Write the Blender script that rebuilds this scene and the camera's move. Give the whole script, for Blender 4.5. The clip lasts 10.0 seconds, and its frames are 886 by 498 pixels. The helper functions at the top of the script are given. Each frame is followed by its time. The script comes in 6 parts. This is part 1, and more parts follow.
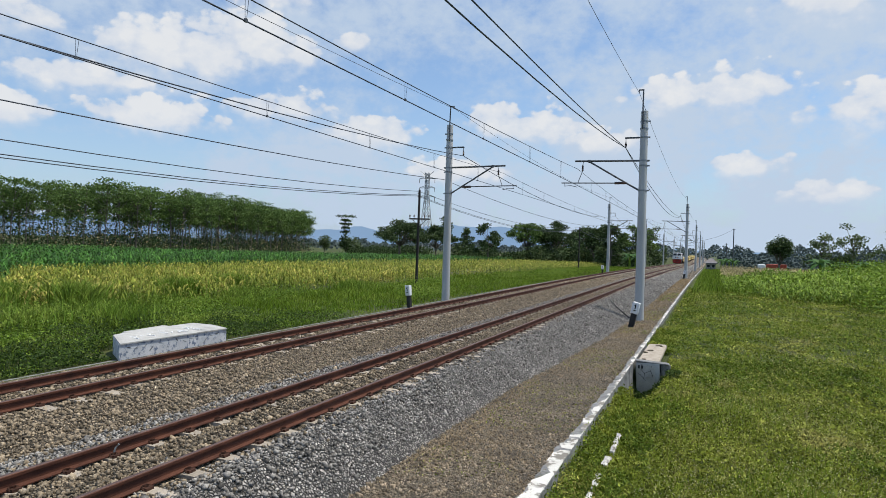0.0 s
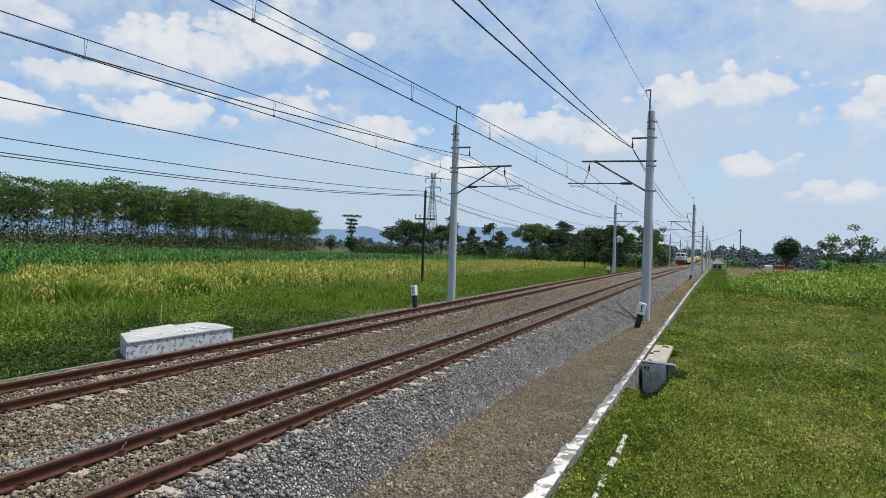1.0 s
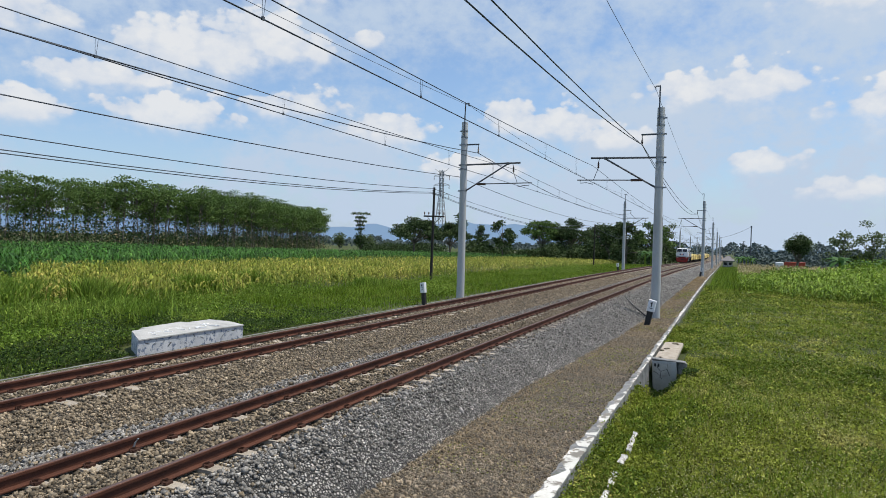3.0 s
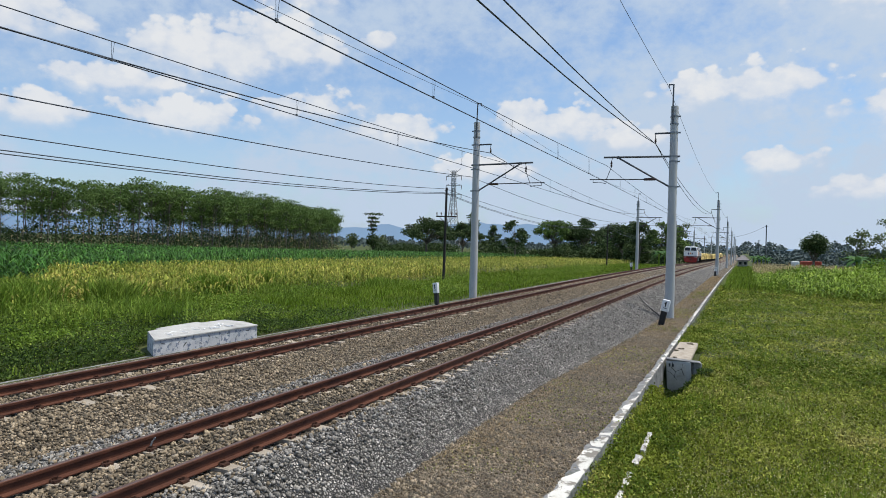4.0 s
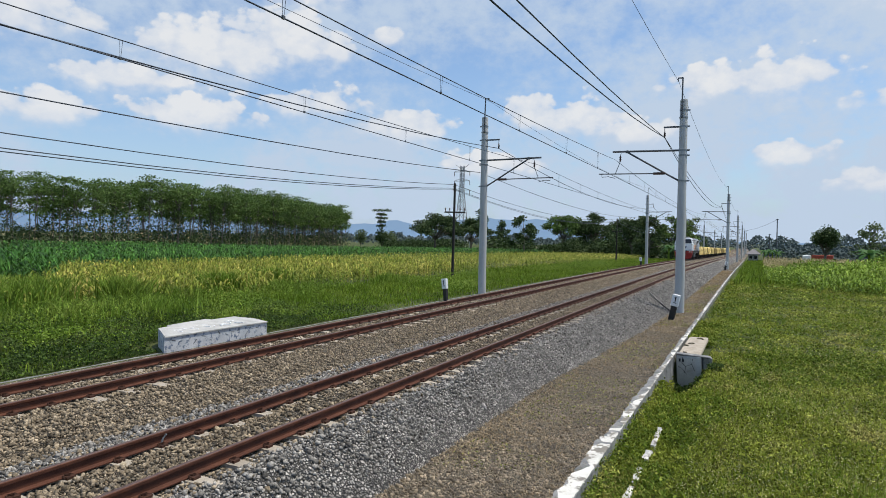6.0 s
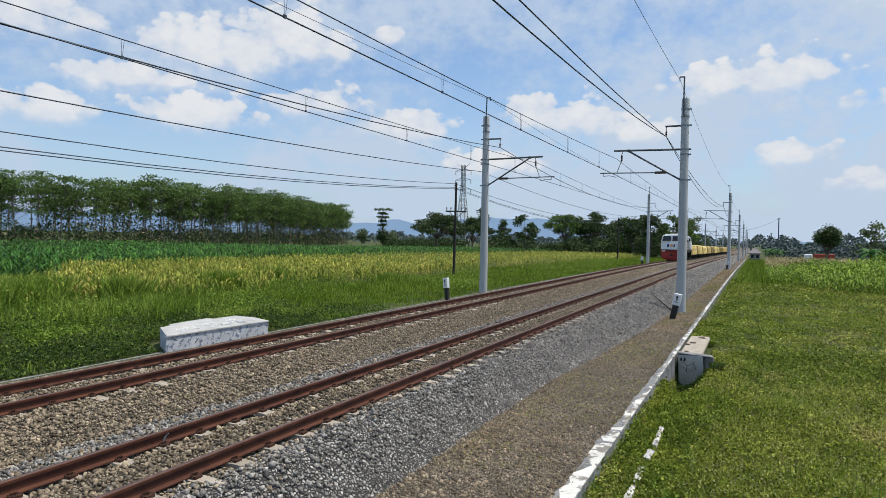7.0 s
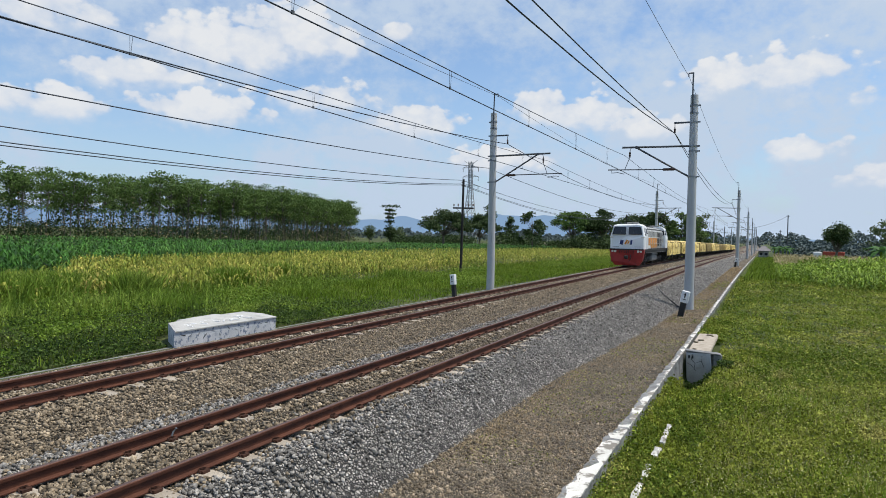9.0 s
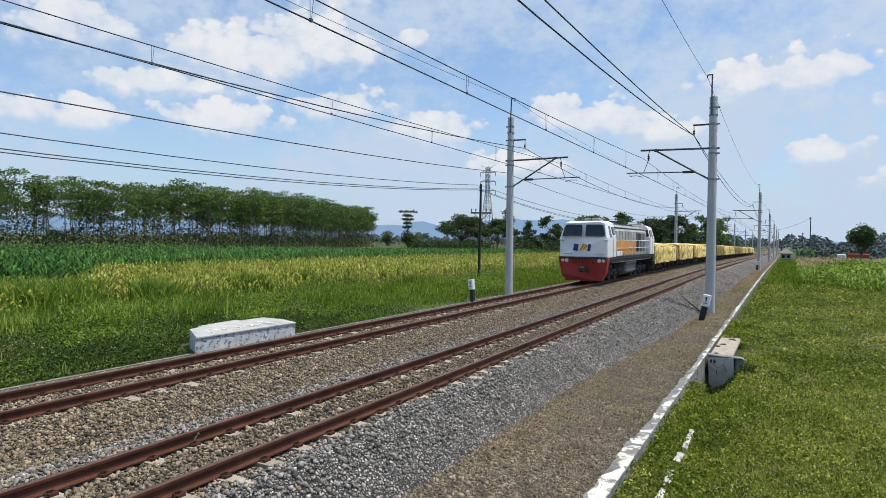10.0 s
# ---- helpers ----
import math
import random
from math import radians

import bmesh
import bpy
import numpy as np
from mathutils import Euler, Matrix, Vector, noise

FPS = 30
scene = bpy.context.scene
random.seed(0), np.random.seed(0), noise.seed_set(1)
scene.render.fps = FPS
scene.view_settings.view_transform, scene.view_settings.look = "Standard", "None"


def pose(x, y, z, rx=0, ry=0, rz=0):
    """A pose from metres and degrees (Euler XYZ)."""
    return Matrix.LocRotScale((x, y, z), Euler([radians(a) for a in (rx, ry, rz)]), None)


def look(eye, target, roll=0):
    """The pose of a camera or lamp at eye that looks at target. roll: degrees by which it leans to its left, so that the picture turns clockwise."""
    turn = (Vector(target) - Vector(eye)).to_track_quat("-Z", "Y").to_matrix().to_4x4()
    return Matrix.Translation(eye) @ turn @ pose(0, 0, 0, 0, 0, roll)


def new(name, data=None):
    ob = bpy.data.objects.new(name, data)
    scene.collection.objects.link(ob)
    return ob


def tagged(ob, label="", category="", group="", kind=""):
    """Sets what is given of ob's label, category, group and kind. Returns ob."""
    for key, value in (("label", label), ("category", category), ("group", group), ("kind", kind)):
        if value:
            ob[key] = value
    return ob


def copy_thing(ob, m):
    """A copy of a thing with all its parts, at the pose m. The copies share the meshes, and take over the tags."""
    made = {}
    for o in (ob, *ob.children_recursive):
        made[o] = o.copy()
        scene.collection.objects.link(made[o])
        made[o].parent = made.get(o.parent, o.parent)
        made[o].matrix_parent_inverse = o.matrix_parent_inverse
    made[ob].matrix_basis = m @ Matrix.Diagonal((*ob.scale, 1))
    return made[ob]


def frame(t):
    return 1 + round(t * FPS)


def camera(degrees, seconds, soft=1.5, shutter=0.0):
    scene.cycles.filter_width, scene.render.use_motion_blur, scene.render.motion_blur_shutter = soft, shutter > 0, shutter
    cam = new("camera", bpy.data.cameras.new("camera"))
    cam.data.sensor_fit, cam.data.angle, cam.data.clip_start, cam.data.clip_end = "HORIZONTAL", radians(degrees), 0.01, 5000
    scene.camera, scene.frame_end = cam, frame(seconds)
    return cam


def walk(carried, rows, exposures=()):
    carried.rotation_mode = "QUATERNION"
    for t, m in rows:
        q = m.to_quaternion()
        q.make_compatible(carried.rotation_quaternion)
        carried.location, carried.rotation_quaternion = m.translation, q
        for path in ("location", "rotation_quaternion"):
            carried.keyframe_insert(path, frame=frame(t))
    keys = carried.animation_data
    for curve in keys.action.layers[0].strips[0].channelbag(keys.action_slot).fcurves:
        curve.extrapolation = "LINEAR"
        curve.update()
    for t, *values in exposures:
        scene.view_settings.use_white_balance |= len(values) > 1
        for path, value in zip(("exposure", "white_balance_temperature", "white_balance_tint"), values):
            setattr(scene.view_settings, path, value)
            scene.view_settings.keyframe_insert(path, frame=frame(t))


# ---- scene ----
# ---- camera: held by hand beside the line, turning slowly with the train ----
cam = camera(67.78, 10.0, soft=0.8)
PATH = [
    (0.0, -0.002, -0.001, 2.451, 22.14, -0.37, -1.52),
    (0.5, -0.004, -0.010, 2.452, 22.40, -0.11, -1.76),
    (1.0, -0.013, -0.006, 2.450, 22.63, -0.38, -1.68),
    (1.5, -0.023, -0.006, 2.442, 22.85, -0.59, -1.76),
    (2.0, -0.017, -0.005, 2.449, 22.98, -0.61, -1.77),
    (3.5, -0.028, -0.013, 2.445, 23.89, -0.66, -1.46),
    (4.0, -0.029, -0.025, 2.444, 24.46, -0.64, -1.37),
    (4.5, -0.018, -0.022, 2.445, 24.28, -0.50, -1.05),
    (5.0, -0.022, -0.023, 2.439, 24.22, -0.58, -0.93),
    (5.5, -0.024, -0.016, 2.443, 24.96, -0.88, -1.03),
    (7.0, -0.034, -0.012, 2.448, 25.32, -1.10, -1.01),
    (7.5, -0.038, -0.008, 2.444, 25.29, -1.08, -1.04),
    (8.0, -0.033, -0.017, 2.446, 25.34, -1.11, -1.01),
    (8.5, -0.035, -0.013, 2.438, 25.53, -0.90, -1.15),
    (9.0, -0.041, -0.002, 2.440, 25.94, -1.39, -1.13),
    (9.5, -0.051, -0.000, 2.436, 26.56, -1.33, -0.98),
    (10.0, -0.052, -0.011, 2.436, 27.47, -0.97, -0.68),
]
walk(cam, [(t, pose(x, y, z, 90 + pitch, roll, yaw)) for t, x, y, z, yaw, pitch, roll in PATH],
     exposures=[(0.0, 0.0), (8.0, 0.0), (9.0, 0.02), (10.0, 0.08)])

# ---- light: high tropical sun to the right of the line, broken cloud ----
SUN_AZ, SUN_EL = radians(62), radians(69)   # azimuth from +y towards +x
world = bpy.data.worlds.new("sky")
scene.world = world
world.use_nodes = True
wn, wl = world.node_tree.nodes, world.node_tree.links
wn.clear()


def wmath(op, a, b=None, c=None):
    n = wn.new("ShaderNodeMath")
    n.operation = op
    for i, v in enumerate((a, b, c)):
        if v is None:
            continue
        if isinstance(v, (int, float)):
            n.inputs[i].default_value = v
        else:
            wl.new(v, n.inputs[i])
    return n.outputs[0]


def build_sky():
    out = wn.new("ShaderNodeOutputWorld")
    bg = wn.new("ShaderNodeBackground")
    wl.new(bg.outputs[0], out.inputs[0])
    sky = wn.new("ShaderNodeTexSky")
    sky.sky_type = "NISHITA"
    sky.sun_disc = False
    sky.sun_elevation, sky.sun_rotation = SUN_EL, SUN_AZ
    sky.air_density, sky.dust_density, sky.ozone_density = 1.0, 1.2, 1.0
    tc = wn.new("ShaderNodeTexCoord")
    sep = wn.new("ShaderNodeSeparateXYZ")
    wl.new(tc.outputs["Generated"], sep.inputs[0])
    x, y, z = sep.outputs
    # flattened cloud layer coordinates: clouds shrink towards the horizon
    zz = wmath("MAXIMUM", z, 0.0)
    az = wmath("ARCTAN2", x, y)
    el = wmath("ARCSINE", wmath("MINIMUM", wmath("MAXIMUM", z, -1.0), 1.0))
    comb = wn.new("ShaderNodeCombineXYZ")
    wl.new(wmath("MULTIPLY", az, 1.0), comb.inputs[0])
    wl.new(wmath("MULTIPLY", el, 1.35), comb.inputs[1])

    def noise_at(scale, detail, rough, off=0.0):
        n = wn.new("ShaderNodeTexNoise")
        n.inputs["Scale"].default_value = scale
        n.inputs["Detail"].default_value = detail
        n.inputs["Roughness"].default_value = rough
        m = wn.new("ShaderNodeVectorMath")
        m.operation = "ADD"
        wl.new(comb.outputs[0], m.inputs[0])
        m.inputs[1].default_value = (off, off * 0.7, 0.3)
        wl.new(m.outputs[0], n.inputs["Vector"])
        return n.outputs["Fac"]
    big, fine, veil = noise_at(13.0, 7, 0.6), noise_at(38.0, 6, 0.62, 3.1), noise_at(4.2, 6, 0.6, 7.7)
    # heaps of cumulus: azimuth and elevation in degrees, half width, half height
    heaps = [(-46.5, 13.6, 4.6, 3.3), (-42.0, 14.2, 4.2, 3.9), (-38.3, 15.2, 4.0, 3.6), (-37.5, 19.8, 5.5, 3.0), (-57, 14.6, 5, 2.9), (-34.4, 15.0, 2.0, 1.9),
             (-30.0, 16.4, 2.3, 1.2), (-36.5, 10.6, 6.0, 2.0), (-28.6, 8.9, 4.4, 2.2), (-57, 8.6, 6.0, 1.7), (-46, 9.0, 6.0, 1.9), (-51, 11.5, 5.0, 1.6),
             (-17.2, 9.9, 3.2, 2.4), (-13.6, 9.5, 4.4, 2.5), (-9.0, 8.6, 3.4, 1.6), (-3.6, 11.9, 3.6, 2.1), (1.4, 12.0, 4.2, 2.4), (10.0, 10.2, 4.4, 2.4), (15, 9.6, 5, 2.2),
             (8.0, 18.2, 6.0, 3.4), (15, 19, 6, 3), (2.5, 6.6, 4.2, 1.6), (8.5, 4.4, 4.4, 1.4), (-22, 6.0, 6.0, 1.4),
             (24, 15, 7, 3), (-70, 16, 9, 4), (-90, 24, 14, 5), (40, 22, 12, 5)]
    puff = wn.new("ShaderNodeTexVoronoi")
    puff.feature = "SMOOTH_F1"
    puff.inputs["Scale"].default_value, puff.inputs["Smoothness"].default_value = 26.0, 0.35
    puff.inputs["Detail"].default_value, puff.inputs["Roughness"].default_value = 2.0, 0.5
    wl.new(comb.outputs[0], puff.inputs["Vector"])
    # rounded billows with a little fine raggedness
    warp = wmath("ADD", wmath("MULTIPLY", wmath("SUBTRACT", 0.42, puff.outputs["Distance"]), 0.85),
                 wmath("ADD", wmath("MULTIPLY", wmath("SUBTRACT", big, 0.5), 1.1), wmath("MULTIPLY", wmath("SUBTRACT", fine, 0.5), 0.3)))
    total, lit = None, None
    for a, e, w, h in heaps:
        da = wmath("DIVIDE", wmath("SUBTRACT", az, radians(a)), radians(w))
        de = wmath("DIVIDE", wmath("SUBTRACT", el, radians(e)), radians(h))
        r = wmath("SQRT", wmath("ADD", wmath("POWER", wmath("ABSOLUTE", da), 2.0), wmath("POWER", wmath("ABSOLUTE", de), 2.0)))
        edge = wmath("ADD", wmath("SUBTRACT", 1.42, r), warp)
        # crisp crowns, bases that melt into the haze
        melt = wmath("MAXIMUM", wmath("SUBTRACT", 0.85, wmath("MULTIPLY", de, 1.9)), 0.24)
        v = wmath("DIVIDE", edge, melt)
        total = v if total is None else wmath("SMOOTH_MAX", total, v, 0.15)
        top = wmath("ADD", wmath("MINIMUM", edge, 0.8), wmath("MULTIPLY", de, 0.7))
        lit = top if lit is None else wmath("MAXIMUM", lit, top)
    ramp = wn.new("ShaderNodeMapRange")
    ramp.interpolation_type = "SMOOTHSTEP"
    wl.new(total, ramp.inputs[0])
    ramp.inputs[1].default_value, ramp.inputs[2].default_value = 0.0, 1.0
    thick = wmath("MULTIPLY", ramp.outputs[0], 0.92)
    # thin high veil all over the sky, denser low down
    vr = wn.new("ShaderNodeMapRange")
    vr.interpolation_type = "SMOOTHSTEP"
    wl.new(wmath("ADD", veil, wmath("MULTIPLY", wmath("SUBTRACT", fine, 0.5), 0.3)), vr.inputs[0])
    vr.inputs[1].default_value, vr.inputs[2].default_value = 0.36, 0.66
    haze = wmath("POWER", wmath("SUBTRACT", 1.0, zz), 5.0)
    cover = wmath("MINIMUM", wmath("ADD", wmath("MULTIPLY", vr.outputs[0], VEIL), wmath("MULTIPLY", haze, HAZE)), 1.0)
    # brightness inside a heap: white tops, greyer bases
    mr = wn.new("ShaderNodeMapRange")
    wl.new(wmath("ADD", lit, wmath("MULTIPLY", wmath("SUBTRACT", wmath("ADD", fine, big), 1.0), 0.9)), mr.inputs[0])
    mr.inputs[1].default_value, mr.inputs[2].default_value = 0.1, 1.1
    ccol = wn.new("ShaderNodeMix")
    ccol.data_type = "RGBA"
    wl.new(mr.outputs[0], ccol.inputs[0])
    ccol.inputs[6].default_value, ccol.inputs[7].default_value = CLOUD_LOW, CLOUD_TOP
    hcol = wn.new("ShaderNodeMix")
    hcol.data_type = "RGBA"
    wl.new(cover, hcol.inputs[0])
    tint = wn.new("ShaderNodeMix")
    tint.data_type, tint.blend_type = "RGBA", "MULTIPLY"
    tint.inputs[0].default_value = 1.0
    wl.new(sky.outputs[0], tint.inputs[6])
    tint.inputs[7].default_value = SKY_TINT
    wl.new(tint.outputs[2], hcol.inputs[6])
    hcol.inputs[7].default_value = HAZE_COL
    fin = wn.new("ShaderNodeMix")
    fin.data_type = "RGBA"
    wl.new(thick, fin.inputs[0])
    wl.new(hcol.outputs[2], fin.inputs[6])
    wl.new(ccol.outputs[2], fin.inputs[7])
    wl.new(fin.outputs[2], bg.inputs[0])
    bg.inputs[1].default_value = 0.1


VEIL, HAZE = 0.86, 0.62
CLOUD_LOW, CLOUD_TOP = (5.6, 6.4, 7.7, 1), (8.0, 8.12, 8.3, 1)
HAZE_COL, SKY_TINT = (5.15, 6.25, 7.75, 1), (1.10, 1.34, 1.56, 1)
build_sky()

sun = new("sun", bpy.data.lights.new("sun", "SUN"))
sun.data.energy, sun.data.angle, sun.data.color = 4.2, radians(0.8), (1.0, 0.92, 0.78)
sun_way = Vector((math.sin(SUN_AZ) * math.cos(SUN_EL), math.cos(SUN_AZ) * math.cos(SUN_EL), math.sin(SUN_EL)))
sun.matrix_basis = look(sun_way * 50, (0, 0, 0))


# ---- materials ----
def ramp_node(nt, fac, stops):
    r = nt.nodes.new("ShaderNodeValToRGB")
    el = r.color_ramp.elements
    while len(el) < len(stops):
        el.new(0.5)
    for e, (p, c) in zip(el, stops):
        e.position, e.color = p, (*c, 1)
    nt.links.new(fac, r.inputs[0])
    return r.outputs[0]


def surf(name, colors, scale=4.0, rough=0.8, bump=0.2, fine=60.0, metal=0.0, wear=None, wear_scale=1.3, wear_at=(0.55, 0.7),
         vary="none", vary_amount=0.35, leaf=0.0, spec=0.4, stretch=(1, 1, 1), bump_dist=0.01):
    """Mottled surface: colours over two noise scales, optional worn patches, per-piece variation, relief."""
    m = bpy.data.materials.new(name)
    m.use_nodes = True
    nt = m.node_tree
    n, l = nt.nodes, nt.links
    b = n["Principled BSDF"]
    tc = n.new("ShaderNodeTexCoord")
    mp = n.new("ShaderNodeMapping")
    mp.inputs["Scale"].default_value = stretch
    l.new(tc.outputs["Object"], mp.inputs[0])
    n1 = n.new("ShaderNodeTexNoise")
    n1.inputs["Scale"].default_value, n1.inputs["Detail"].default_value = scale, 6
    n2 = n.new("ShaderNodeTexNoise")
    n2.inputs["Scale"].default_value, n2.inputs["Detail"].default_value = fine, 3
    l.new(mp.outputs[0], n1.inputs["Vector"])
    l.new(mp.outputs[0], n2.inputs["Vector"])
    mix = n.new("ShaderNodeMath")
    mix.operation = "MULTIPLY_ADD"
    l.new(n2.outputs["Fac"], mix.inputs[0])
    mix.inputs[1].default_value = 0.45
    sc = n.new("ShaderNodeMath")
    sc.operation = "MULTIPLY"
    l.new(n1.outputs["Fac"], sc.inputs[0])
    sc.inputs[1].default_value = 0.55
    l.new(sc.outputs[0], mix.inputs[2])
    k = len(colors)
    stops = [(0.34 + 0.32 * i / max(1, k - 1), c) for i, c in enumerate(colors)]
    col = ramp_node(nt, mix.outputs[0], stops)
    if wear:
        n3 = n.new("ShaderNodeTexNoise")
        n3.inputs["Scale"].default_value, n3.inputs["Detail"].default_value = wear_scale, 8
        n3.inputs["Roughness"].default_value = 0.65
        l.new(tc.outputs["Object"], n3.inputs["Vector"])
        w = n.new("ShaderNodeMapRange")
        w.inputs[1].default_value, w.inputs[2].default_value = wear_at
        l.new(n3.outputs["Fac"], w.inputs[0])
        mx = n.new("ShaderNodeMix")
        mx.data_type = "RGBA"
        l.new(w.outputs[0], mx.inputs[0])
        l.new(col, mx.inputs[6])
        mx.inputs[7].default_value = (*wear, 1)
        col = mx.outputs[2]
    if vary != "none":
        src = n.new("ShaderNodeNewGeometry").outputs["Random Per Island"] if vary == "island" else n.new("ShaderNodeObjectInfo").outputs["Random"]
        mr = n.new("ShaderNodeMapRange")
        l.new(src, mr.inputs[0])
        mr.inputs[3].default_value, mr.inputs[4].default_value = 1 - vary_amount, 1 + vary_amount
        hv = n.new("ShaderNodeHueSaturation")
        l.new(mr.outputs[0], hv.inputs["Value"])
        l.new(col, hv.inputs["Color"])
        col = hv.outputs[0]
    l.new(col, b.inputs["Base Color"])
    b.inputs["Roughness"].default_value, b.inputs["Metallic"].default_value = rough, metal
    b.inputs["Specular IOR Level"].default_value = 0.12 if leaf > 0 else spec
    if bump > 0:
        bp = n.new("ShaderNodeBump")
        bp.inputs["Strength"].default_value, bp.inputs["Distance"].default_value = bump, bump_dist
        l.new(n2.outputs["Fac"], bp.inputs["Height"])
        l.new(bp.outputs[0], b.inputs["Normal"])
    if leaf > 0:
        tr = n.new("ShaderNodeBsdfTranslucent")
        l.new(col, tr.inputs[0])
        ms = n.new("ShaderNodeMixShader")
        ms.inputs[0].default_value = leaf
        l.new(b.outputs[0], ms.inputs[1])
        l.new(tr.outputs[0], ms.inputs[2])
        l.new(ms.outputs[0], n["Material Output"].inputs[0])
    return m


def stone_bed(name, colors, scale, gap=(0.012, 0.010, 0.008), relief=0.05):
    """Packed broken stone: cells of uneven tone with dark joints and real relief."""
    m = surf(name, colors, 1.6, 0.95, 0.0, 60)
    nt = m.node_tree
    n, l = nt.nodes, nt.links
    b = n["Principled BSDF"]
    base = b.inputs["Base Color"].links[0].from_socket
    tc = n.new("ShaderNodeTexCoord")
    wob = n.new("ShaderNodeTexNoise")
    wob.inputs["Scale"].default_value = scale * 0.7
    l.new(tc.outputs["Object"], wob.inputs["Vector"])
    mx = n.new("ShaderNodeVectorMath")
    mx.operation = "MULTIPLY_ADD"
    l.new(wob.outputs["Color"], mx.inputs[0])
    mx.inputs[1].default_value = (0.05, 0.05, 0.05)
    l.new(tc.outputs["Object"], mx.inputs[2])
    cell, edge = n.new("ShaderNodeTexVoronoi"), n.new("ShaderNodeTexVoronoi")
    edge.feature = "DISTANCE_TO_EDGE"
    for v in (cell, edge):
        v.inputs["Scale"].default_value = scale
        l.new(mx.outputs[0], v.inputs["Vector"])
    tone = n.new("ShaderNodeSeparateColor")
    l.new(cell.outputs["Color"], tone.inputs[0])
    mr = n.new("ShaderNodeMapRange")
    l.new(tone.outputs[0], mr.inputs[0])
    mr.inputs[3].default_value, mr.inputs[4].default_value = 0.45, 1.6
    hv = n.new("ShaderNodeHueSaturation")
    l.new(mr.outputs[0], hv.inputs["Value"])
    l.new(base, hv.inputs["Color"])
    jr = n.new("ShaderNodeMapRange")
    l.new(edge.outputs["Distance"], jr.inputs[0])
    jr.inputs[1].default_value, jr.inputs[2].default_value = 0.02, 0.22
    mix = n.new("ShaderNodeMix")
    mix.data_type = "RGBA"
    l.new(jr.outputs[0], mix.inputs[0])
    mix.inputs[6].default_value = (*gap, 1)
    l.new(hv.outputs[0], mix.inputs[7])
    l.new(mix.outputs[2], b.inputs["Base Color"])
    bp = n.new("ShaderNodeBump")
    bp.inputs["Strength"].default_value, bp.inputs["Distance"].default_value = 1.0, relief
    hs = n.new("ShaderNodeMath")
    hs.operation = "ADD"
    l.new(jr.outputs[0], hs.inputs[0])
    l.new(tone.outputs[1], hs.inputs[1])
    l.new(hs.outputs[0], bp.inputs["Height"])
    l.new(bp.outputs[0], b.inputs["Normal"])
    return m


def glow(name, color, strength=1.0):
    m = bpy.data.materials.new(name)
    m.use_nodes = True
    b = m.node_tree.nodes["Principled BSDF"]
    b.inputs["Base Color"].default_value = (0, 0, 0, 1)
    b.inputs["Specular IOR Level"].default_value = 0.0
    b.inputs["Emission Color"].default_value = (*color, 1)
    b.inputs["Emission Strength"].default_value = strength
    return m


M_RUST = surf("rusted_rail_steel", [(0.036, 0.013, 0.008), (0.080, 0.027, 0.015), (0.12, 0.045, 0.025)], 3, 0.75, 0.3, 90, 0.2)
M_RAILTOP = surf("worn_rail_head", [(0.11, 0.060, 0.045), (0.17, 0.105, 0.085)], 5, 0.5, 0.1, 120, 0.6)
M_SLEEPER = surf("sleeper_concrete", [(0.25, 0.215, 0.17), (0.36, 0.315, 0.26), (0.44, 0.39, 0.33)], 5, 0.9, 0.4, 70, vary="object", vary_amount=0.15)
M_CLIP = surf("rail_clip_iron", [(0.035, 0.016, 0.012), (0.09, 0.04, 0.025)], 20, 0.7, 0.3, 120, 0.3)
M_STONE_BROWN = surf("brown_ballast", [(0.075, 0.058, 0.039), (0.21, 0.168, 0.115), (0.39, 0.32, 0.23)], 6, 0.9, 0.4, 45, vary="island", vary_amount=0.55)
M_STONE_GREY = surf("grey_ballast", [(0.075, 0.071, 0.065), (0.21, 0.20, 0.186), (0.40, 0.382, 0.355)], 6, 0.9, 0.4, 45, vary="island", vary_amount=0.6)
M_BED = stone_bed("brown_ballast_bed", [(0.16, 0.125, 0.083), (0.28, 0.225, 0.155), (0.40, 0.33, 0.235)], 22, (0.05, 0.04, 0.03), 0.035)
M_BED_GREY = stone_bed("grey_ballast_bed", [(0.18, 0.17, 0.158), (0.31, 0.295, 0.275), (0.45, 0.43, 0.40)], 22, (0.045, 0.044, 0.043), 0.035)
M_SHOULDER = stone_bed("gravelly_shoulder_soil", [(0.15, 0.122, 0.088), (0.27, 0.224, 0.163), (0.42, 0.35, 0.26)], 34, (0.05, 0.042, 0.03), 0.03)
M_CONC = surf("weathered_concrete", [(0.30, 0.30, 0.29), (0.42, 0.42, 0.41), (0.50, 0.50, 0.48)], 2.2, 0.85, 0.35, 60, wear=(0.24, 0.24, 0.235), wear_scale=0.9)
M_POLE = surf("spun_concrete_pole", [(0.36, 0.375, 0.385), (0.42, 0.435, 0.445), (0.47, 0.485, 0.49)], 1.4, 0.75, 0.15, 70, wear=(0.30, 0.30, 0.30), wear_scale=1.1, wear_at=(0.58, 0.75), stretch=(1, 1, 0.3))
M_WHITE = surf("flaking_whitewash", [(0.48, 0.47, 0.44), (0.62, 0.61, 0.575), (0.72, 0.71, 0.68)], 3, 0.85, 0.3, 60, wear=(0.20, 0.185, 0.16), wear_scale=2.6, wear_at=(0.50, 0.55))
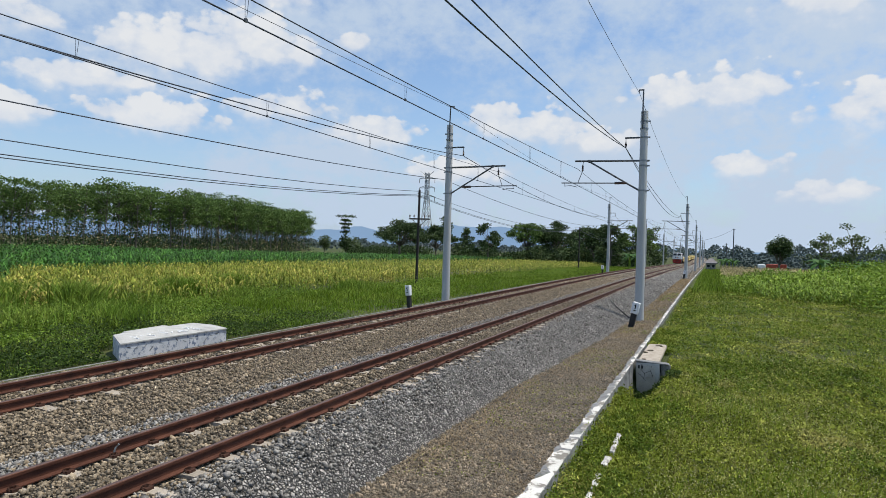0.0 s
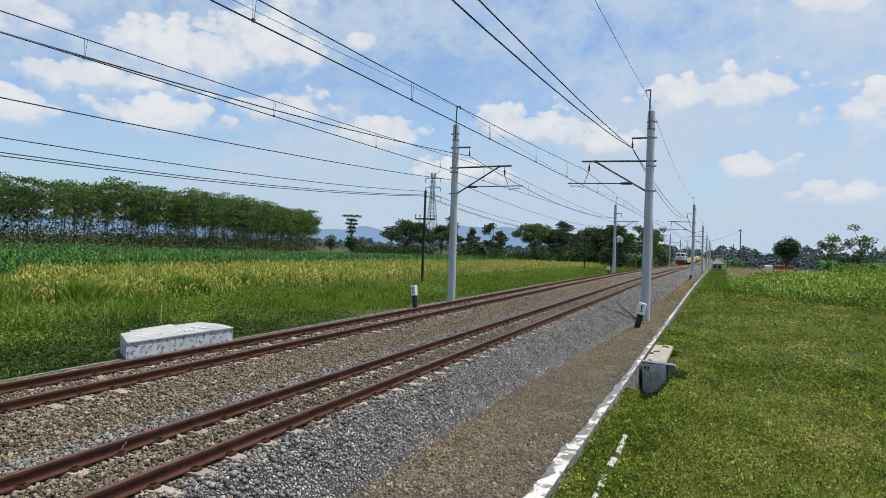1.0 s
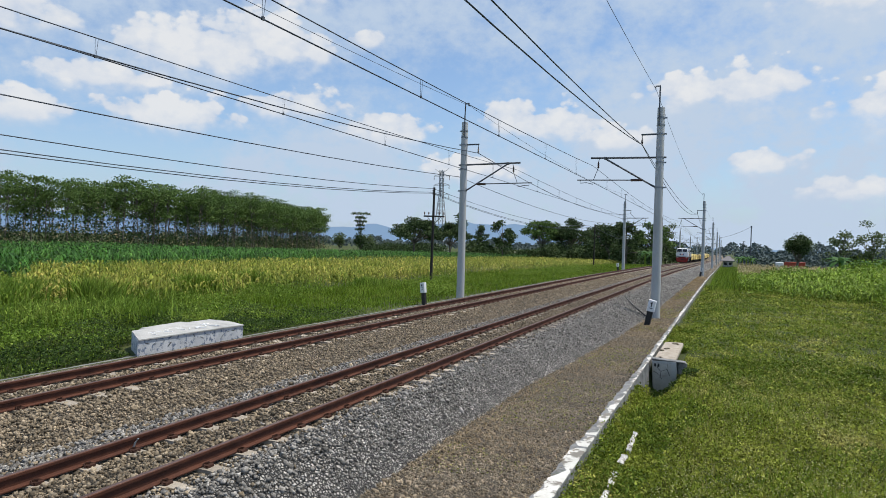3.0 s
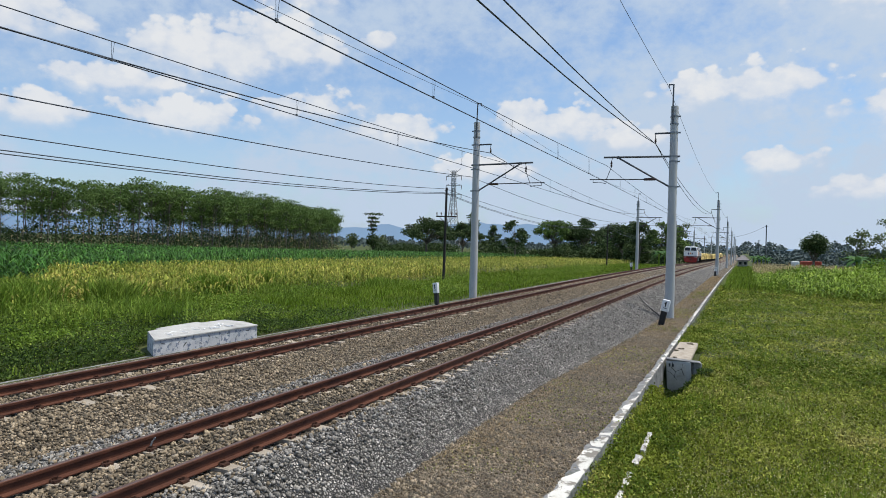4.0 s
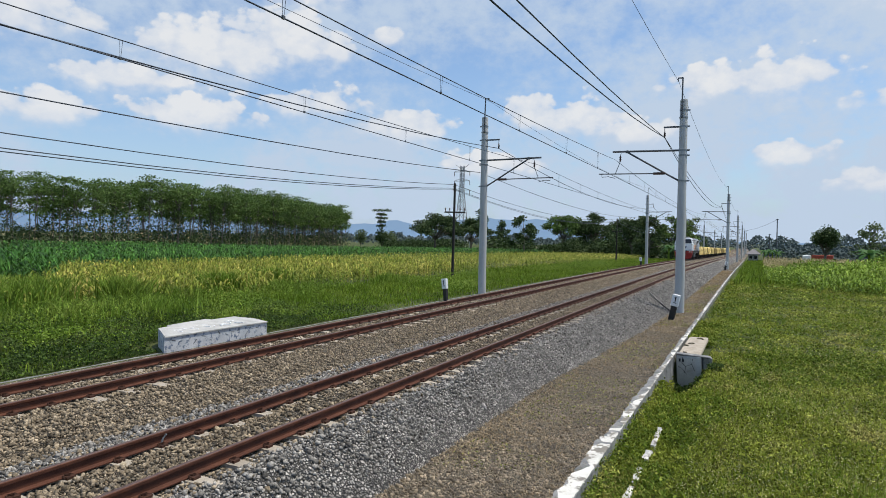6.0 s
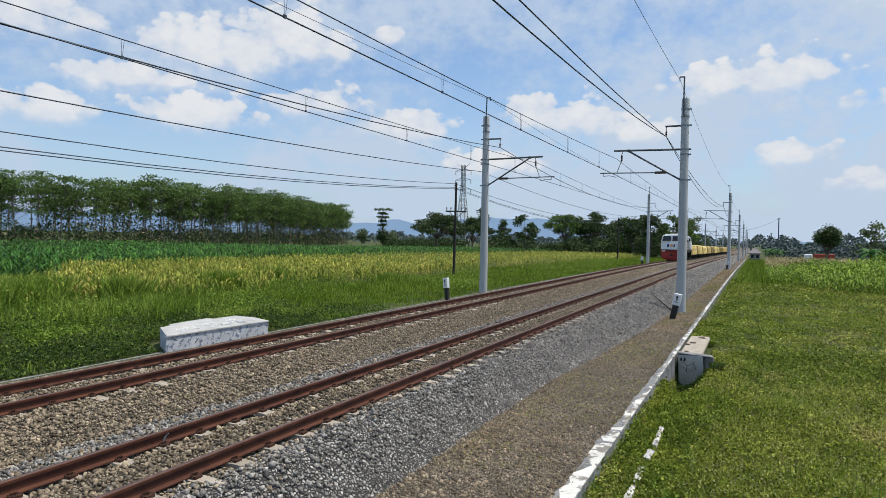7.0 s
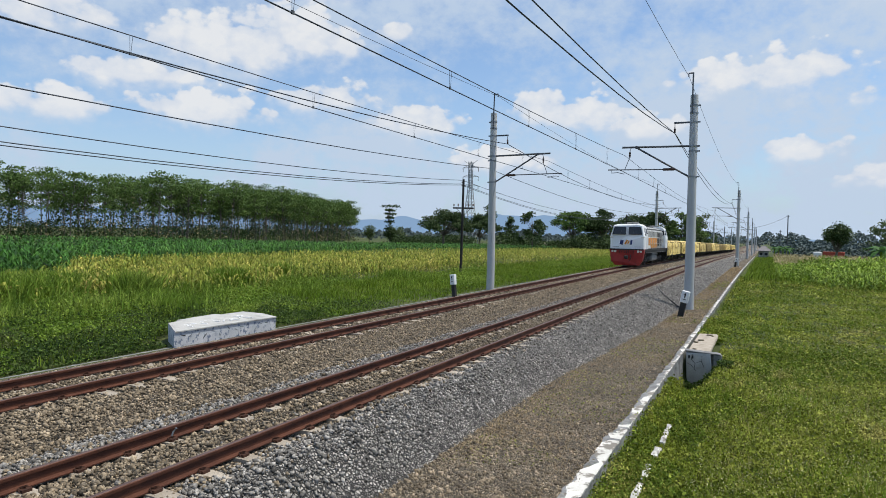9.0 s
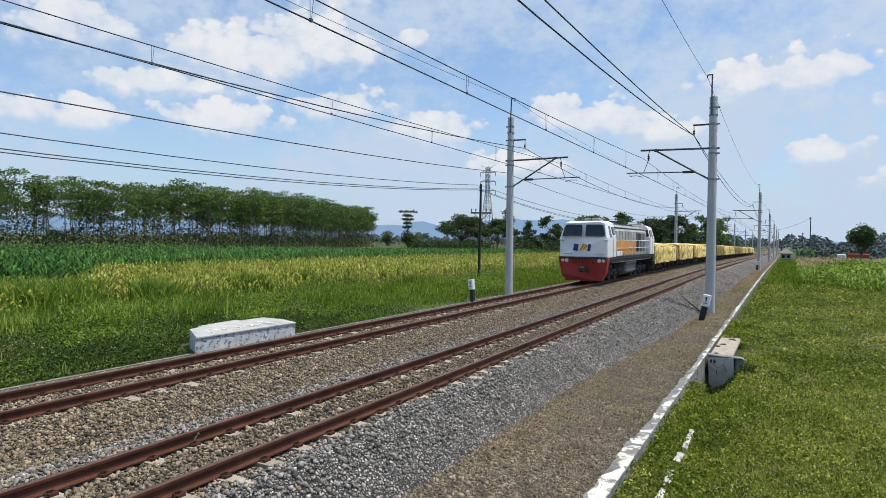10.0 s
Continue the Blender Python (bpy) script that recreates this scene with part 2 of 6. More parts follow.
# stains over a base tinted blue for the side faces' shade
M_WHITE_FACE = surf("shade_tinted_stained_whitewash", [(0.36, 0.39, 0.43), (0.47, 0.50, 0.54), (0.60, 0.62, 0.65)], 3, 0.85, 0.3, 40, wear=(0.14, 0.18, 0.26), wear_scale=7.5, wear_at=(0.53, 0.60))
M_STEEL = surf("galvanised_steel", [(0.20, 0.22, 0.24), (0.30, 0.32, 0.34)], 6, 0.5, 0.1, 90, 0.5)
M_DARKSTEEL = surf("dark_steel", [(0.07, 0.08, 0.09), (0.12, 0.13, 0.145)], 6, 0.55, 0.1, 90, 0.4)
M_WIRE = surf("weathered_copper_wire", [(0.03, 0.042, 0.062), (0.05, 0.066, 0.09)], 4, 0.6, 0.0, 50, 0.3)
M_INSUL = surf("brown_insulator", [(0.05, 0.03, 0.025), (0.10, 0.06, 0.045)], 8, 0.35, 0.0, 60)
M_BLACK = surf("black_paint", [(0.012, 0.012, 0.013), (0.03, 0.03, 0.03)], 8, 0.6, 0.2, 80)
M_SIGN = surf("white_sign_paint", [(0.70, 0.72, 0.74), (0.80, 0.81, 0.82)], 6, 0.6, 0.1, 60)
M_WOOD = surf("tarred_wood", [(0.018, 0.017, 0.017), (0.045, 0.04, 0.036)], 3, 0.85, 0.4, 60, stretch=(1, 1, 0.15))
M_GRASSGROUND = surf("grass_soil", [(0.024, 0.036, 0.007), (0.05, 0.068, 0.013), (0.09, 0.10, 0.027)], 0.9, 0.95, 0.9, 14, wear=(0.14, 0.135, 0.05), wear_scale=0.22, wear_at=(0.58, 0.75), bump_dist=0.06)
M_LEAF_LOW = surf("low_herb_leaves", [(0.115, 0.16, 0.019), (0.22, 0.262, 0.036), (0.39, 0.405, 0.09)], 0.6, 0.6, 0.0, 5, wear=(0.46, 0.41, 0.14), wear_scale=0.4, wear_at=(0.54, 0.72), vary="island", vary_amount=0.7, leaf=0.3)
M_BLADE = surf("grass_blades", [(0.085, 0.15, 0.014), (0.15, 0.235, 0.022), (0.26, 0.33, 0.055)], 0.5, 0.55, 0.0, 4, wear=(0.30, 0.29, 0.10), wear_scale=0.35, wear_at=(0.58, 0.8), vary="island", vary_amount=0.6, leaf=0.35)
M_BLADE_DARK = surf("dark_grass_blades", [(0.030, 0.056, 0.014), (0.056, 0.095, 0.022), (0.11, 0.155, 0.045)], 0.5, 0.55, 0.0, 4, wear=(0.12, 0.115, 0.045), wear_scale=0.5, wear_at=(0.58, 0.72), vary="island", vary_amount=0.6, leaf=0.3)
M_STRAW = surf("dry_straw", [(0.34, 0.26, 0.13), (0.48, 0.39, 0.21), (0.60, 0.50, 0.30)], 1, 0.8, 0.0, 5, vary="island", vary_amount=0.4, leaf=0.2)
M_HERB_MID = surf("mid_green_herb_leaves", [(0.075, 0.125, 0.015), (0.13, 0.19, 0.025), (0.23, 0.28, 0.05)], 0.6, 0.6, 0.0, 5, vary="island", vary_amount=0.6, leaf=0.3)
M_DRYSTEM = surf("faded_meadow_stems", [(0.20, 0.19, 0.06), (0.32, 0.29, 0.10), (0.44, 0.40, 0.18)], 1, 0.8, 0.0, 5, vary="island", vary_amount=0.5, leaf=0.3)
M_TANGRASS = surf("matted_tan_grass", [(0.24, 0.175, 0.095), (0.37, 0.275, 0.155), (0.48, 0.375, 0.225)], 1, 0.8, 0.0, 5, vary="island", vary_amount=0.4, leaf=0.2)
M_FLOWER = surf("pale_flower_heads", [(0.46, 0.45, 0.20), (0.58, 0.56, 0.30)], 3, 0.7, 0.0, 8, vary="island", vary_amount=0.2)
M_CORN_DRY = surf("ripening_maize_leaves", [(0.055, 0.11, 0.014), (0.21, 0.25, 0.04), (0.52, 0.45, 0.13)], 0.35, 0.65, 0.0, 2.2, vary="island", vary_amount=0.45, leaf=0.3)
M_CORN_GREEN = surf("green_maize_leaves", [(0.016, 0.055, 0.010), (0.045, 0.125, 0.022), (0.12, 0.24, 0.05)], 0.35, 0.5, 0.0, 2.2, vary="island", vary_amount=0.7, leaf=0.25)
M_FIELD = surf("field_soil", [(0.025, 0.035, 0.010), (0.05, 0.06, 0.018), (0.09, 0.085, 0.035)], 0.6, 0.95, 0.6, 8)
M_TRUNK = surf("grey_bark", [(0.06, 0.054, 0.046), (0.12, 0.108, 0.09), (0.20, 0.185, 0.155)], 2, 0.9, 0.4, 20, stretch=(1, 1, 0.3))
M_CROWN_A = surf("feathery_tree_leaves", [(0.055, 0.10, 0.026), (0.098, 0.162, 0.043), (0.155, 0.23, 0.07)], 0.35, 0.6, 0.0, 1.5, vary="island", vary_amount=0.5, leaf=0.25)
M_CROWN_B = surf("dark_tree_leaves", [(0.030, 0.055, 0.020), (0.055, 0.088, 0.032), (0.09, 0.125, 0.05)], 0.35, 0.6, 0.0, 1.5, vary="island", vary_amount=0.5, leaf=0.2)
M_CROWN_C = surf("sparse_tree_leaves", [(0.07, 0.11, 0.045), (0.11, 0.15, 0.065), (0.16, 0.19, 0.09)], 0.35, 0.6, 0.0, 1.5, vary="island", vary_amount=0.4, leaf=0.25)
M_BUSH = surf("shrub_leaves", [(0.085, 0.155, 0.018), (0.16, 0.25, 0.032), (0.29, 0.37, 0.07)], 0.4, 0.55, 0.0, 3, vary="island", vary_amount=0.5, leaf=0.3)
M_BANANA = surf("banana_leaves", [(0.045, 0.11, 0.03), (0.08, 0.17, 0.045)], 0.5, 0.5, 0.0, 3, vary="island", vary_amount=0.4, leaf=0.3)
M_OLDCONC = surf("grimy_concrete", [(0.10, 0.105, 0.11), (0.19, 0.195, 0.20), (0.30, 0.30, 0.295)], 4, 0.9, 0.5, 40, wear=(0.04, 0.05, 0.03), wear_scale=3.0, wear_at=(0.55, 0.7))
M_SOIL = surf("trodden_soil", [(0.10, 0.085, 0.062), (0.18, 0.155, 0.115), (0.28, 0.25, 0.20)], 3, 0.95, 0.8, 30, bump_dist=0.02)
M_SLABTOP = surf("pale_worn_slab", [(0.30, 0.29, 0.265), (0.42, 0.405, 0.375), (0.54, 0.52, 0.485)], 3, 0.9, 0.4, 50, wear=(0.28, 0.265, 0.23), wear_scale=2.2, wear_at=(0.55, 0.68))
# hills glow evenly in the colour of distance haze, unlit by the sun
M_MOUNT = glow("mountain_haze_glow", (0.24, 0.37, 0.56), 1.0)
# distance haze painted in: leaves greyed and shifted to blue
M_FARWOOD = surf("far_wood_painted_haze", [(0.075, 0.10, 0.105), (0.10, 0.13, 0.13), (0.125, 0.155, 0.15)], 0.05, 0.95, 0.0, 0.3, vary="island", vary_amount=0.18, spec=0.05)


# ---- mesh tools ----
class Shape:
    """Gathers boxes, rods and outlines into one mesh."""

    def __init__(self):
        self.v, self.f = [], []

    def add(self, verts, faces):
        o = len(self.v)
        self.v += [tuple(p) for p in verts]
        self.f += [tuple(i + o for i in q) for q in faces]
        return self

    def box(self, c, s, turn=None, bevel=0.0):
        """A box round c of the sizes s, its upright edges and rims cut by bevel."""
        hx, hy, hz = s[0] / 2, s[1] / 2, s[2] / 2
        t = turn or Matrix()
        if bevel <= 0:
            vs = [Vector((a * hx, b * hy, d * hz)) for d in (-1, 1) for a, b in ((-1, -1), (1, -1), (1, 1), (-1, 1))]
            fs = [(3, 2, 1, 0), (4, 5, 6, 7), (0, 1, 5, 4), (1, 2, 6, 5), (2, 3, 7, 6), (3, 0, 4, 7)]
        else:
            e = bevel
            rings = []
            for z, k in ((-hz, e), (-hz + e, 0), (hz - e, 0), (hz, e)):
                rings.append([Vector((x, y, z)) for x, y in ((-hx + e + k, -hy + k), (hx - e - k, -hy + k), (hx - k, -hy + e + k), (hx - k, hy - e - k),
                                                             (hx - e - k, hy - k), (-hx + e + k, hy - k), (-hx + k, hy - e - k), (-hx + k, -hy + e + k))])
            vs = [p for r in rings for p in r]
            fs = [tuple(range(7, -1, -1)), tuple(range(24, 32))]
            fs += [(r * 8 + i, r * 8 + (i + 1) % 8, r * 8 + 8 + (i + 1) % 8, r * 8 + 8 + i) for r in range(3) for i in range(8)]
        return self.add([t @ p + Vector(c) for p in vs], fs)

    def rod(self, pts, r, n=6, r2=None, cap=True):
        """A round rod along the points; r to r2 in thickness."""
        pts = [Vector(p) for p in pts]
        k = len(pts)
        vs, fs = [], []
        for i, p in enumerate(pts):
            d = (pts[min(i + 1, k - 1)] - pts[max(i - 1, 0)]).normalized()
            u = d.orthogonal().normalized() if abs(d.z) > 0.9 else d.cross(Vector((0, 0, 1))).normalized()
            w = d.cross(u)
            q = r if r2 is None else r + (r2 - r) * i / (k - 1)
            vs += [p + (u * math.cos(a) + w * math.sin(a)) * q for a in [2 * math.pi * j / n for j in range(n)]]
        for i in range(k - 1):
            fs += [(i * n + j, i * n + (j + 1) % n, (i + 1) * n + (j + 1) % n, (i + 1) * n + j) for j in range(n)]
        if cap:
            fs += [tuple(range(n - 1, -1, -1)), tuple((k - 1) * n + j for j in range(n))]
        return self.add(vs, fs)

    def extrude(self, outline, path):
        """Sweeps an (x, z) outline through (dx, y, dz) stations."""
        n = len(outline)
        vs = [(dx + x, y, dz + z) for dx, y, dz in path for x, z in outline]
        fs = [(i * n + j, (i + 1) * n + j, (i + 1) * n + (j + 1) % n, i * n + (j + 1) % n) for i in range(len(path) - 1) for j in range(n)]
        fs += [tuple(range(n)), tuple((len(path) - 1) * n + j for j in range(n - 1, -1, -1))]
        return self.add(vs, fs)

    def lathe(self, c, prof, n=12, axis="z"):
        """A turned form: (radius, height) pairs round an axis through c."""
        vs = []
        for r, h in prof:
            for j in range(n):
                a = 2 * math.pi * j / n
                p = (r * math.cos(a), r * math.sin(a), h) if axis == "z" else (h, r * math.cos(a), r * math.sin(a))
                vs.append(Vector(p) + Vector(c))
        k = len(prof)
        fs = [(i * n + j, i * n + (j + 1) % n, (i + 1) * n + (j + 1) % n, (i + 1) * n + j) for i in range(k - 1) for j in range(n)]
        fs += [tuple(range(n - 1, -1, -1)), tuple((k - 1) * n + j for j in range(n))]
        return self.add(vs, fs)


def mesh_of(name, shape, material, smooth=False):
    me = bpy.data.meshes.new(name)
    me.from_pydata(shape.v, [], shape.f)
    me.materials.append(material)
    if smooth:
        me.polygons.foreach_set("use_smooth", [True] * len(me.polygons))
        me.set_sharp_from_angle(angle=radians(40))
    me.update()
    return me


def part(name, shape, material, parent=None, label="", smooth=False):
    ob = new(name, mesh_of(name, shape, material, smooth))
    if parent is not None:
        ob.parent = parent
    return tagged(ob, label)


def bulk(name, verts, faces, material, smooth=False):
    """One mesh out of big arrays; all faces have the same number of corners."""
    me = bpy.data.meshes.new(name)
    k = faces.shape[1]
    me.vertices.add(len(verts))
    me.vertices.foreach_set("co", np.ascontiguousarray(verts, dtype=np.float32).ravel())
    me.loops.add(faces.size)
    me.loops.foreach_set("vertex_index", faces.astype(np.int32).ravel())
    me.polygons.add(len(faces))
    me.polygons.foreach_set("loop_start", np.arange(0, faces.size, k, dtype=np.int32))
    me.polygons.foreach_set("loop_total", np.full(len(faces), k, dtype=np.int32))
    if smooth:
        me.polygons.foreach_set("use_smooth", np.ones(len(faces), dtype=bool))
    me.materials.append(material)
    me.update(calc_edges=True)
    me.validate()
    return me


def thing(name, label, category, group="", kind="", at=None):
    ob = new(name)
    ob.empty_display_size = 0.2
    if at is not None:
        ob.matrix_basis = at
    return tagged(ob, label, category, group, kind)


# ---- the lie of the land: rail heads are at z = 0 near the camera ----
def dip(y):
    """The line falls away gently in the distance."""
    y = np.asarray(y, dtype=float)
    d = np.where(y < 40, 0.0, np.where(y < 100, -8.75e-5 * (y - 40) ** 2, -0.315 - 0.0105 * (y - 100)))
    return np.maximum(d, -2.2)


def ground_z(x, y):
    x, y = np.asarray(x, dtype=float), np.asarray(y, dtype=float)
    prof = np.interp(x, [-3000, -60, -24, -18, -14, -13.1, -13.0, -12.9, -12.0, -4.8, -3.6, -2.12, -2.06, -1.97, -1.85, -1.35, -0.9, 2, 6, 20, 3000],
                     [-1.0, -1.0, -0.95, -0.8, -0.55, -0.52, -0.52, -0.55, -0.6, -0.75, -0.77, -0.785, -0.80, -0.98, -1.13, -1.16, -1.08, -1.0, -1.02, -1.1, -1.1])
    rough = np.where((x > -1) | (x < -14), 1.0, 0.0)
    wav = 0.05 * np.sin(x * 0.9 + 1.3) * np.sin(y * 0.55) + 0.035 * np.sin(x * 2.3 + y * 1.7)
    pit = -0.75 * np.exp(-((x + 1.64) / 0.42) ** 4 - ((y - 19.0) / 1.7) ** 2) * (y < 19.8)
    return prof + rough * wav + dip(y) + pit


def lay(x, y):
    return float(ground_z(x, y))


# ---- ground ----
def build_ground():
    xs = np.unique(np.concatenate([np.linspace(-3000, -300, 10), np.linspace(-300, -60, 13), np.linspace(-60, -16, 30), np.linspace(-16, 3, 77), np.array([-2.12, -2.06, -1.97, -1.9]),
                                   np.linspace(3, 20, 35), np.linspace(20, 120, 12), np.linspace(120, 3000, 10)]))
    ys = np.unique(np.concatenate([np.linspace(-400, -20, 12), np.linspace(-20, 4, 13), np.linspace(4, 60, 113), np.linspace(60, 260, 60), np.linspace(260, 4400, 18)]))
    gx, gy = np.meshgrid(xs, ys)
    v = np.stack([gx, gy, ground_z(gx, gy)], -1).reshape(-1, 3)
    nx, ny = len(xs), len(ys)
    i, j = np.meshgrid(np.arange(nx - 1), np.arange(ny - 1))
    a = (j * nx + i).ravel()
    f = np.stack([a, a + 1, a + nx + 1, a + nx], -1)
    cx = 0.5 * (xs[:-1] + xs[1:])
    me = bulk("ground", v, f, M_GRASSGROUND, True)
    me.materials.append(M_SHOULDER)
    me.materials.append(M_FIELD)
    kind = np.where((cx > -13.0) & (cx < -2.0), 1, np.where((cx < -23.5) & (cx > -150), 2, 0))
    me.polygons.foreach_set("material_index", np.tile(kind, ny - 1).astype(np.int32))
    me.update()
    tagged(new("ground", me), "grassy flat farmland with a bare gravel shoulder", "ground", kind="structure")


build_ground()

TRACKS = {"left": -10.04, "right": -5.99}
GAUGE = 0.566    # half the distance between rail head middles
Y_NEAR, Y_FAR = -30.0, 520.0
STATIONS = list(np.concatenate([np.arange(Y_NEAR, 36, 6), np.arange(36, 120, 6), np.arange(120, Y_FAR + 1, 20)]))


def toe(y):
    """Where the grey ballast of the near track runs out into the shoulder."""
    return np.interp(y, [5, 14, 18, 25, 32, 60], [-4.35, -4.3, -4.05, -3.6, -3.45, -3.4])


def bed_z(x, y):
    """Top of the crushed stone."""
    x, y = np.asarray(x, dtype=float), np.asarray(y, dtype=float)
    right = toe(y)
    z = np.interp(x, [-12.75, -12.15, -11.4, -10.9, -9.2, -8.7, -8.0, -7.3, -6.8, -4.85], [-0.56, -0.42, -0.20, -0.175, -0.175, -0.19, -0.26, -0.20, -0.175, -0.175])
    t = np.clip((x + 4.85) / (right + 0.25 + 4.85), 0, 1.25)
    z = np.where(x > -4.85, -0.175 - 0.635 * np.clip(t, 0, 1.2) ** 1.2, z)
    u = np.minimum(abs(x - TRACKS["left"]), abs(x - TRACKS["right"]))
    # stone heaped over the sleepers' ends and between the rails
    z = z + np.interp(u, [0, 0.28, 0.40, 0.48, 0.64, 0.76, 0.88, 1.05, 1.3], [0.03, 0.026, 0.006, -0.01, -0.01, 0.002, 0.034, 0.036, 0.01]) * (0.75 + 0.45 * np.sin(y * 1.37 + x) * np.sin(y * 0.53 + 2 * x))
    return z + dip(y) + 0.018 * np.sin(x * 5.1 + y * 3.3) * np.sin(y * 2.1 - x * 1.7)


def build_bed():
    xs = np.arange(-12.75, -3.2, 0.15)
    ys = np.concatenate([np.arange(-30, 4, 2.0), np.arange(4, 40, 0.3), np.arange(40, 120, 2.0), np.arange(120, 521, 20.0)])
    gx, gy = np.meshgrid(xs, ys)
    v = np.stack([gx, gy, bed_z(gx, gy) - 0.012], -1).reshape(-1, 3)
    nx, ny = len(xs), len(ys)
    i, j = np.meshgrid(np.arange(nx - 1), np.arange(ny - 1))
    a = (j * nx + i).ravel()
    me = bulk("ballast_bed", v, np.stack([a, a + 1, a + nx + 1, a + nx], -1), M_BED, True)
    me.materials.append(M_BED_GREY)
    cx = xs[:-1] + 0.075
    me.polygons.foreach_set("material_index", np.tile(((cx > -5.25) | (abs(cx + 7.15) < 0.3)).astype(np.int32), ny - 1))
    bed = tagged(new("ballast_bed", me),
                 "bed of crushed railway stone under both tracks", "ballast", kind="structure")
    return bed


BED = build_bed()


def lumps():
    """Two stone blanks: a rough block for the near ones and a plainer one for the rest."""
    block = np.array([(-1, -1, -1), (1, -1, -1), (1, 1, -1), (-1, 1, -1), (-1, -1, 1), (1, -1, 1), (1, 1, 1), (-1, 1, 1)], dtype=float) * 0.72
    bf = np.array([(0, 3, 2), (0, 2, 1), (4, 5, 6), (4, 6, 7), (0, 1, 5), (0, 5, 4), (1, 2, 6), (1, 6, 5), (2, 3, 7), (2, 7, 6), (3, 0, 4), (3, 4, 7)])
    octa = np.array([(1, 0, 0), (0, 1, 0), (-1, 0, 0), (0, -1, 0), (0, 0, 1), (0, 0, -1)], dtype=float)
    of = np.array([(0, 1, 4), (1, 2, 4), (2, 3, 4), (3, 0, 4), (1, 0, 5), (2, 1, 5), (3, 2, 5), (0, 3, 5)])
    return (block, bf), (octa, of)


def random_turns(n, rng):
    q = rng.normal(size=(n, 4))
    q /= np.linalg.norm(q, axis=1)[:, None]
    w, x, y, z = q.T
    return np.stack([np.stack([1 - 2 * (y * y + z * z), 2 * (x * y - w * z), 2 * (x * z + w * y)], -1),
                     np.stack([2 * (x * y + w * z), 1 - 2 * (x * x + z * z), 2 * (y * z - w * x)], -1),
                     np.stack([2 * (x * z - w * y), 2 * (y * z + w * x), 1 - 2 * (x * x + y * y)], -1)], 1)


def stones(name, px, py, pz, size, material, label, rng, parent=None, plain=False):
    """Broken stones, each a squashed and knocked-about lump."""
    v, f = lumps()[1 if plain else 0]
    n, c = len(px), len(v)
    lump = v[None] * (1 + 0.28 * rng.uniform(-1, 1, (n, c, 3)))
    lump = lump * (size[:, None] * rng.uniform(0.4, 1.5, (n, 3)))[:, None, :]
    lump = np.einsum("nij,nkj->nki", random_turns(n, rng), lump)
    lump += np.stack([px, py, pz], -1)[:, None, :]
    faces = (f[None] + c * np.arange(n)[:, None, None]).reshape(-1, 3)
    ob = new(name, bulk(name, lump.reshape(-1, 3), faces, material))
    if parent:
        ob.parent = parent
    return tagged(ob, label, "" if parent else "stone", kind="stuff")


def free_of_rails(x, y):
    """Keeps stones off the rails, and off most of the sleeper tops."""
    ok = np.ones(len(x), bool)
    for c in TRACKS.values():
        for s in (-GAUGE, GAUGE):
            ok &= abs(x - c - s) > 0.085
    return ok


def on_sleeper(x, y):
    hit = np.zeros(len(x), bool)
    for c in TRACKS.values():
        u = abs(x - c)
        hit |= (u > 0.36) & (u < 0.80) & (abs((y - 0.36 + 0.3) % 0.6 - 0.3) < 0.11)
    return hit


def build_stones():
    rng = np.random.default_rng(4)
    y = 3.3 + 62 * rng.power(0.46, 88000)
    x = rng.uniform(-12.3, -3.3, len(y))
    keep = (x < toe(y) + 0.12 * rng.normal(size=len(y))) & free_of_rails(x, y) & (x / y > -2.9) & (~on_sleeper(x, y) | (rng.random(len(y)) < 0.22))
    x, y = x[keep], y[keep]
    size = (0.013 + 0.017 * rng.random(len(x)) ** 1.6) * np.interp(y, [5, 20, 66], [1.0, 1.2, 2.2])
    z = bed_z(x, y) + rng.uniform(-0.012, 0.012, len(x))
    grey = (x > -5.3 + 0.25 * rng.normal(size=len(x))) | ((abs(x + 7.15) < 0.35) & (rng.random(len(x)) < 0.75))
    near = y < 12
    for pick, plain in ((near, False), (~near, True)):
        b, g = pick & ~grey, pick & grey
        stones("brown_stones", x[b], y[b], z[b], size[b], M_STONE_BROWN, "rust-stained brown crushed stones between the rails", rng, BED, plain)
        stones("grey_stones", x[g], y[g], z[g], size[g], M_STONE_GREY, "fresh grey crushed stones on the shoulder", rng, BED, plain)
    y = 5 + 30 * rng.power(0.6, 24000)
    x = rng.uniform(-4.9, -2.1, len(y))
    keep = (x > toe(y) - 0.1) & (rng.random(len(y)) < np.interp(x - toe(y), [0, 1.0, 2.5], [1, 0.75, 0.55]))
    x, y = x[keep], y[keep]
    stones("scattered_gravel", x, y, ground_z(x, y) + 0.002, rng.uniform(0.007, 0.024, len(x)) * np.interp(y, [5, 10, 14, 30], [1.5, 1.4, 1.0, 1.5]), M_STONE_BROWN, "small stones scattered on dry earth", rng, None, True)


build_stones()


# ---- tracks ----
RAIL = [(-0.062, -0.150), (0.062, -0.150), (0.062, -0.138), (0.012, -0.122), (0.008, -0.045), (0.033, -0.034), (0.034, -0.006), (0.028, 0.0),
        (-0.028, 0.0), (-0.034, -0.006), (-0.033, -0.034), (-0.008, -0.045), (-0.012, -0.122), (-0.062, -0.138)]


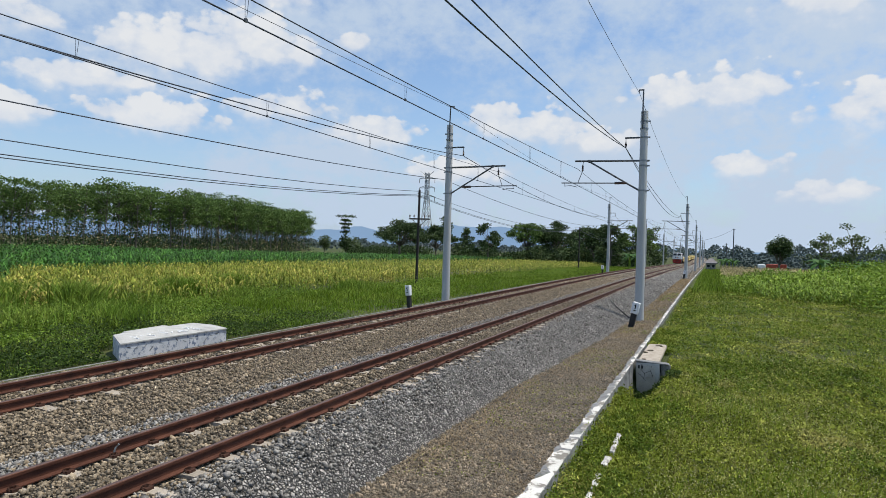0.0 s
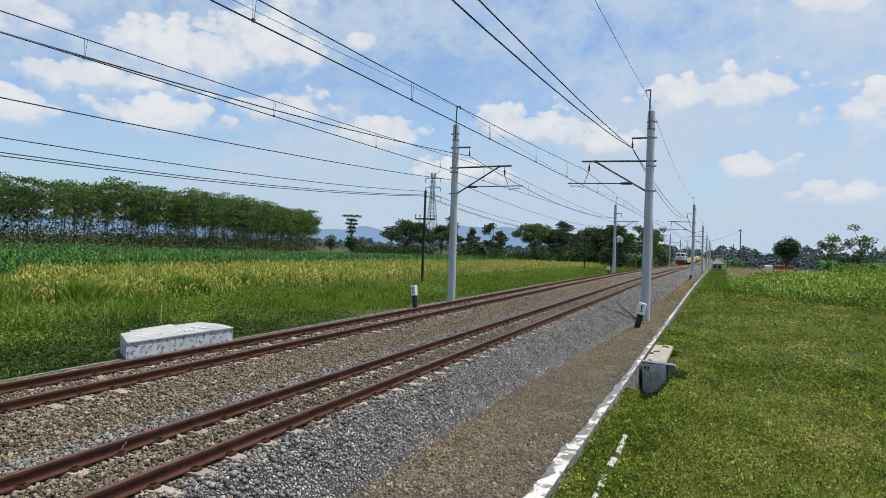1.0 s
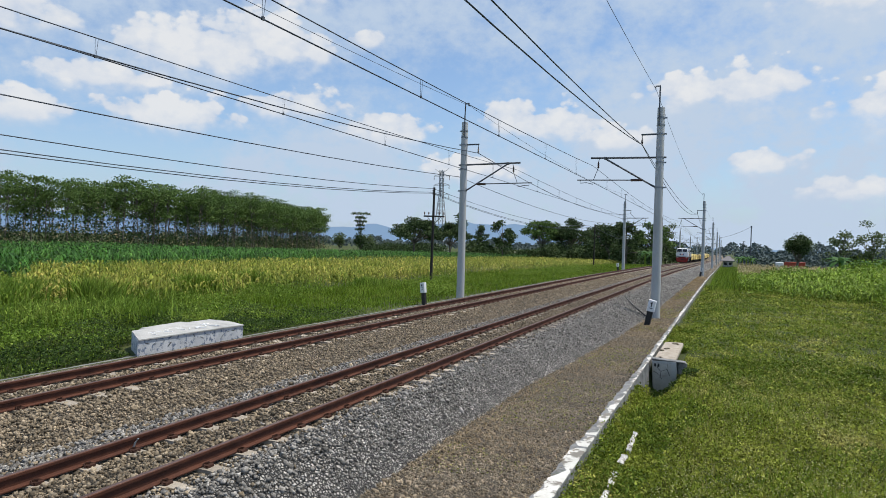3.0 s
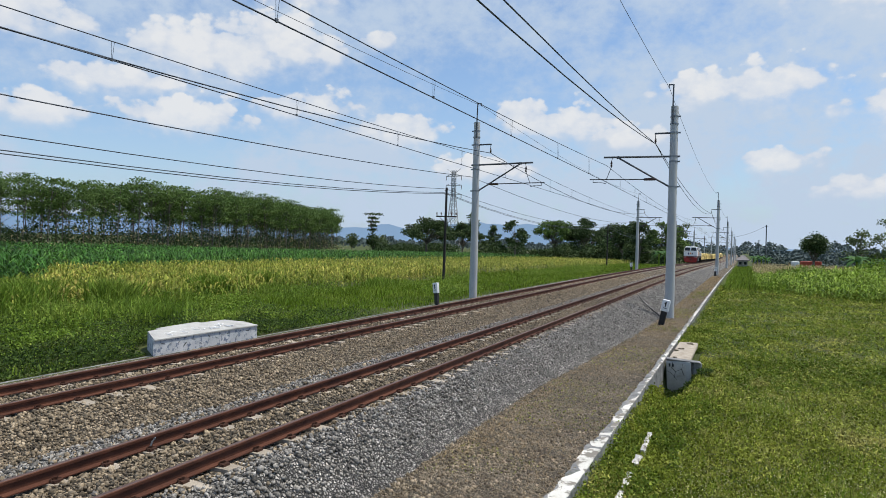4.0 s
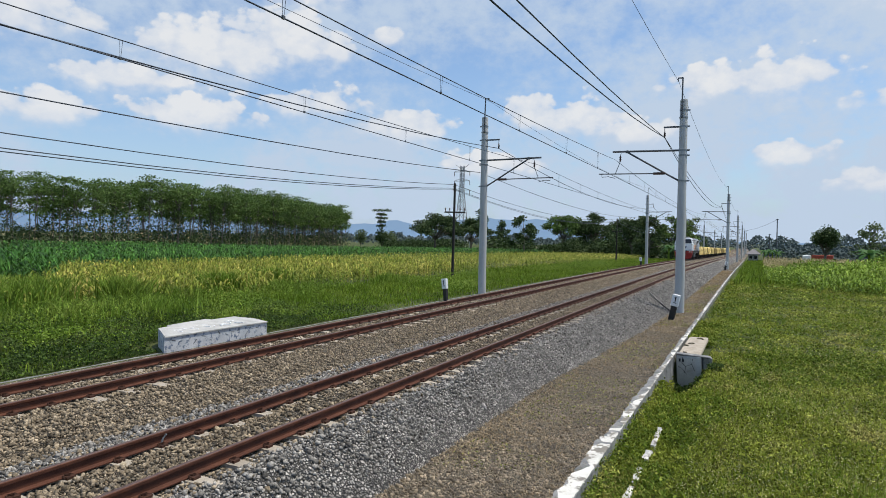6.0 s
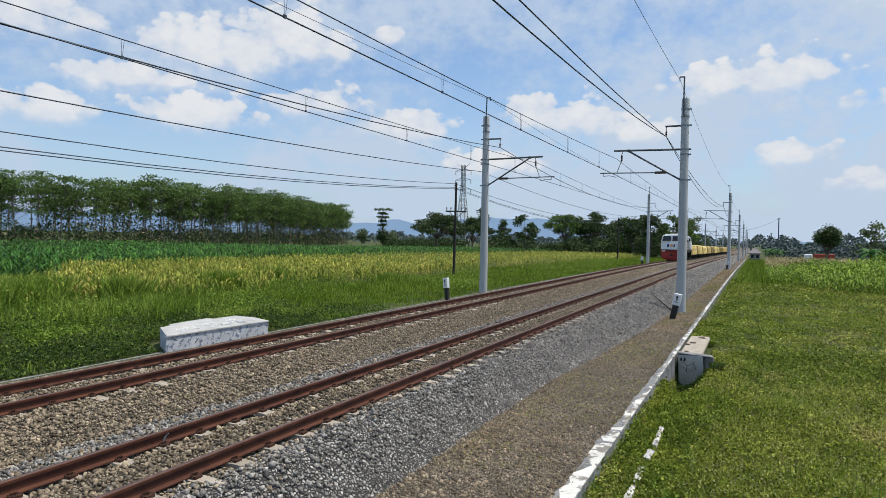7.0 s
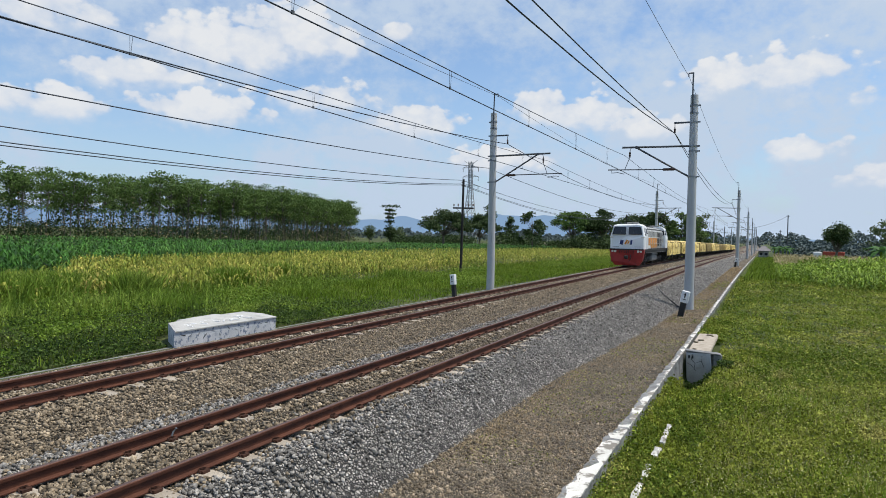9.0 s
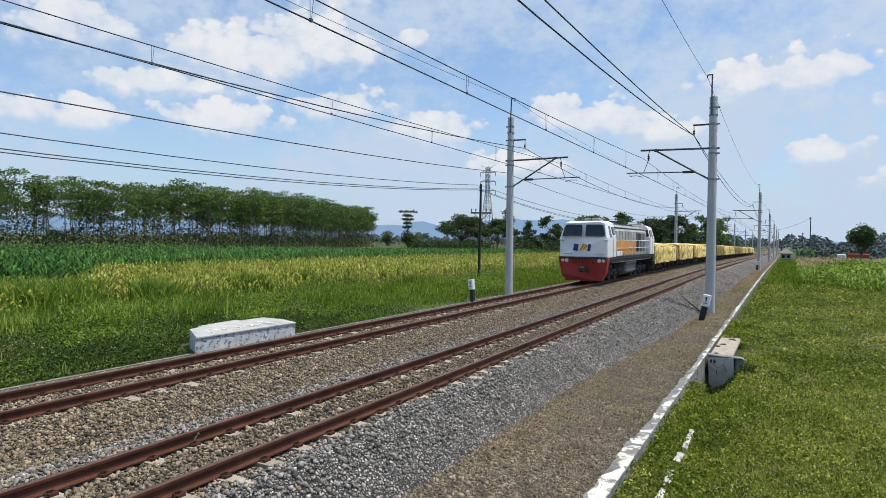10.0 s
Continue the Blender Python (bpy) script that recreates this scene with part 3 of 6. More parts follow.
def sleeper_shape(c=(0, 0, 0)):
    """A prestressed sleeper, lower in the middle, with sloping sides."""
    s = Shape()
    xs = [-1.0, -0.98, -0.75, -0.38, -0.25, 0.25, 0.38, 0.75, 0.98, 1.0]
    top = [-0.185, -0.168, -0.158, -0.158, -0.185, -0.185, -0.158, -0.158, -0.168, -0.185]
    vs = []
    for x, t in zip(xs, top):
        vs += [(c[0] + x, c[1] - 0.125, c[2] - 0.34), (c[0] + x, c[1] + 0.125, c[2] - 0.34), (c[0] + x, c[1] + 0.095, c[2] + t), (c[0] + x, c[1] - 0.095, c[2] + t)]
    fs = [(i * 4 + j, i * 4 + (j + 1) % 4, i * 4 + 4 + (j + 1) % 4, i * 4 + 4 + j) for i in range(len(xs) - 1) for j in range(4)]
    fs += [(0, 3, 2, 1), (36, 37, 38, 39)]
    return s.add(vs, fs)


def clip_shape(c=(0, 0, 0), s=1):
    """A bent spring clip that holds the rail's foot."""
    x, y, z = c
    return Shape().rod([(x + 0.10 * s, y - 0.05, z - 0.150), (x + 0.075 * s, y - 0.055, z - 0.118), (x + 0.045 * s, y - 0.02, z - 0.125),
                        (x + 0.11 * s, y + 0.0, z - 0.105), (x + 0.045 * s, y + 0.035, z - 0.125), (x + 0.12 * s, y + 0.055, z - 0.135)], 0.011, 4).box(
                       (x + 0.105 * s, y, z - 0.145), (0.06, 0.10, 0.035))


def build_track(side):
    c = TRACKS[side]
    t = thing("railway_track", "rust-brown rails on pale concrete sleepers", "railway track", "parallel tracks", "structure", pose(c, 0, 0))
    for s in (-GAUGE, GAUGE):
        st = [(s, y, float(dip(y))) for y in STATIONS]
        rail = part("rail", Shape().extrude(RAIL, st), M_RUST, t)
        part("running_surface", Shape().extrude([(-0.026, 0.0005), (0.026, 0.0005), (0.022, 0.003), (-0.022, 0.003)], st), M_RAILTOP, rail, "dull worn rail head")
    return t


TRACK_L, TRACK_R = build_track("left"), build_track("right")


def rail_end_bits():
    """A loose bent spike leaning on the near track's far rail."""
    bit = Shape().rod([(-6.49, 5.75, -0.16), (-6.47, 5.78, -0.06), (-6.44, 5.80, -0.01)], 0.012, 6)
    tagged(part("iron_spike", bit, M_STEEL), "short pale iron spike stuck beside a rail", "spike")


rail_end_bits()


# ---- kerbs and small masonry ----
def wander(rng, y, amp, seed):
    """Slow and quick irregularity along a line."""
    return amp * (0.5 * math.sin(y * 2.1 + seed) + 0.3 * math.sin(y * 5.7 + seed * 2) + 0.35 * math.sin(y * 13.3 + seed * 3)) + rng.uniform(-amp, amp) * 0.25


def kerb_run(rng, x, y0, y1, width, top, depth, step, jag):
    """A long kerb with slightly crumbling rims."""
    n = max(2, int((y1 - y0) / step))
    rings = []
    for i in range(n + 1):
        y = y0 + (y1 - y0) * i / n
        z = top + float(dip(y))
        a, b = wander(rng, y, jag, 1.0), wander(rng, y, jag * 0.5, 2.3)
        rings.append([(x - width / 2 + a, y, z), (x - width / 2 + a - 0.02, y, z - depth), (x + width / 2 + b + 0.02, y, z - depth), (x + width / 2 + b, y, z - 0.02), (x + width / 2 + b - 0.02, y, z)])
    s, k = Shape(), 5
    vs = [p for r in rings for p in r]
    fs = [(i * k + j, i * k + (j + 1) % k, (i + 1) * k + (j + 1) % k, (i + 1) * k + j) for i in range(n) for j in range(k)]
    return s.add(vs, fs + [tuple(range(k - 1, -1, -1)), tuple(n * k + j for j in range(k))])


def paint_run(rng, x, y0, y1, width, top, step):
    """What is left of the whitewash on a kerb: a skin whose outer rim is scalloped and bitten away."""
    s = Shape()
    n = max(3, int((y1 - y0) / step))
    rows, reach = [], 0.7
    for i in range(n + 1):
        q = y0 + (y1 - y0) * i / n
        reach += rng.uniform(-0.32, 0.32) + 0.12 * (0.66 - reach)
        if rng.random() < 0.09:
            reach = rng.uniform(0.08, 0.4)
        reach = min(1.05, max(0.04, reach))
        left = x + width * 0.5 - width * reach
        right = x + width * 0.5 - 0.012 * rng.random()
        rows.append((q, left, right, top + float(dip(q)) + 0.006))
    for i in range(n):
        if rng.random() < 0.05:
            continue
        (qa, la, ra, za), (qb, lb, rb, zb) = rows[i], rows[i + 1]
        low = 0.008 + 0.03 * rng.random() ** 3
        s.add([(la, qa, za - 0.004), (ra, qa, za), (rb, qb, zb), (lb, qb, zb - 0.004), (ra + 0.012, qa, za - low), (rb + 0.012, qb, zb - low)],
              [(0, 1, 2, 3), (1, 4, 5, 2)])
    return s


def build_kerb():
    rng = random.Random(8)
    k = thing("kerb", "low concrete kerb with flaking whitewash beside the shoulder", "kerb", kind="structure")
    y = -32.0
    while y < 190:
        ln = rng.uniform(2.2, 3.4) if 3 < y < 60 else 5.0
        fine = 0.1 if 3 < y < 40 else 0.8
        wide = 0.22 if y < 10 else 0.17 if y < 14 else 0.13
        st = part("kerb_stone", kerb_run(rng, -1.99 - wide / 2, y, y + ln - 0.004, wide, -0.765, 0.95, fine, 0.035), M_OLDCONC, k, "grimy concrete kerb length")
        part("whitewash", paint_run(rng, -1.99 - wide / 2, y, y + ln, wide, -0.765, fine), M_WHITE, st, "broken skin of white paint")
        y += ln
    l = thing("drain_edge", "broken whitewashed edge of a grassed-over drain", "drain edge", kind="structure")
    for a, b in ((8.7, 9.6), (9.75, 10.5), (10.9, 11.4), (11.7, 12.9), (5.5, 7.6)):
        st = part("edge_stone", kerb_run(rng, -1.52, a, b, 0.085, -1.05, 0.3, 0.1, 0.03), M_CONC, l)
        part("whitewash", paint_run(rng, -1.52, a, b, 0.085, -1.05, 0.06), M_WHITE, st, "broken skin of white paint")
    g = thing("kerb", "narrow grey concrete kerb along grass", "kerb", kind="structure")
    y = 2.0
    while y < 150:
        ln = 3.0 if y < 40 else 8.0
        part("kerb_stone", kerb_run(rng, -13.12, y, y + ln - 0.01, 0.11, -0.52, 0.35, 0.25 if y < 40 else 1.0, 0.02), M_OLDCONC, g)
        y += ln


build_kerb()


def build_culvert():
    """The slab over the drain with its cracked painted front."""
    t = thing("culvert", "cracked grimy concrete culvert block in the grass beside the kerb", "culvert", at=pose(-1.93, 19.6, -0.76))
    part("headwall", Shape().box((0.36, 0.11, -0.58), (0.66, 0.2, 1.16), pose(0, 0, 0, 0, -3, 0), 0.025), M_CONC, t, "grey concrete face")
    part("side_wall", Shape().box((0.80, 0.26, -0.20), (0.26, 0.2, 0.36), pose(0, 0, 0, 0, 0, 18), 0.03), M_OLDCONC, t)
    part("slab", Shape().box((0.32, 2.1, -0.06), (0.60, 3.9, 0.14), pose(0, 0, 0, 0, -1.5, 0), 0.03), M_SLEEPER, t, "worn concrete slab with earth on it")
    part("cap", Shape().box((0.45, 0.14, 0.012), (0.92, 0.26, 0.045), pose(0, 0, 0, 0, 3, 3), 0.015), M_OLDCONC, t, "chipped coping")
    rng = random.Random(2)
    for k in range(5):
        a, b = rng.uniform(0.1, 0.5), rng.uniform(0.4, 3.6)
        part("rubble", Shape().box((a, b, 0.025), (rng.uniform(0.06, 0.2), rng.uniform(0.06, 0.2), 0.05), pose(0, 0, 0, rng.uniform(-8, 8), rng.uniform(-8, 8), rng.uniform(0, 90)), 0.012), M_SOIL, t)
    for pts in ([(0.18, 0.0, -0.05), (0.16, 0.0, -0.2), (0.26, 0.0, -0.3), (0.24, 0.0, -0.48)], [(0.26, 0.0, -0.3), (0.42, 0.0, -0.22), (0.44, 0.0, -0.08)],
                [(0.04, 0.0, -0.3), (0.16, 0.0, -0.36), (0.3, 0.0, -0.52)], [(0.42, 0.0, -0.22), (0.5, 0.0, -0.4)]):
        part("crack", Shape().rod([(x, y + 0.008, z) for x, y, z in pts], 0.010, 4), M_BLACK, t)
    part("paint_patch", Shape().box((0.30, 0.006, -0.52), (0.50, 0.006, 0.88), pose(0, 0, 0, 0, -3, 0)), M_SLABTOP, t, "worn cracked whitewash")
    for x0 in (0.10, 0.19):
        part("paint_mark", Shape().box((x0, 0.0, -0.13), (0.05, 0.008, 0.09)), M_BLACK, t)


build_culvert()


def build_slab():
    t = thing("concrete_slab_block", "long low whitewashed concrete block with scrawled paint beside the track", "concrete block", at=pose(-13.0, 13.65, -0.6))
    out = [(-2.0, 0.0), (1.75, 0.0), (2.0, -0.7), (1.9, -1.4), (-0.2, -1.25), (-1.25, -1.05)]
    zt = [0.455, 0.43, 0.45, 0.47, 0.50, 0.50]
    vs = [(x, y, 0.0) for y, x in out] + [(x, y, z) for (y, x), z in zip(out, zt)]
    n = len(out)
    fs = [tuple(range(n)), tuple(range(2 * n - 1, n - 1, -1))] + [(j, j + n, (j + 1) % n + n, (j + 1) % n) for j in range(n)]
    part("body", Shape().add(vs, fs), M_WHITE_FACE, t)
    part("top", Shape().add([(x * 1.0 + (0.03 if x > -0.1 else 0), y, z + 0.004) for (y, x), z in zip(out, zt)] +
                            [(x * 1.0 + (0.03 if x > -0.1 else 0), y, z + 0.034) for (y, x), z in zip(out, zt)],
                            [tuple(range(n)), tuple(range(2 * n - 1, n - 1, -1))] + [(j, j + n, (j + 1) % n + n, (j + 1) % n) for j in range(n)]), M_CONC, t, "chipped pale top")
    part("ledge", Shape().box((-1.55, 0.3, 0.44), (0.25, 1.6, 0.10), pose(0, 0, 0, 0, 0, 6), 0.02), M_CONC, t, "bare concrete lip")
    rng = random.Random(5)
    strokes = [(-1.2, 0.30), (-0.95, 0.34), (-0.75, 0.30), (-0.42, 0.36), (-0.05, 0.32), (0.35, 0.36), (0.75, 0.30), (1.1, 0.26)]
    for y, hgt in strokes:
        for k in range(3):
            a = (-0.55 - rng.uniform(-0.25, 0.25), y + rng.uniform(-0.14, 0.14))
            ang = rng.uniform(0, 3.1)
            d = (math.cos(ang) * hgt * 0.75, math.sin(ang) * hgt * 0.55)
            zz = 0.485 + 0.004 + 0.0
            part("paint_stroke", Shape().box((a[0], a[1], zz + 0.012), (math.hypot(*d), 0.035, 0.02), pose(0, 0, 0, 0, 0, math.degrees(math.atan2(d[1], d[0])))), M_SIGN, t, "white paint scrawl")
    for k in range(14):
        part("paint_smear", Shape().box((0.003, -1.75 + k * 0.26 + rng.uniform(-0.05, 0.05), 0.27 + rng.uniform(-0.08, 0.1)), (0.008, rng.uniform(0.08, 0.2), 0.018),
             pose(0, 0, 0, rng.uniform(-50, 50), 0, 0)), M_BLACK if k % 3 == 0 else M_STEEL, t, "dark scrawl")


build_slab()


# ---- catenary poles ----
def build_pole(side):
    """side -1: arms reach to -x, 1: to +x. Local z 0 is rail height, the foot is below."""
    s = side
    t = thing("catenary_pole", "tall grey round concrete pole carrying the overhead line arms", "catenary pole", "catenary poles")
    foot = -1.0
    part("shaft", Shape().lathe((0, 0, 0), [(0.215, foot), (0.205, 1.0), (0.165, 8.78), (0.158, 8.82)], 20), M_POLE, t, smooth=True)
    for z in (8.35, 7.62, 6.55, 5.18, 6.32):
        r = 0.215 - (z - foot) * 0.005
        part("band", Shape().lathe((0, 0, z), [(r + 0.004, -0.04), (r + 0.012, -0.038), (r + 0.012, 0.038), (r + 0.004, 0.04)], 16).box((-s * (r + 0.05), 0, z), (0.12, 0.03, 0.07)), M_STEEL, t)
    band2 = Shape().lathe((0, 0, 8.02), [(0.175, -0.035), (0.188, -0.03), (0.188, 0.03), (0.175, 0.035)], 16)
    part("band", band2, M_STEEL, t)
    part("pin", Shape().rod([(s * 0.06, -0.19, 8.0), (s * 0.06, -0.19, 8.9), (s * 0.06, -0.12, 9.78)], 0.035, 6).box((s * 0.15, -0.12, 9.78), (0.24, 0.05, 0.05)).box((s * 0.255, -0.12, 9.70), (0.04, 0.04, 0.14)), M_DARKSTEEL, t, "hooked steel pin")
    br = part("bracket", Shape().box((s * 0.42, 0, 7.62), (0.84, 0.07, 0.07)).rod([(s * 0.8, 0, 7.6), (s * 0.8, 0, 7.42)], 0.018, 6), M_DARKSTEEL, t)
    part("insulator", Shape().lathe((s * 0.8, 0, 7.17), [(0.02, 0.0), (0.05, 0.02), (0.03, 0.05), (0.055, 0.09), (0.03, 0.12), (0.055, 0.16), (0.03, 0.2), (0.02, 0.27)], 10), M_INSUL, br, "brown ribbed insulator")
    arm = part("arm", Shape().rod([(-s * 0.25, 0, 6.55), (s * 3.12, 0, 6.60)], 0.045, 8), M_DARKSTEEL, t, "horizontal steel tube arm")
    part("brace", Shape().rod([(s * 0.14, 0, 5.18), (s * 2.45, 0, 6.56)], 0.04, 8), M_DARKSTEEL, t)
    part("clamp", Shape().box((s * 2.45, 0, 6.58), (0.14, 0.12, 0.13), None, 0.02), M_DARKSTEEL, arm)
    part("insulator", Shape().rod([(s * 2.72, 0, 6.55), (s * 2.76, 0, 6.42)], 0.015, 5).lathe((s * 2.76, 0, 6.12), [(0.02, 0), (0.055, 0.03), (0.03, 0.07), (0.055, 0.11), (0.03, 0.15), (0.055, 0.2), (0.03, 0.25), (0.02, 0.3)], 10), M_INSUL, arm, "brown ribbed insulator")
    part("drop_rod", Shape().rod([(s * 2.76, 0, 6.14), (s * 2.98, 0, 5.56)], 0.016, 5), M_DARKSTEEL, t)
    reg = part("registration_arm", Shape().rod([(s * 0.75, 0, 5.53), (s * 3.75, 0, 5.57)], 0.026, 8), M_DARKSTEEL, t)
    part("rod_insulator", Shape().lathe((s * 0.75, 0, 5.53), [(0.03, 0.0), (0.06, 0.02), (0.06, 0.5), (0.03, 0.52)], 10, "x") if s > 0 else
         Shape().lathe((s * 1.27, 0, 5.535), [(0.03, 0.0), (0.06, 0.02), (0.06, 0.5), (0.03, 0.52)], 10, "x"), M_INSUL, reg, "brown rod insulator")
    part("steady_arm", Shape().rod([(s * 3.6, 0, 5.55), (s * 3.6, 0, 5.42), (s * 3.3, 0, 5.44), (s * 3.0, 0, 5.36)], 0.016, 6), M_DARKSTEEL, reg)
    part("hanger", Shape().rod([(s * 0.2, 0, 5.25), (s * 0.75, 0, 5.53)], 0.02, 6), M_DARKSTEEL, t)
    return t


POLE_Y_R, POLE_Y_L = [31.5, 91.5, 148.5, 206.0, 264.0, 322.0], [32.6, 92.0, 147.0, 205.0, 263.0, 321.0]
POLE_XR, POLE_XL = -3.0, -13.04
pole_r, pole_l = build_pole(-1), build_pole(1)
tagged(pole_r, "grey concrete catenary pole with steel arms on the gravel shoulder")
tagged(pole_l, "grey concrete catenary pole with steel arms at the field edge")
for first, x, ys in ((pole_r, POLE_XR, [-27.0] + POLE_Y_R[1:]), (pole_l, POLE_XL, [-27.0] + POLE_Y_L[1:])):
    y0 = 31.5 if x == POLE_XR else 32.6
    first.matrix_basis = pose(x, y0, 0.0)
    for y in ys:
        copy_thing(first, pose(x, y, float(dip(y))))


def span(ya, yb, za, zb, sag, xa, xb, n=14):
    pts = []
    for i in range(n + 1):
        k = i / n
        y = ya + (yb - ya) * k
        pts.append((xa + (xb - xa) * k, y, za + (zb - za) * k - 4 * sag * k * (1 - k)))
    return pts


def wire_line(name, label, x, z, sag, r, ys, parent=None, n=14, zig=0.0):
    pts = []
    for i, (a, b) in enumerate(zip(ys[:-1], ys[1:])):
        xa, xb = x + zig * (-1) ** i, x + zig * (-1) ** (i + 1)
        pts += span(a, b, z + float(dip(a)), z + float(dip(b)), sag, xa, xb, n)[:-1]
    pts.append((xb, ys[-1], z + float(dip(ys[-1]))))
    ob = part(name, Shape().rod(pts, r, 5), M_WIRE, parent, "" if parent else label)
    if not parent:
        tagged(ob, label, "cable")
    return ob


def build_wires():
    yr, yl = [-27.0] + POLE_Y_R, [-27.0] + POLE_Y_L
    for side, x, ys in (("left", -10.04, yl), ("right", -5.99, yr)):
        t = thing("overhead_line", "dark contact wire hung by droppers from a messenger wire", "overhead line", "overhead lines")
        wire_line("contact_wire", "", x, 5.44, 0.0, 0.0125, ys, t)
        wire_line("messenger_wire", "", x, 6.22, 0.47, 0.0105, ys, t)
        for a, b in zip(ys[:4], ys[1:5]):
            nd = 11
            for k in range(nd):
                q = (k + 0.75) / (nd + 0.5)
                y = a + (b - a) * q
                zt = 6.22 - 4 * 0.47 * q * (1 - q) + float(dip(a)) + (float(dip(b)) - float(dip(a))) * q
                zb = 5.44 + float(dip(a)) + (float(dip(b)) - float(dip(a))) * q
                d = part("dropper", Shape().rod([(x - 0.02, y, zt), (x - 0.012, y, zb)], 0.0035, 4).rod([(x + 0.02, y + 0.03, zt), (x + 0.008, y, zb)], 0.0035, 4), M_WIRE, t)
                part("clip", Shape().box((x, y, zb + 0.01), (0.03, 0.05, 0.05)), M_DARKSTEEL, d)
    wire_line("feeder_cable", "thick dark feeder cable hung from the pole brackets", -3.8, 7.16, 1.1, 0.016, yr)
    wire_line("feeder_cable", "thick dark feeder cable hung from the pole brackets", -3.78, 7.14, 0.68, 0.015, yr)
    wire_line("feeder_cable", "thick dark feeder cable hung from the pole brackets", -12.24, 7.16, 1.1, 0.018, yl)
    wire_line("earth_wire", "thin dark wire along the pole tops", -3.25, 9.66, 0.75, 0.008, yr)
    wire_line("earth_wire", "thin dark wire along the pole tops", -12.78, 9.66, 0.62, 0.009, yl)
    wire_line("side_cable", "dark cable clamped to the field side of the poles", -13.32, 5.93, 0.84, 0.015, yl)


build_wires()


# ---- field telegraph poles ----
def build_telegraph():
    t = thing("telegraph_pole", "thin black tarred wooden pole with a cross arm", "telegraph pole", "telegraph poles")
    part("shaft", Shape().rod([(0, 0, -1.6), (0, 0, 7.6)], 0.13, 10, 0.085), M_WOOD, t, smooth=True)
    ca = part("cross_arm", Shape().box((0, 0.12, 5.35), (1.75, 0.09, 0.11)), M_WOOD, t)
    for s in (-1, 1):
        part("brace", Shape().rod([(s * 0.6, 0.14, 5.32), (0, 0.12, 4.7)], 0.025, 5), M_WOOD, t)
    for x in (-0.82, -0.45, 0.45, 0.82):
        part("insulator", Shape().lathe((x, 0.12, 5.41), [(0.02, 0.0), (0.02, 0.08), (0.06, 0.1), (0.045, 0.17), (0.055, 0.22), (0.02, 0.27)], 8), M_INSUL, ca)
    for z in (7.35, 7.1):
        part("spool", Shape().lathe((-0.12, 0, z), [(0.03, -0.05), (0.05, -0.03), (0.03, 0.0), (0.05, 0.03), (0.03, 0.05)], 8), M_INSUL, t)
    x = -21.3
    t.matrix_basis = pose(x, 47.0, -0.93, 0, 0.7, 0)
    for y in (-21.0, 115.0, 183.0):
        copy_thing(t, pose(x, y, -0.93 + float(dip(y)), 0, 0.5, 0))
    ys = [-21.0, 47.0, 115.0, 183.0]
    for dx, z, sag in ((-0.12, 6.30, 1.30), (-0.12, 6.22, 1.33), (0.0, 6.58, 1.12), (-0.82, 4.72, 0.1)):
        if z > 5:
            wire_line("telegraph_wire", "dark sagging cable between wooden poles", x + dx, z, sag, 0.019, ys)


build_telegraph()


# ---- leaning marker posts ----
def build_markers():
    t = thing("marker_post", "leaning black and white line marker post beside the track", "marker post", "marker posts")
    part("post", Shape().box((0, 0, 0.31), (0.22, 0.14, 0.62), None, 0.012), M_BLACK, t)
    part("plate", Shape().box((0, -0.01, 0.86), (0.30, 0.16, 0.48), None, 0.015), M_SIGN, t, "white painted head")
    part("symbol", Shape().box((0.01, -0.095, 0.92), (0.045, 0.012, 0.2)).box((-0.02, -0.095, 0.96), (0.05, 0.012, 0.045)).box((0.01, -0.095, 0.76), (0.14, 0.012, 0.03)), M_BLACK, t, "black figure bars")
    t.matrix_basis = pose(-12.95, 27.9, -0.58, 0, -7, -24)
    copy_thing(t, pose(-3.02, 28.4, -0.80, 0, 12, -10))
    copy_thing(t, pose(-12.9, 86.5, -0.58 + float(dip(86.5)), 0, -3, 0))
    copy_thing(t, pose(-3.1, 87.5, -0.8 + float(dip(87.5)), 0, 8, 0))


build_markers()


def build_earth_cable():
    pts = [(-3.2, 31.3), (-3.45, 31.5), (-3.8, 32.0), (-4.2, 33.0), (-4.6, 34.2), (-4.8, 35.0)]
    s = Shape().rod([(x, y, max(lay(x, y), float(bed_z(x, y))) + 0.03) for x, y in pts], 0.03, 6)
    tagged(part("earth_cable", s, M_BLACK), "black earthing cable lying from a pole to the rail", "cable")


build_earth_cable()


# ---- plants ----
def leaves(name, pos, size, material, rng, upright=0.3, slim=0.45, parent=None, label="", category="", kind=""):
    """Many small pointed leaves, one quad each, turned at random."""
    n = len(pos)
    d = rng.normal(size=(n, 3))
    d[:, 2] = d[:, 2] * 0.6 + upright
    d /= np.linalg.norm(d, axis=1)[:, None]
    r = rng.normal(size=(n, 3))
    w = np.cross(d, r)
    w /= np.linalg.norm(w, axis=1)[:, None] + 1e-9
    s = np.asarray(size).reshape(-1, 1)
    v = np.stack([pos, pos + d * s * 0.5 + w * s * slim * 0.5, pos + d * s, pos + d * s * 0.5 - w * s * slim * 0.5], 1)
    me = bulk(name, v.reshape(-1, 3), np.arange(4 * n).reshape(n, 4), material)
    ob = new(name, me)
    if parent is not None:
        ob.parent = parent
    return tagged(ob, label, category, "", kind)


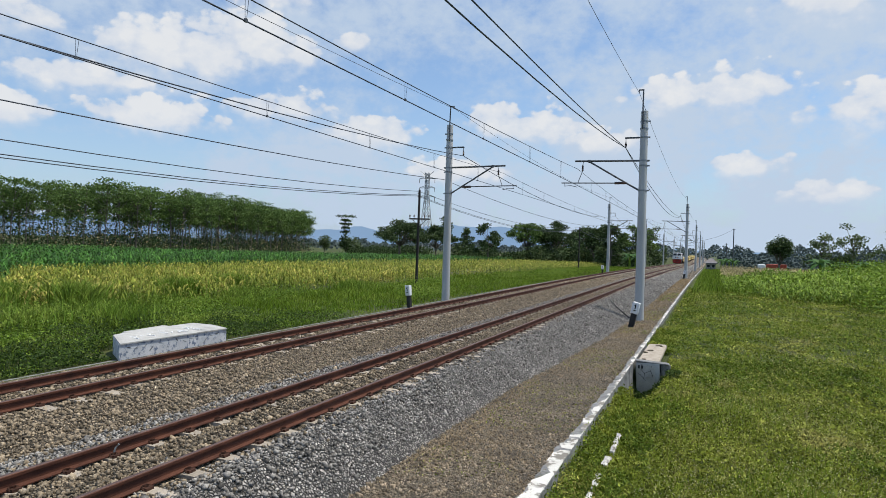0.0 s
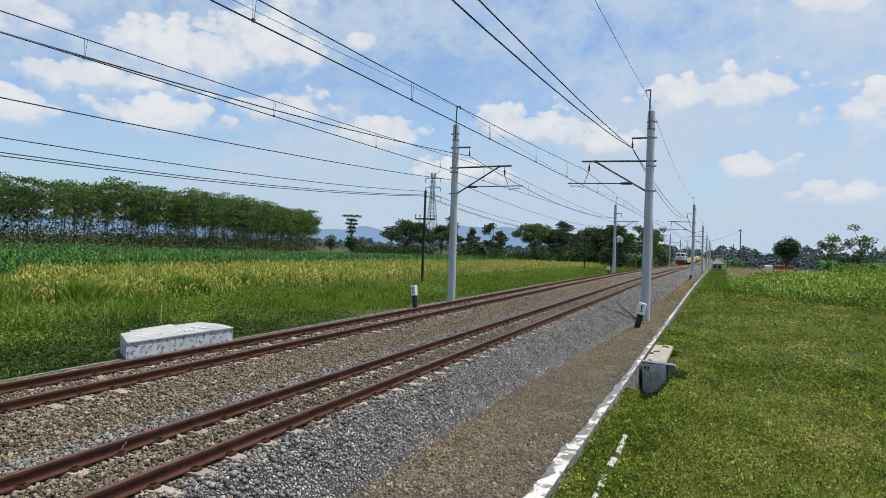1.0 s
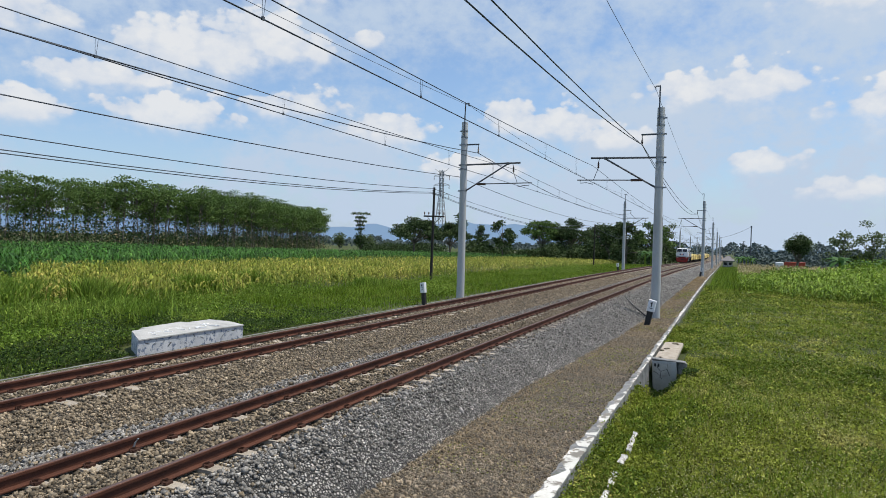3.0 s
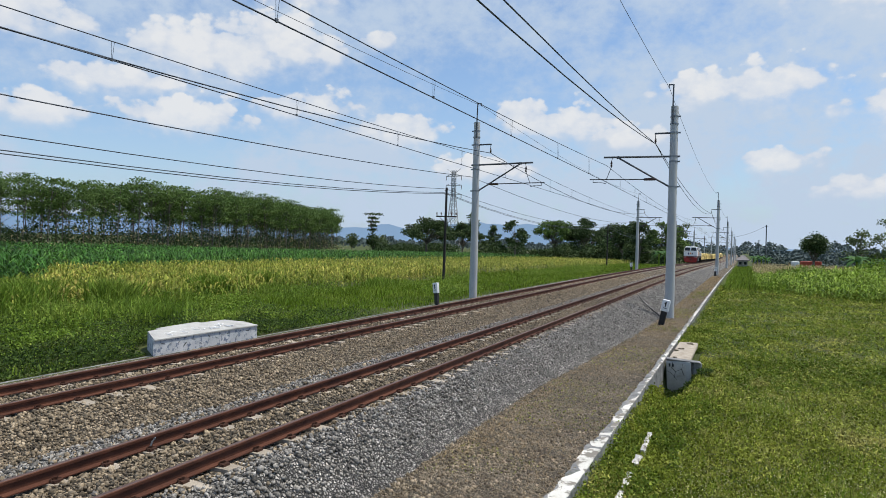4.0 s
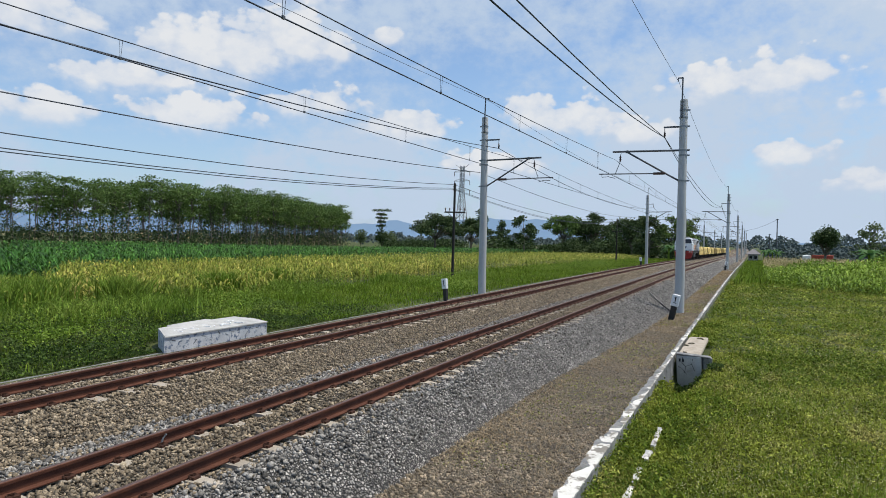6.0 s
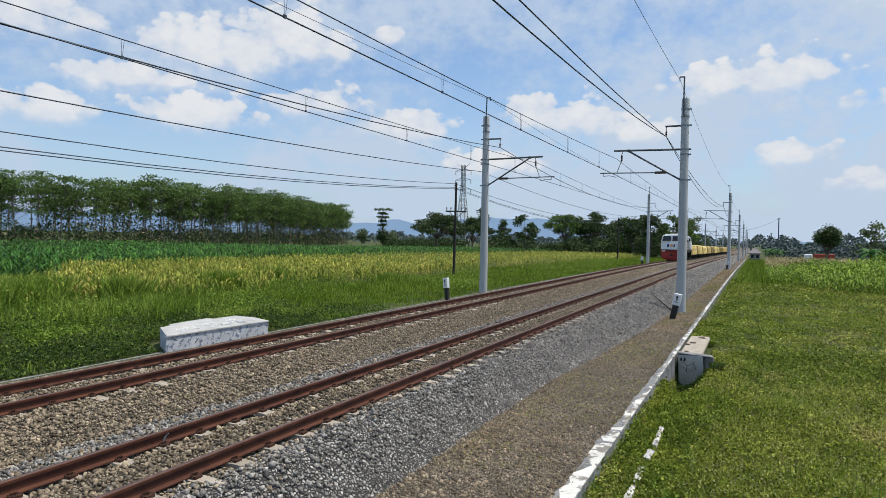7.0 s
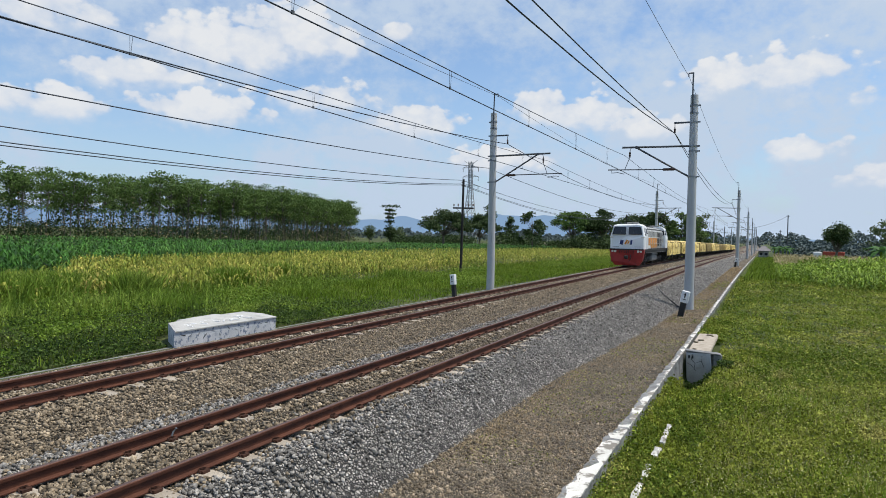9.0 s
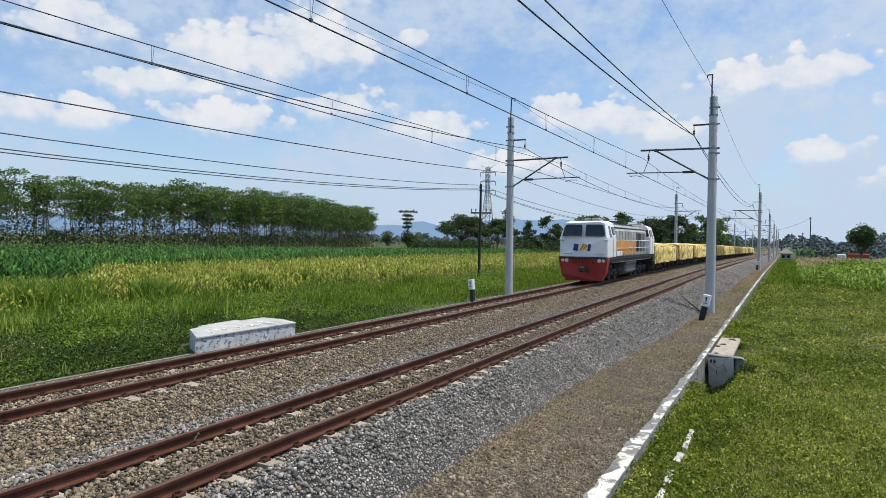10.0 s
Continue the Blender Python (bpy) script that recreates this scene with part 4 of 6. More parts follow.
def blades(name, pos, height, width, material, rng, lean=0.45, label="", category="grass"):
    """Grass blades: a narrow strip and a drooping tip each."""
    n = len(pos)
    a = rng.uniform(0, 2 * np.pi, n)
    side = np.stack([np.cos(a), np.sin(a), np.zeros(n)], -1)
    b = rng.uniform(0, 2 * np.pi, n)
    out = np.stack([np.cos(b), np.sin(b), np.zeros(n)], -1) * (rng.uniform(0.1, 1, n) * lean)[:, None]
    h, w = np.asarray(height)[:, None], np.asarray(width)[:, None]
    up = np.array([0, 0, 1.0])
    p1 = pos + (up * 0.6 + out * 0.35) * h
    p2 = pos + (up * 0.9 + out * 1.1) * h
    v = np.stack([pos - side * w * 0.5, pos + side * w * 0.5, p1 + side * w * 0.45, p1 - side * w * 0.45, p2], 1).reshape(-1, 3)
    o = 5 * np.arange(n)[:, None]
    f = np.concatenate([o + np.array([[0, 1, 2]]), o + np.array([[0, 2, 3]]), o + np.array([[3, 2, 4]])])
    return tagged(new(name, bulk(name, v, f, material)), label, category, kind="stuff")


def on_ground(x, y, lift=0.0):
    return np.stack([x, y, ground_z(x, y) + lift], -1)


def patchy(x, y, s, seed):
    """A smooth field of patches between 0 and 1."""
    k = np.zeros(len(x))
    r = np.random.default_rng(seed)
    for i in range(7):
        a = r.uniform(0, 6.3)
        q = s * r.uniform(0.5, 2.2)
        k += np.sin((x * np.cos(a) + y * np.sin(a)) * q + r.uniform(0, 6.3))
    return 0.5 + 0.5 * np.tanh(k * 0.7)


def build_near_meadow():
    rng = np.random.default_rng(21)
    # creeping herbs beside the drain, in tussocks
    y = 6.5 + 62 * rng.power(0.42, 200000)
    x = -1.9 + (2.6 + 0.275 * y) * rng.random(len(y))
    m = 90000
    more = 7.5 + 15 * rng.power(0.8, m)
    y = np.concatenate([y, more])
    x = np.concatenate([x, -1.3 + (2.0 + 0.275 * more) * rng.random(m)])
    n = 42000
    y = np.concatenate([y, 6.3 + 24 * rng.power(0.7, n)])
    x = np.concatenate([x, rng.uniform(-2.0, -1.2, n)])
    keep = (y > 8.0) | (x < 1)
    x, y = x[keep], y[keep]
    ditch = x < -1.35
    k = patchy(x, y, 0.9, 3)
    tuft = patchy(x, y, 3.6, 15)
    big = patchy(x, y, 0.28, 19)
    size = (0.030 + 0.040 * rng.random(len(x)) ** 2) * np.interp(y, [7, 20, 68], [1.1, 1.5, 3.4])
    hgt = rng.random(len(x)) ** 0.7 * (0.02 + 0.09 * k + 0.14 * tuft * (0.4 + big)) * np.where(ditch, 0.7, 1)
    keep = ~((abs(x + 1.5) < 0.6) & (y > 19.2) & (y < 23.8) & ((hgt < 0.3) & (x < -1.15)))
    pos = on_ground(x, y, hgt)
    d = (k * 0.6 + tuft * 0.4 > 0.55) & (rng.random(len(x)) < 0.62)
    leaves("low_herbs", pos[keep & ~d], size[keep & ~d], M_LEAF_LOW, rng, 0.35, 0.5, label="low creeping green herbs with dry patches", category="meadow", kind="stuff")
    leaves("dark_herbs", pos[keep & d], size[keep & d], M_HERB_MID, rng, 0.45, 0.5, label="darker clumps of low herbs", category="meadow", kind="stuff")
    y = 7 + 60 * rng.power(0.5, 52000)
    x = -1.85 + (2.6 + 0.275 * y) * rng.random(len(y))
    keep = ~((abs(x + 1.5) < 0.6) & (y > 19.0) & (y < 23.8)) & (rng.random(len(x)) < 0.25 + patchy(x, y, 1.6, 44))
    x, y = x[keep], y[keep]
    hh = rng.uniform(0.08, 0.26, len(x)) * (0.4 + patchy(x, y, 0.7, 9))
    blades("meadow_grass", on_ground(x, y), hh, 0.006 * np.interp(y, [7, 25, 67], [1.1, 2.2, 6]), M_BLADE, rng, 0.9, "thin green grass among low herbs")
    y = 7 + 45 * rng.power(0.6, 22000)
    x = -0.9 + (1.9 + 0.275 * y) * rng.random(len(y))
    keep = rng.random(len(x)) < 0.08 + 0.9 * np.clip(patchy(x, y, 0.5, 31) * 1.4 - 0.4, 0, 1)
    x, y = x[keep], y[keep]
    blades("dry_stems", on_ground(x, y), rng.uniform(0.08, 0.25, len(x)), 0.004 * np.interp(y, [7, 25, 67], [1.1, 2.4, 5]), M_DRYSTEM, rng, 1.1, "dry straw-coloured stems in the meadow")
    y = 7 + 40 * rng.power(0.55, 30000)
    x = -0.9 + (1.9 + 0.275 * y) * rng.random(len(y))
    keep = rng.random(len(x)) < np.clip(patchy(x, y, 0.8, 14) * 1.3 - 0.2, 0, 1)
    x, y = x[keep], y[keep]
    leaves("flower_heads", on_ground(x, y, rng.uniform(0.09, 0.24, len(x))), rng.uniform(0.010, 0.020, len(x)) * np.interp(y, [7, 40], [1, 1.8]), M_FLOWER, rng, 0.6, 0.95,
           label="tiny pale yellow flower heads over the meadow", category="flowers", kind="stuff")


build_near_meadow()


def build_culvert_weeds():
    rng = np.random.default_rng(61)
    n = 2600
    x = rng.uniform(-2.0, -0.7, n)
    y = 19.5 - 0.4 * rng.random(n) ** 1.5
    z = -1.95 + (0.36 + 0.75 * np.clip((x + 1.7) / 0.7, 0, 2) ** 1.5) * rng.random(n) ** 0.7
    leaves("culvert_weeds", np.stack([x, y, np.minimum(z, -0.9)], -1), rng.uniform(0.04, 0.09, n), M_BLADE_DARK, rng, 0.4, 0.55, label="dark leafy weeds growing up a culvert face", category="weeds", kind="stuff")


build_culvert_weeds()


def build_shoulder_plants():
    rng = np.random.default_rng(5)
    y = 5 + 80 * rng.power(0.5, 46000)
    x = rng.uniform(-4.9, -2.14, len(y))
    edge = np.exp(-((x - toe(y) - 0.35) / 0.4) ** 2)
    keep = (x > toe(y) - 0.15) & (rng.random(len(x)) < 0.02 + 0.9 * edge * patchy(x, y, 0.8, 2) + 0.35 * (patchy(x, y, 1.1, 6) > 0.75) + np.where(y > 24, 0.4, 0))
    x, y = x[keep], y[keep]
    blades("dry_shoulder_grass", on_ground(x, y), rng.uniform(0.02, 0.055, len(x)), 0.007 * np.interp(y, [6, 30, 85], [1, 2.6, 7]), M_TANGRASS, rng, 2.6, "dry tan grass on the gravel shoulder")
    y = 5 + 50 * rng.power(0.6, 15000)
    x = rng.uniform(-4.6, -2.12, len(y))
    keep = (x > toe(y) + 0.3) & (patchy(x, y, 1.0, 12) > 0.5)
    x, y = x[keep], y[keep]
    leaves("shoulder_weeds", on_ground(x, y, rng.uniform(0, 0.03, len(x))), rng.uniform(0.015, 0.035, len(x)) * np.interp(y, [6, 40], [1, 2.4]), M_LEAF_LOW, rng, 0.3, 0.5,
           label="sparse small weeds on dry ground", category="weeds", kind="stuff")


build_shoulder_plants()


def build_field_edge():
    rng = np.random.default_rng(77)
    y = 3 + 145 * rng.power(0.48, 130000)
    x = -13.2 - 11.5 * rng.random(len(y)) ** 0.85
    keep = ~((x > -14.5) & (y > 11.65) & (y < 15.65)) & (x > -13.05 - 1.35 * y)
    x, y = x[keep], y[keep]
    k = patchy(x, y, 0.35, 8)
    h = rng.uniform(0.15, 0.42, len(x)) * (0.55 + 0.75 * k) * np.interp(x, [-23, -17, -13.2], [1.35, 1.1, 0.55])
    w = 0.020 * np.interp(y, [4, 30, 150], [0.9, 1.5, 4.5])
    dark = (y < 17 + 3 * k) & (rng.random(len(x)) < 0.85)
    pos = on_ground(x, y, -0.02)
    blades("bank_grass", pos[~dark], h[~dark], w[~dark], M_BLADE, rng, 0.7, "tall fresh green grass along the field edge")
    blades("bank_weeds", pos[dark], h[dark] * 0.6, w[dark] * 0.6, M_BLADE_DARK, rng, 1.1, "dark green matted weeds beside the track")
    # a hummocky mat of small dark leaves on the near bank
    n = 95000
    hy = 4 + 19 * rng.random(n)
    hx = -13.22 - (2.5 + 9.0 * rng.random(n)) * rng.random(n) ** 1.2
    ok = ~((hx > -14.45) & (hy > 11.7) & (hy < 15.6)) & (hx > -13.05 - 1.5 * hy) & (rng.random(n) < np.interp(hy, [4, 15, 23], [1, 1, 0.15]))
    hx, hy = hx[ok], hy[ok]
    lump = patchy(hx, hy, 1.5, 18) * 0.6 + patchy(hx, hy, 4.0, 29) * 0.4
    rise = np.interp(hx, [-22, -16, -13.9, -13.2], [0.75, 0.55, 0.36, 0.12])
    q = on_ground(hx, hy, rise * lump * rng.random(len(hx)) ** 0.35)
    pale = rng.random(len(hx)) < 0.16 + 0.3 * (patchy(hx, hy, 0.6, 33) > 0.75)
    leaves("bank_herbs", q[~pale], rng.uniform(0.04, 0.095, (~pale).sum()), M_BLADE_DARK, rng, 0.3, 0.55, label="dark leafy herbs matted on the bank", category="weeds", kind="stuff")
    leaves("bank_herbs", q[pale], rng.uniform(0.04, 0.09, pale.sum()), M_BUSH, rng, 0.4, 0.5, label="brighter green leaves among the bank herbs", category="weeds", kind="stuff")
    # clumps of taller leafy weeds at the maize edge
    pts = []
    for cx, cy, s in [(-22.3, 27.5, 1.0), (-23.5, 34, 1.0), (-20.5, 45, 0.8), (-22, 52, 1.1), (-19, 66, 1.0), (-18, 74, 1.2), (-17, 80, 1.2), (-18.5, 88, 1.1), (-20, 40, 0.7), (-24, 21, 1.1), (-26, 18.5, 1.2), (-15.2, 34.5, 0.6), (-15.6, 37, 0.6), (-20.5, 15, 0.8), (-22.5, 16.5, 1.0), (-18.2, 12.2, 0.6), (-24.5, 14.5, 1.2), (-19, 21, 0.6), (-17, 18, 0.5), (-21.5, 23, 0.8), (-23.2, 30.5, 0.9)]:
        n = 2200
        p = rng.normal(size=(n, 3)) * np.array([1.0, 1.3, 0.35]) * s
        p[:, 2] = np.abs(p[:, 2]) + 0.1
        pts.append(p + np.array([cx, cy, lay(cx, cy)]))
    pts = np.concatenate(pts)
    tall = []
    for cx, cy, s in [(-23.5, 13.2, 1.6), (-22.0, 11.6, 1.2), (-26.0, 14.5, 1.6), (-21.5, 15.5, 1.0), (-19.5, 17.5, 0.9), (-22.8, 19.0, 1.1), (-24.5, 23.5, 1.0), (-23.5, 29, 0.8), (-22.5, 39, 0.9)]:
        p = rng.normal(size=(1300, 2)) * s * 0.7
        tall.append(np.stack([p[:, 0] + cx, p[:, 1] + cy], -1))
    tall = np.concatenate(tall)
    rank = []
    for cx, cy, s in [(-26.5, 17.4, 0.9), (-28.2, 18.6, 1.0), (-25.2, 15.8, 0.9), (-29.6, 17.2, 1.0), (-27.0, 15.2, 1.0), (-24.4, 19.6, 0.7), (-25.4, 26.5, 0.7), (-26.2, 31.5, 0.6)]:
        rank.append(rng.normal(size=(1300, 2)) * s * 0.7 + np.array([cx, cy]))
    rank = np.concatenate(rank)
    blades("rank_grass", on_ground(rank[:, 0], rank[:, 1]), rng.uniform(0.6, 1.75, len(rank)), np.full(len(rank), 0.055), M_BUSH, rng, 0.55, "tall rank green grass at the maize corner")
    blades("tall_grass_clumps", on_ground(tall[:, 0], tall[:, 1]), rng.uniform(0.35, 1.05, len(tall)), np.full(len(tall), 0.036), M_BUSH, rng, 0.55, "tall arching grass clumps before the maize")
    leaves("edge_weeds", pts, rng.uniform(0.06, 0.14, len(pts)), M_BUSH, rng, 0.4, 0.4, label="leafy green weeds along the maize", category="weeds", kind="stuff")


build_field_edge()


def maize(name, x, y, height, material, rng, label, nl=7, droop=0.5, wide=0.075):
    """Maize plants: a stalk with arching two-piece leaves."""
    n = len(x)
    base = on_ground(x, y, -0.03)
    allv, allf, off = [], [], 0
    a = rng.uniform(0, 2 * np.pi, n)
    side = np.stack([np.cos(a), np.sin(a), np.zeros(n)], -1)
    up = np.array([0, 0, 1.0])
    h = height[:, None]
    v = np.stack([base - side * 0.018, base + side * 0.018, base + up * h + side * 0.008, base + up * h - side * 0.008], 1)
    allv.append(v.reshape(-1, 3))
    allf.append(np.arange(4 * n).reshape(n, 4))
    off = 4 * n
    for i in range(nl):
        q = rng.uniform(0, 2 * np.pi, n)
        out = np.stack([np.cos(q), np.sin(q), np.zeros(n)], -1)
        sd = np.stack([-np.sin(q), np.cos(q), np.zeros(n)], -1)
        ln = (rng.uniform(0.5, 0.85, n) * height * 0.42)[:, None]
        st = base + up * h * (0.25 + 0.75 * (i + rng.random((n, 1))) / nl)
        mid = st + out * ln * 0.5 + up * ln * rng.uniform(0.2, 0.55, (n, 1))
        tip = mid + out * ln * 0.5 - up * ln * rng.uniform(0.05, droop * 1.6, (n, 1))
        w = wide * (0.6 + 0.6 * rng.random((n, 1)))
        v = np.stack([st - sd * w * 0.3, st + sd * w * 0.3, mid + sd * w * 0.5, mid - sd * w * 0.5, tip + sd * w * 0.08, tip - sd * w * 0.08], 1)
        allv.append(v.reshape(-1, 3))
        o = off + 6 * np.arange(n)[:, None]
        allf.append(o + np.array([[0, 1, 2, 3]]))
        allf.append(o + np.array([[3, 2, 4, 5]]))
        off += 6 * n
    me = bulk(name, np.concatenate(allv), np.concatenate(allf), material)
    return tagged(new(name, me), label, "maize", kind="stuff")


def rows_of(x0, x1, y0, y1, dx, dy, rng, jitter=0.12):
    gx, gy = np.meshgrid(np.arange(x0, x1, dx), np.arange(y0, y1, dy))
    gx, gy = gx.ravel(), gy.ravel()
    return gx + rng.normal(size=len(gx)) * jitter, gy + rng.normal(size=len(gy)) * jitter


def build_maize():
    rng = np.random.default_rng(9)
    x, y = rows_of(-45, -24.0, 8, 62, 0.8, 0.36, rng)
    corner = (x < -1.50 * y + 1.5 * patchy(x, y, 0.4, 5)) & (x < -33)
    keep = (x > -2.1 * y - 4) & (x < -23.2 - 1.3 * patchy(x, y, 0.3, 4)) & ~corner
    maize("ripening_maize", x[keep], y[keep], rng.uniform(0.9, 1.35, keep.sum()), M_CORN_DRY, rng, "yellowing ripe maize plants in rows", 8, 0.7, 0.10)
    corner &= x > -2.1 * y - 4
    maize("green_maize", x[corner], y[corner], rng.uniform(1.6, 2.2, corner.sum()), M_CORN_GREEN, rng, "tall dark green maize at the field corner", 8, 0.6, 0.12)
    x, y = rows_of(-50, -22.0, 62, 175, 1.3, 0.7, rng)
    keep = rng.random(len(x)) < 0.95
    maize("ripening_maize", x[keep], y[keep], rng.uniform(0.85, 1.25, keep.sum()), M_CORN_DRY, rng, "yellowing ripe maize plants in rows", 6, wide=0.13)
    x, y = rows_of(-64, -45.0, 16, 70, 0.9, 0.42, rng)
    keep = (x > -2.1 * y - 4)
    maize("green_maize", x[keep], y[keep], rng.uniform(1.35, 1.75, keep.sum()), M_CORN_GREEN, rng, "tall dark green maize plants in rows", 8, 0.65, 0.15)
    x, y = rows_of(-85, -50.0, 70, 210, 2.2, 0.8, rng)
    maize("green_maize", x, y, rng.uniform(1.35, 1.75, len(x)), M_CORN_GREEN, rng, "tall dark green maize plants in rows", 7, wide=0.2)
    x, y = rows_of(-130, -62.0, 26, 110, 4.0, 1.2, rng)
    maize("green_maize", x, y, rng.uniform(1.35, 1.75, len(x)), M_CORN_GREEN, rng, "tall dark green maize plants in rows", 7, wide=0.3)


build_maize()


def build_shrubs():
    """Rank leafy growth beyond the meadow, higher towards the road."""
    rng = np.random.default_rng(12)
    n = 20000
    x = 1.2 + 24 * rng.random(n) ** 0.85
    y = 48 + 44 * rng.random(n) + 12 * (patchy(x, x * 0.3, 0.6, 3) - 0.5)
    y += np.interp(x, [1, 4, 9], [16, 6, 0])
    top = np.interp(x, [2, 5, 9, 12, 24], [0.7, 1.2, 1.8, 2.5, 3.0]) * (0.55 + 0.65 * patchy(x, y, 0.55, 7)) * np.interp(y, [44, 54, 90], [0.35, 1.0, 1.0])
    z = top * rng.random(n) ** 0.55
    leaves("shrub_thicket", on_ground(x, y, z), rng.uniform(0.2, 0.46, n), M_BUSH, rng, 0.4, 0.3, label="dense bright green leafy shrubs beyond the meadow", category="shrubs", kind="stuff")
    cx, cy = rows_of(1.5, 26, 49, 88, 0.75, 0.42, rng, 0.16)
    ok = (cy > np.interp(cx, [1, 4, 9], [66, 56, 49]) + 6 * (patchy(cx, cy, 0.5, 3) - 0.5)) & (rng.random(len(cx)) < 0.85)
    cx, cy = cx[ok], cy[ok]
    maize("young_maize", cx, cy, np.interp(cx, [2, 5, 9, 14, 24], [0.8, 1.2, 1.6, 2.1, 2.5]) * rng.uniform(0.75, 1.1, len(cx)) * np.interp(cy, [49, 56], [0.6, 1.0]), M_BUSH, rng,
          "bright green young maize beyond the meadow", 7, 0.7, 0.13)
    n = 14000
    x = 1.5 + 34 * rng.random(n)
    y = 86 + 44 * rng.random(n)
    leaves("dry_reeds", on_ground(x, y, 1.15 * rng.random(n) + 0.35), rng.uniform(0.25, 0.5, n), M_STRAW, rng, 0.9, 0.16, label="dry tan reeds behind the shrubs", category="reeds", kind="stuff")
    n = 14000
    x = -1.4 + 7.5 * rng.random(n) ** 1.5
    y = 60 + 110 * rng.random(n)
    blades("far_meadow_grass", on_ground(x, y), rng.uniform(0.3, 0.8, n), np.full(n, 0.06), M_BLADE, rng, 0.6, "long green grass along the line")


build_shrubs()


# ---- trees ----
def tree(name, label, seed, height, width, kind, leaf_mat, leaf_n, leaf_size, trunk_r=0.16, bole=0.5):
    """A tapered, slightly crooked trunk, limbs that reach to leaf clumps, and a loose crown."""
    rng = np.random.default_rng(seed)
    t = thing(name, label, "tree")
    wob = rng.normal(size=(6, 2)) * 0.02 * height
    spine = [(wob[i, 0] * i / 5, wob[i, 1] * i / 5, -0.4 + (height * (0.92 if kind in ("slender", "tier") else 0.7) + 0.4) * i / 5) for i in range(6)]
    s = Shape().rod(spine, trunk_r, 7, trunk_r * 0.3)
    clumps = []
    if kind == "slender":
        for i in range(17):
            q = bole + (1 - bole) * rng.random() ** 0.5
            a, r = rng.uniform(0, 6.28), width * 0.5 * rng.uniform(0.25, 1.0) * (1.15 - 0.5 * (q - bole) / (1 - bole))
            clumps.append(((math.cos(a) * r, math.sin(a) * r, height * q * 0.97), (width * 0.25, width * 0.25, height * 0.022 + 0.15), q * 0.8))
    elif kind == "umbrella":
        for i in range(26):
            a, r = rng.uniform(0, 6.28), width * 0.47 * rng.random() ** 0.6
            q = 1 - 0.42 * (r / (width * 0.5)) ** 2 - rng.random() * 0.18
            clumps.append(((math.cos(a) * r, math.sin(a) * r, height * q), (width * 0.11, width * 0.11, height * 0.07), 0.35 + 0.1 * rng.random()))
    elif kind == "round":
        for i in range(26):
            d = rng.normal(size=3)
            d /= np.linalg.norm(d)
            q = rng.random() ** 0.4
            zc = height * (bole + (1 - bole) * 0.5)
            clumps.append(((d[0] * width * 0.34 * q, d[1] * width * 0.34 * q, zc + d[2] * height * (1 - bole) * 0.42 * q), (width * 0.17, width * 0.17, height * 0.12), bole * 0.85))
    elif kind == "loose":
        for i in range(20):
            a, r = rng.uniform(0, 6.28), width * 0.48 * rng.random() ** 0.7
            q = bole + (1 - bole) * rng.random()
            clumps.append(((math.cos(a) * r * (1.25 - 0.7 * q), math.sin(a) * r * (1.25 - 0.7 * q), height * q), (width * 0.12, width * 0.12, height * 0.055), max(0.3, q * 0.72)))
    elif kind == "tier":
        for i in range(5):
            q = 0.62 + 0.38 * i / 4
            for k in range(6):
                a = k * 1.05 + i
                r = width * 0.5 * (0.30, 0.25, 0.5, 0.4, 0.95)[i] * rng.uniform(0.5, 1)
                clumps.append(((math.cos(a) * r, math.sin(a) * r, height * q), (width * 0.14, width * 0.14, height * 0.018), q - 0.03))
    pos, per = [], max(8, leaf_n // len(clumps))
    for c, e, q in clumps:
        z0 = height * q * 0.9
        k = min(4.99, max(0, 5 * (z0 + 0.4) / (spine[-1][2] + 0.4)))
        i = int(k)
        b = Vector(spine[i]).lerp(Vector(spine[i + 1]), k - i)
        c = Vector(c)
        mid = b.lerp(c, 0.5) + Vector((0, 0, (c.z - b.z) * (-0.12 if kind != "tier" else 0) + 0.05 * width))
        s.rod([b, mid, c], trunk_r * 0.32, 4, trunk_r * 0.08, cap=False)
        ball = rng.normal(size=(per, 3))
        ball *= (rng.random((per, 1)) ** 0.45) / np.linalg.norm(ball, axis=1)[:, None]
        pos.append(ball * np.array(e) * 1.25 + np.array(c))
    part("trunk", s, M_TRUNK, t)
    pos = np.concatenate(pos)
    leaves("crown", pos, rng.uniform(0.7, 1.3, len(pos)) * leaf_size, leaf_mat, rng, 0.1, 0.62, parent=t)
    return t


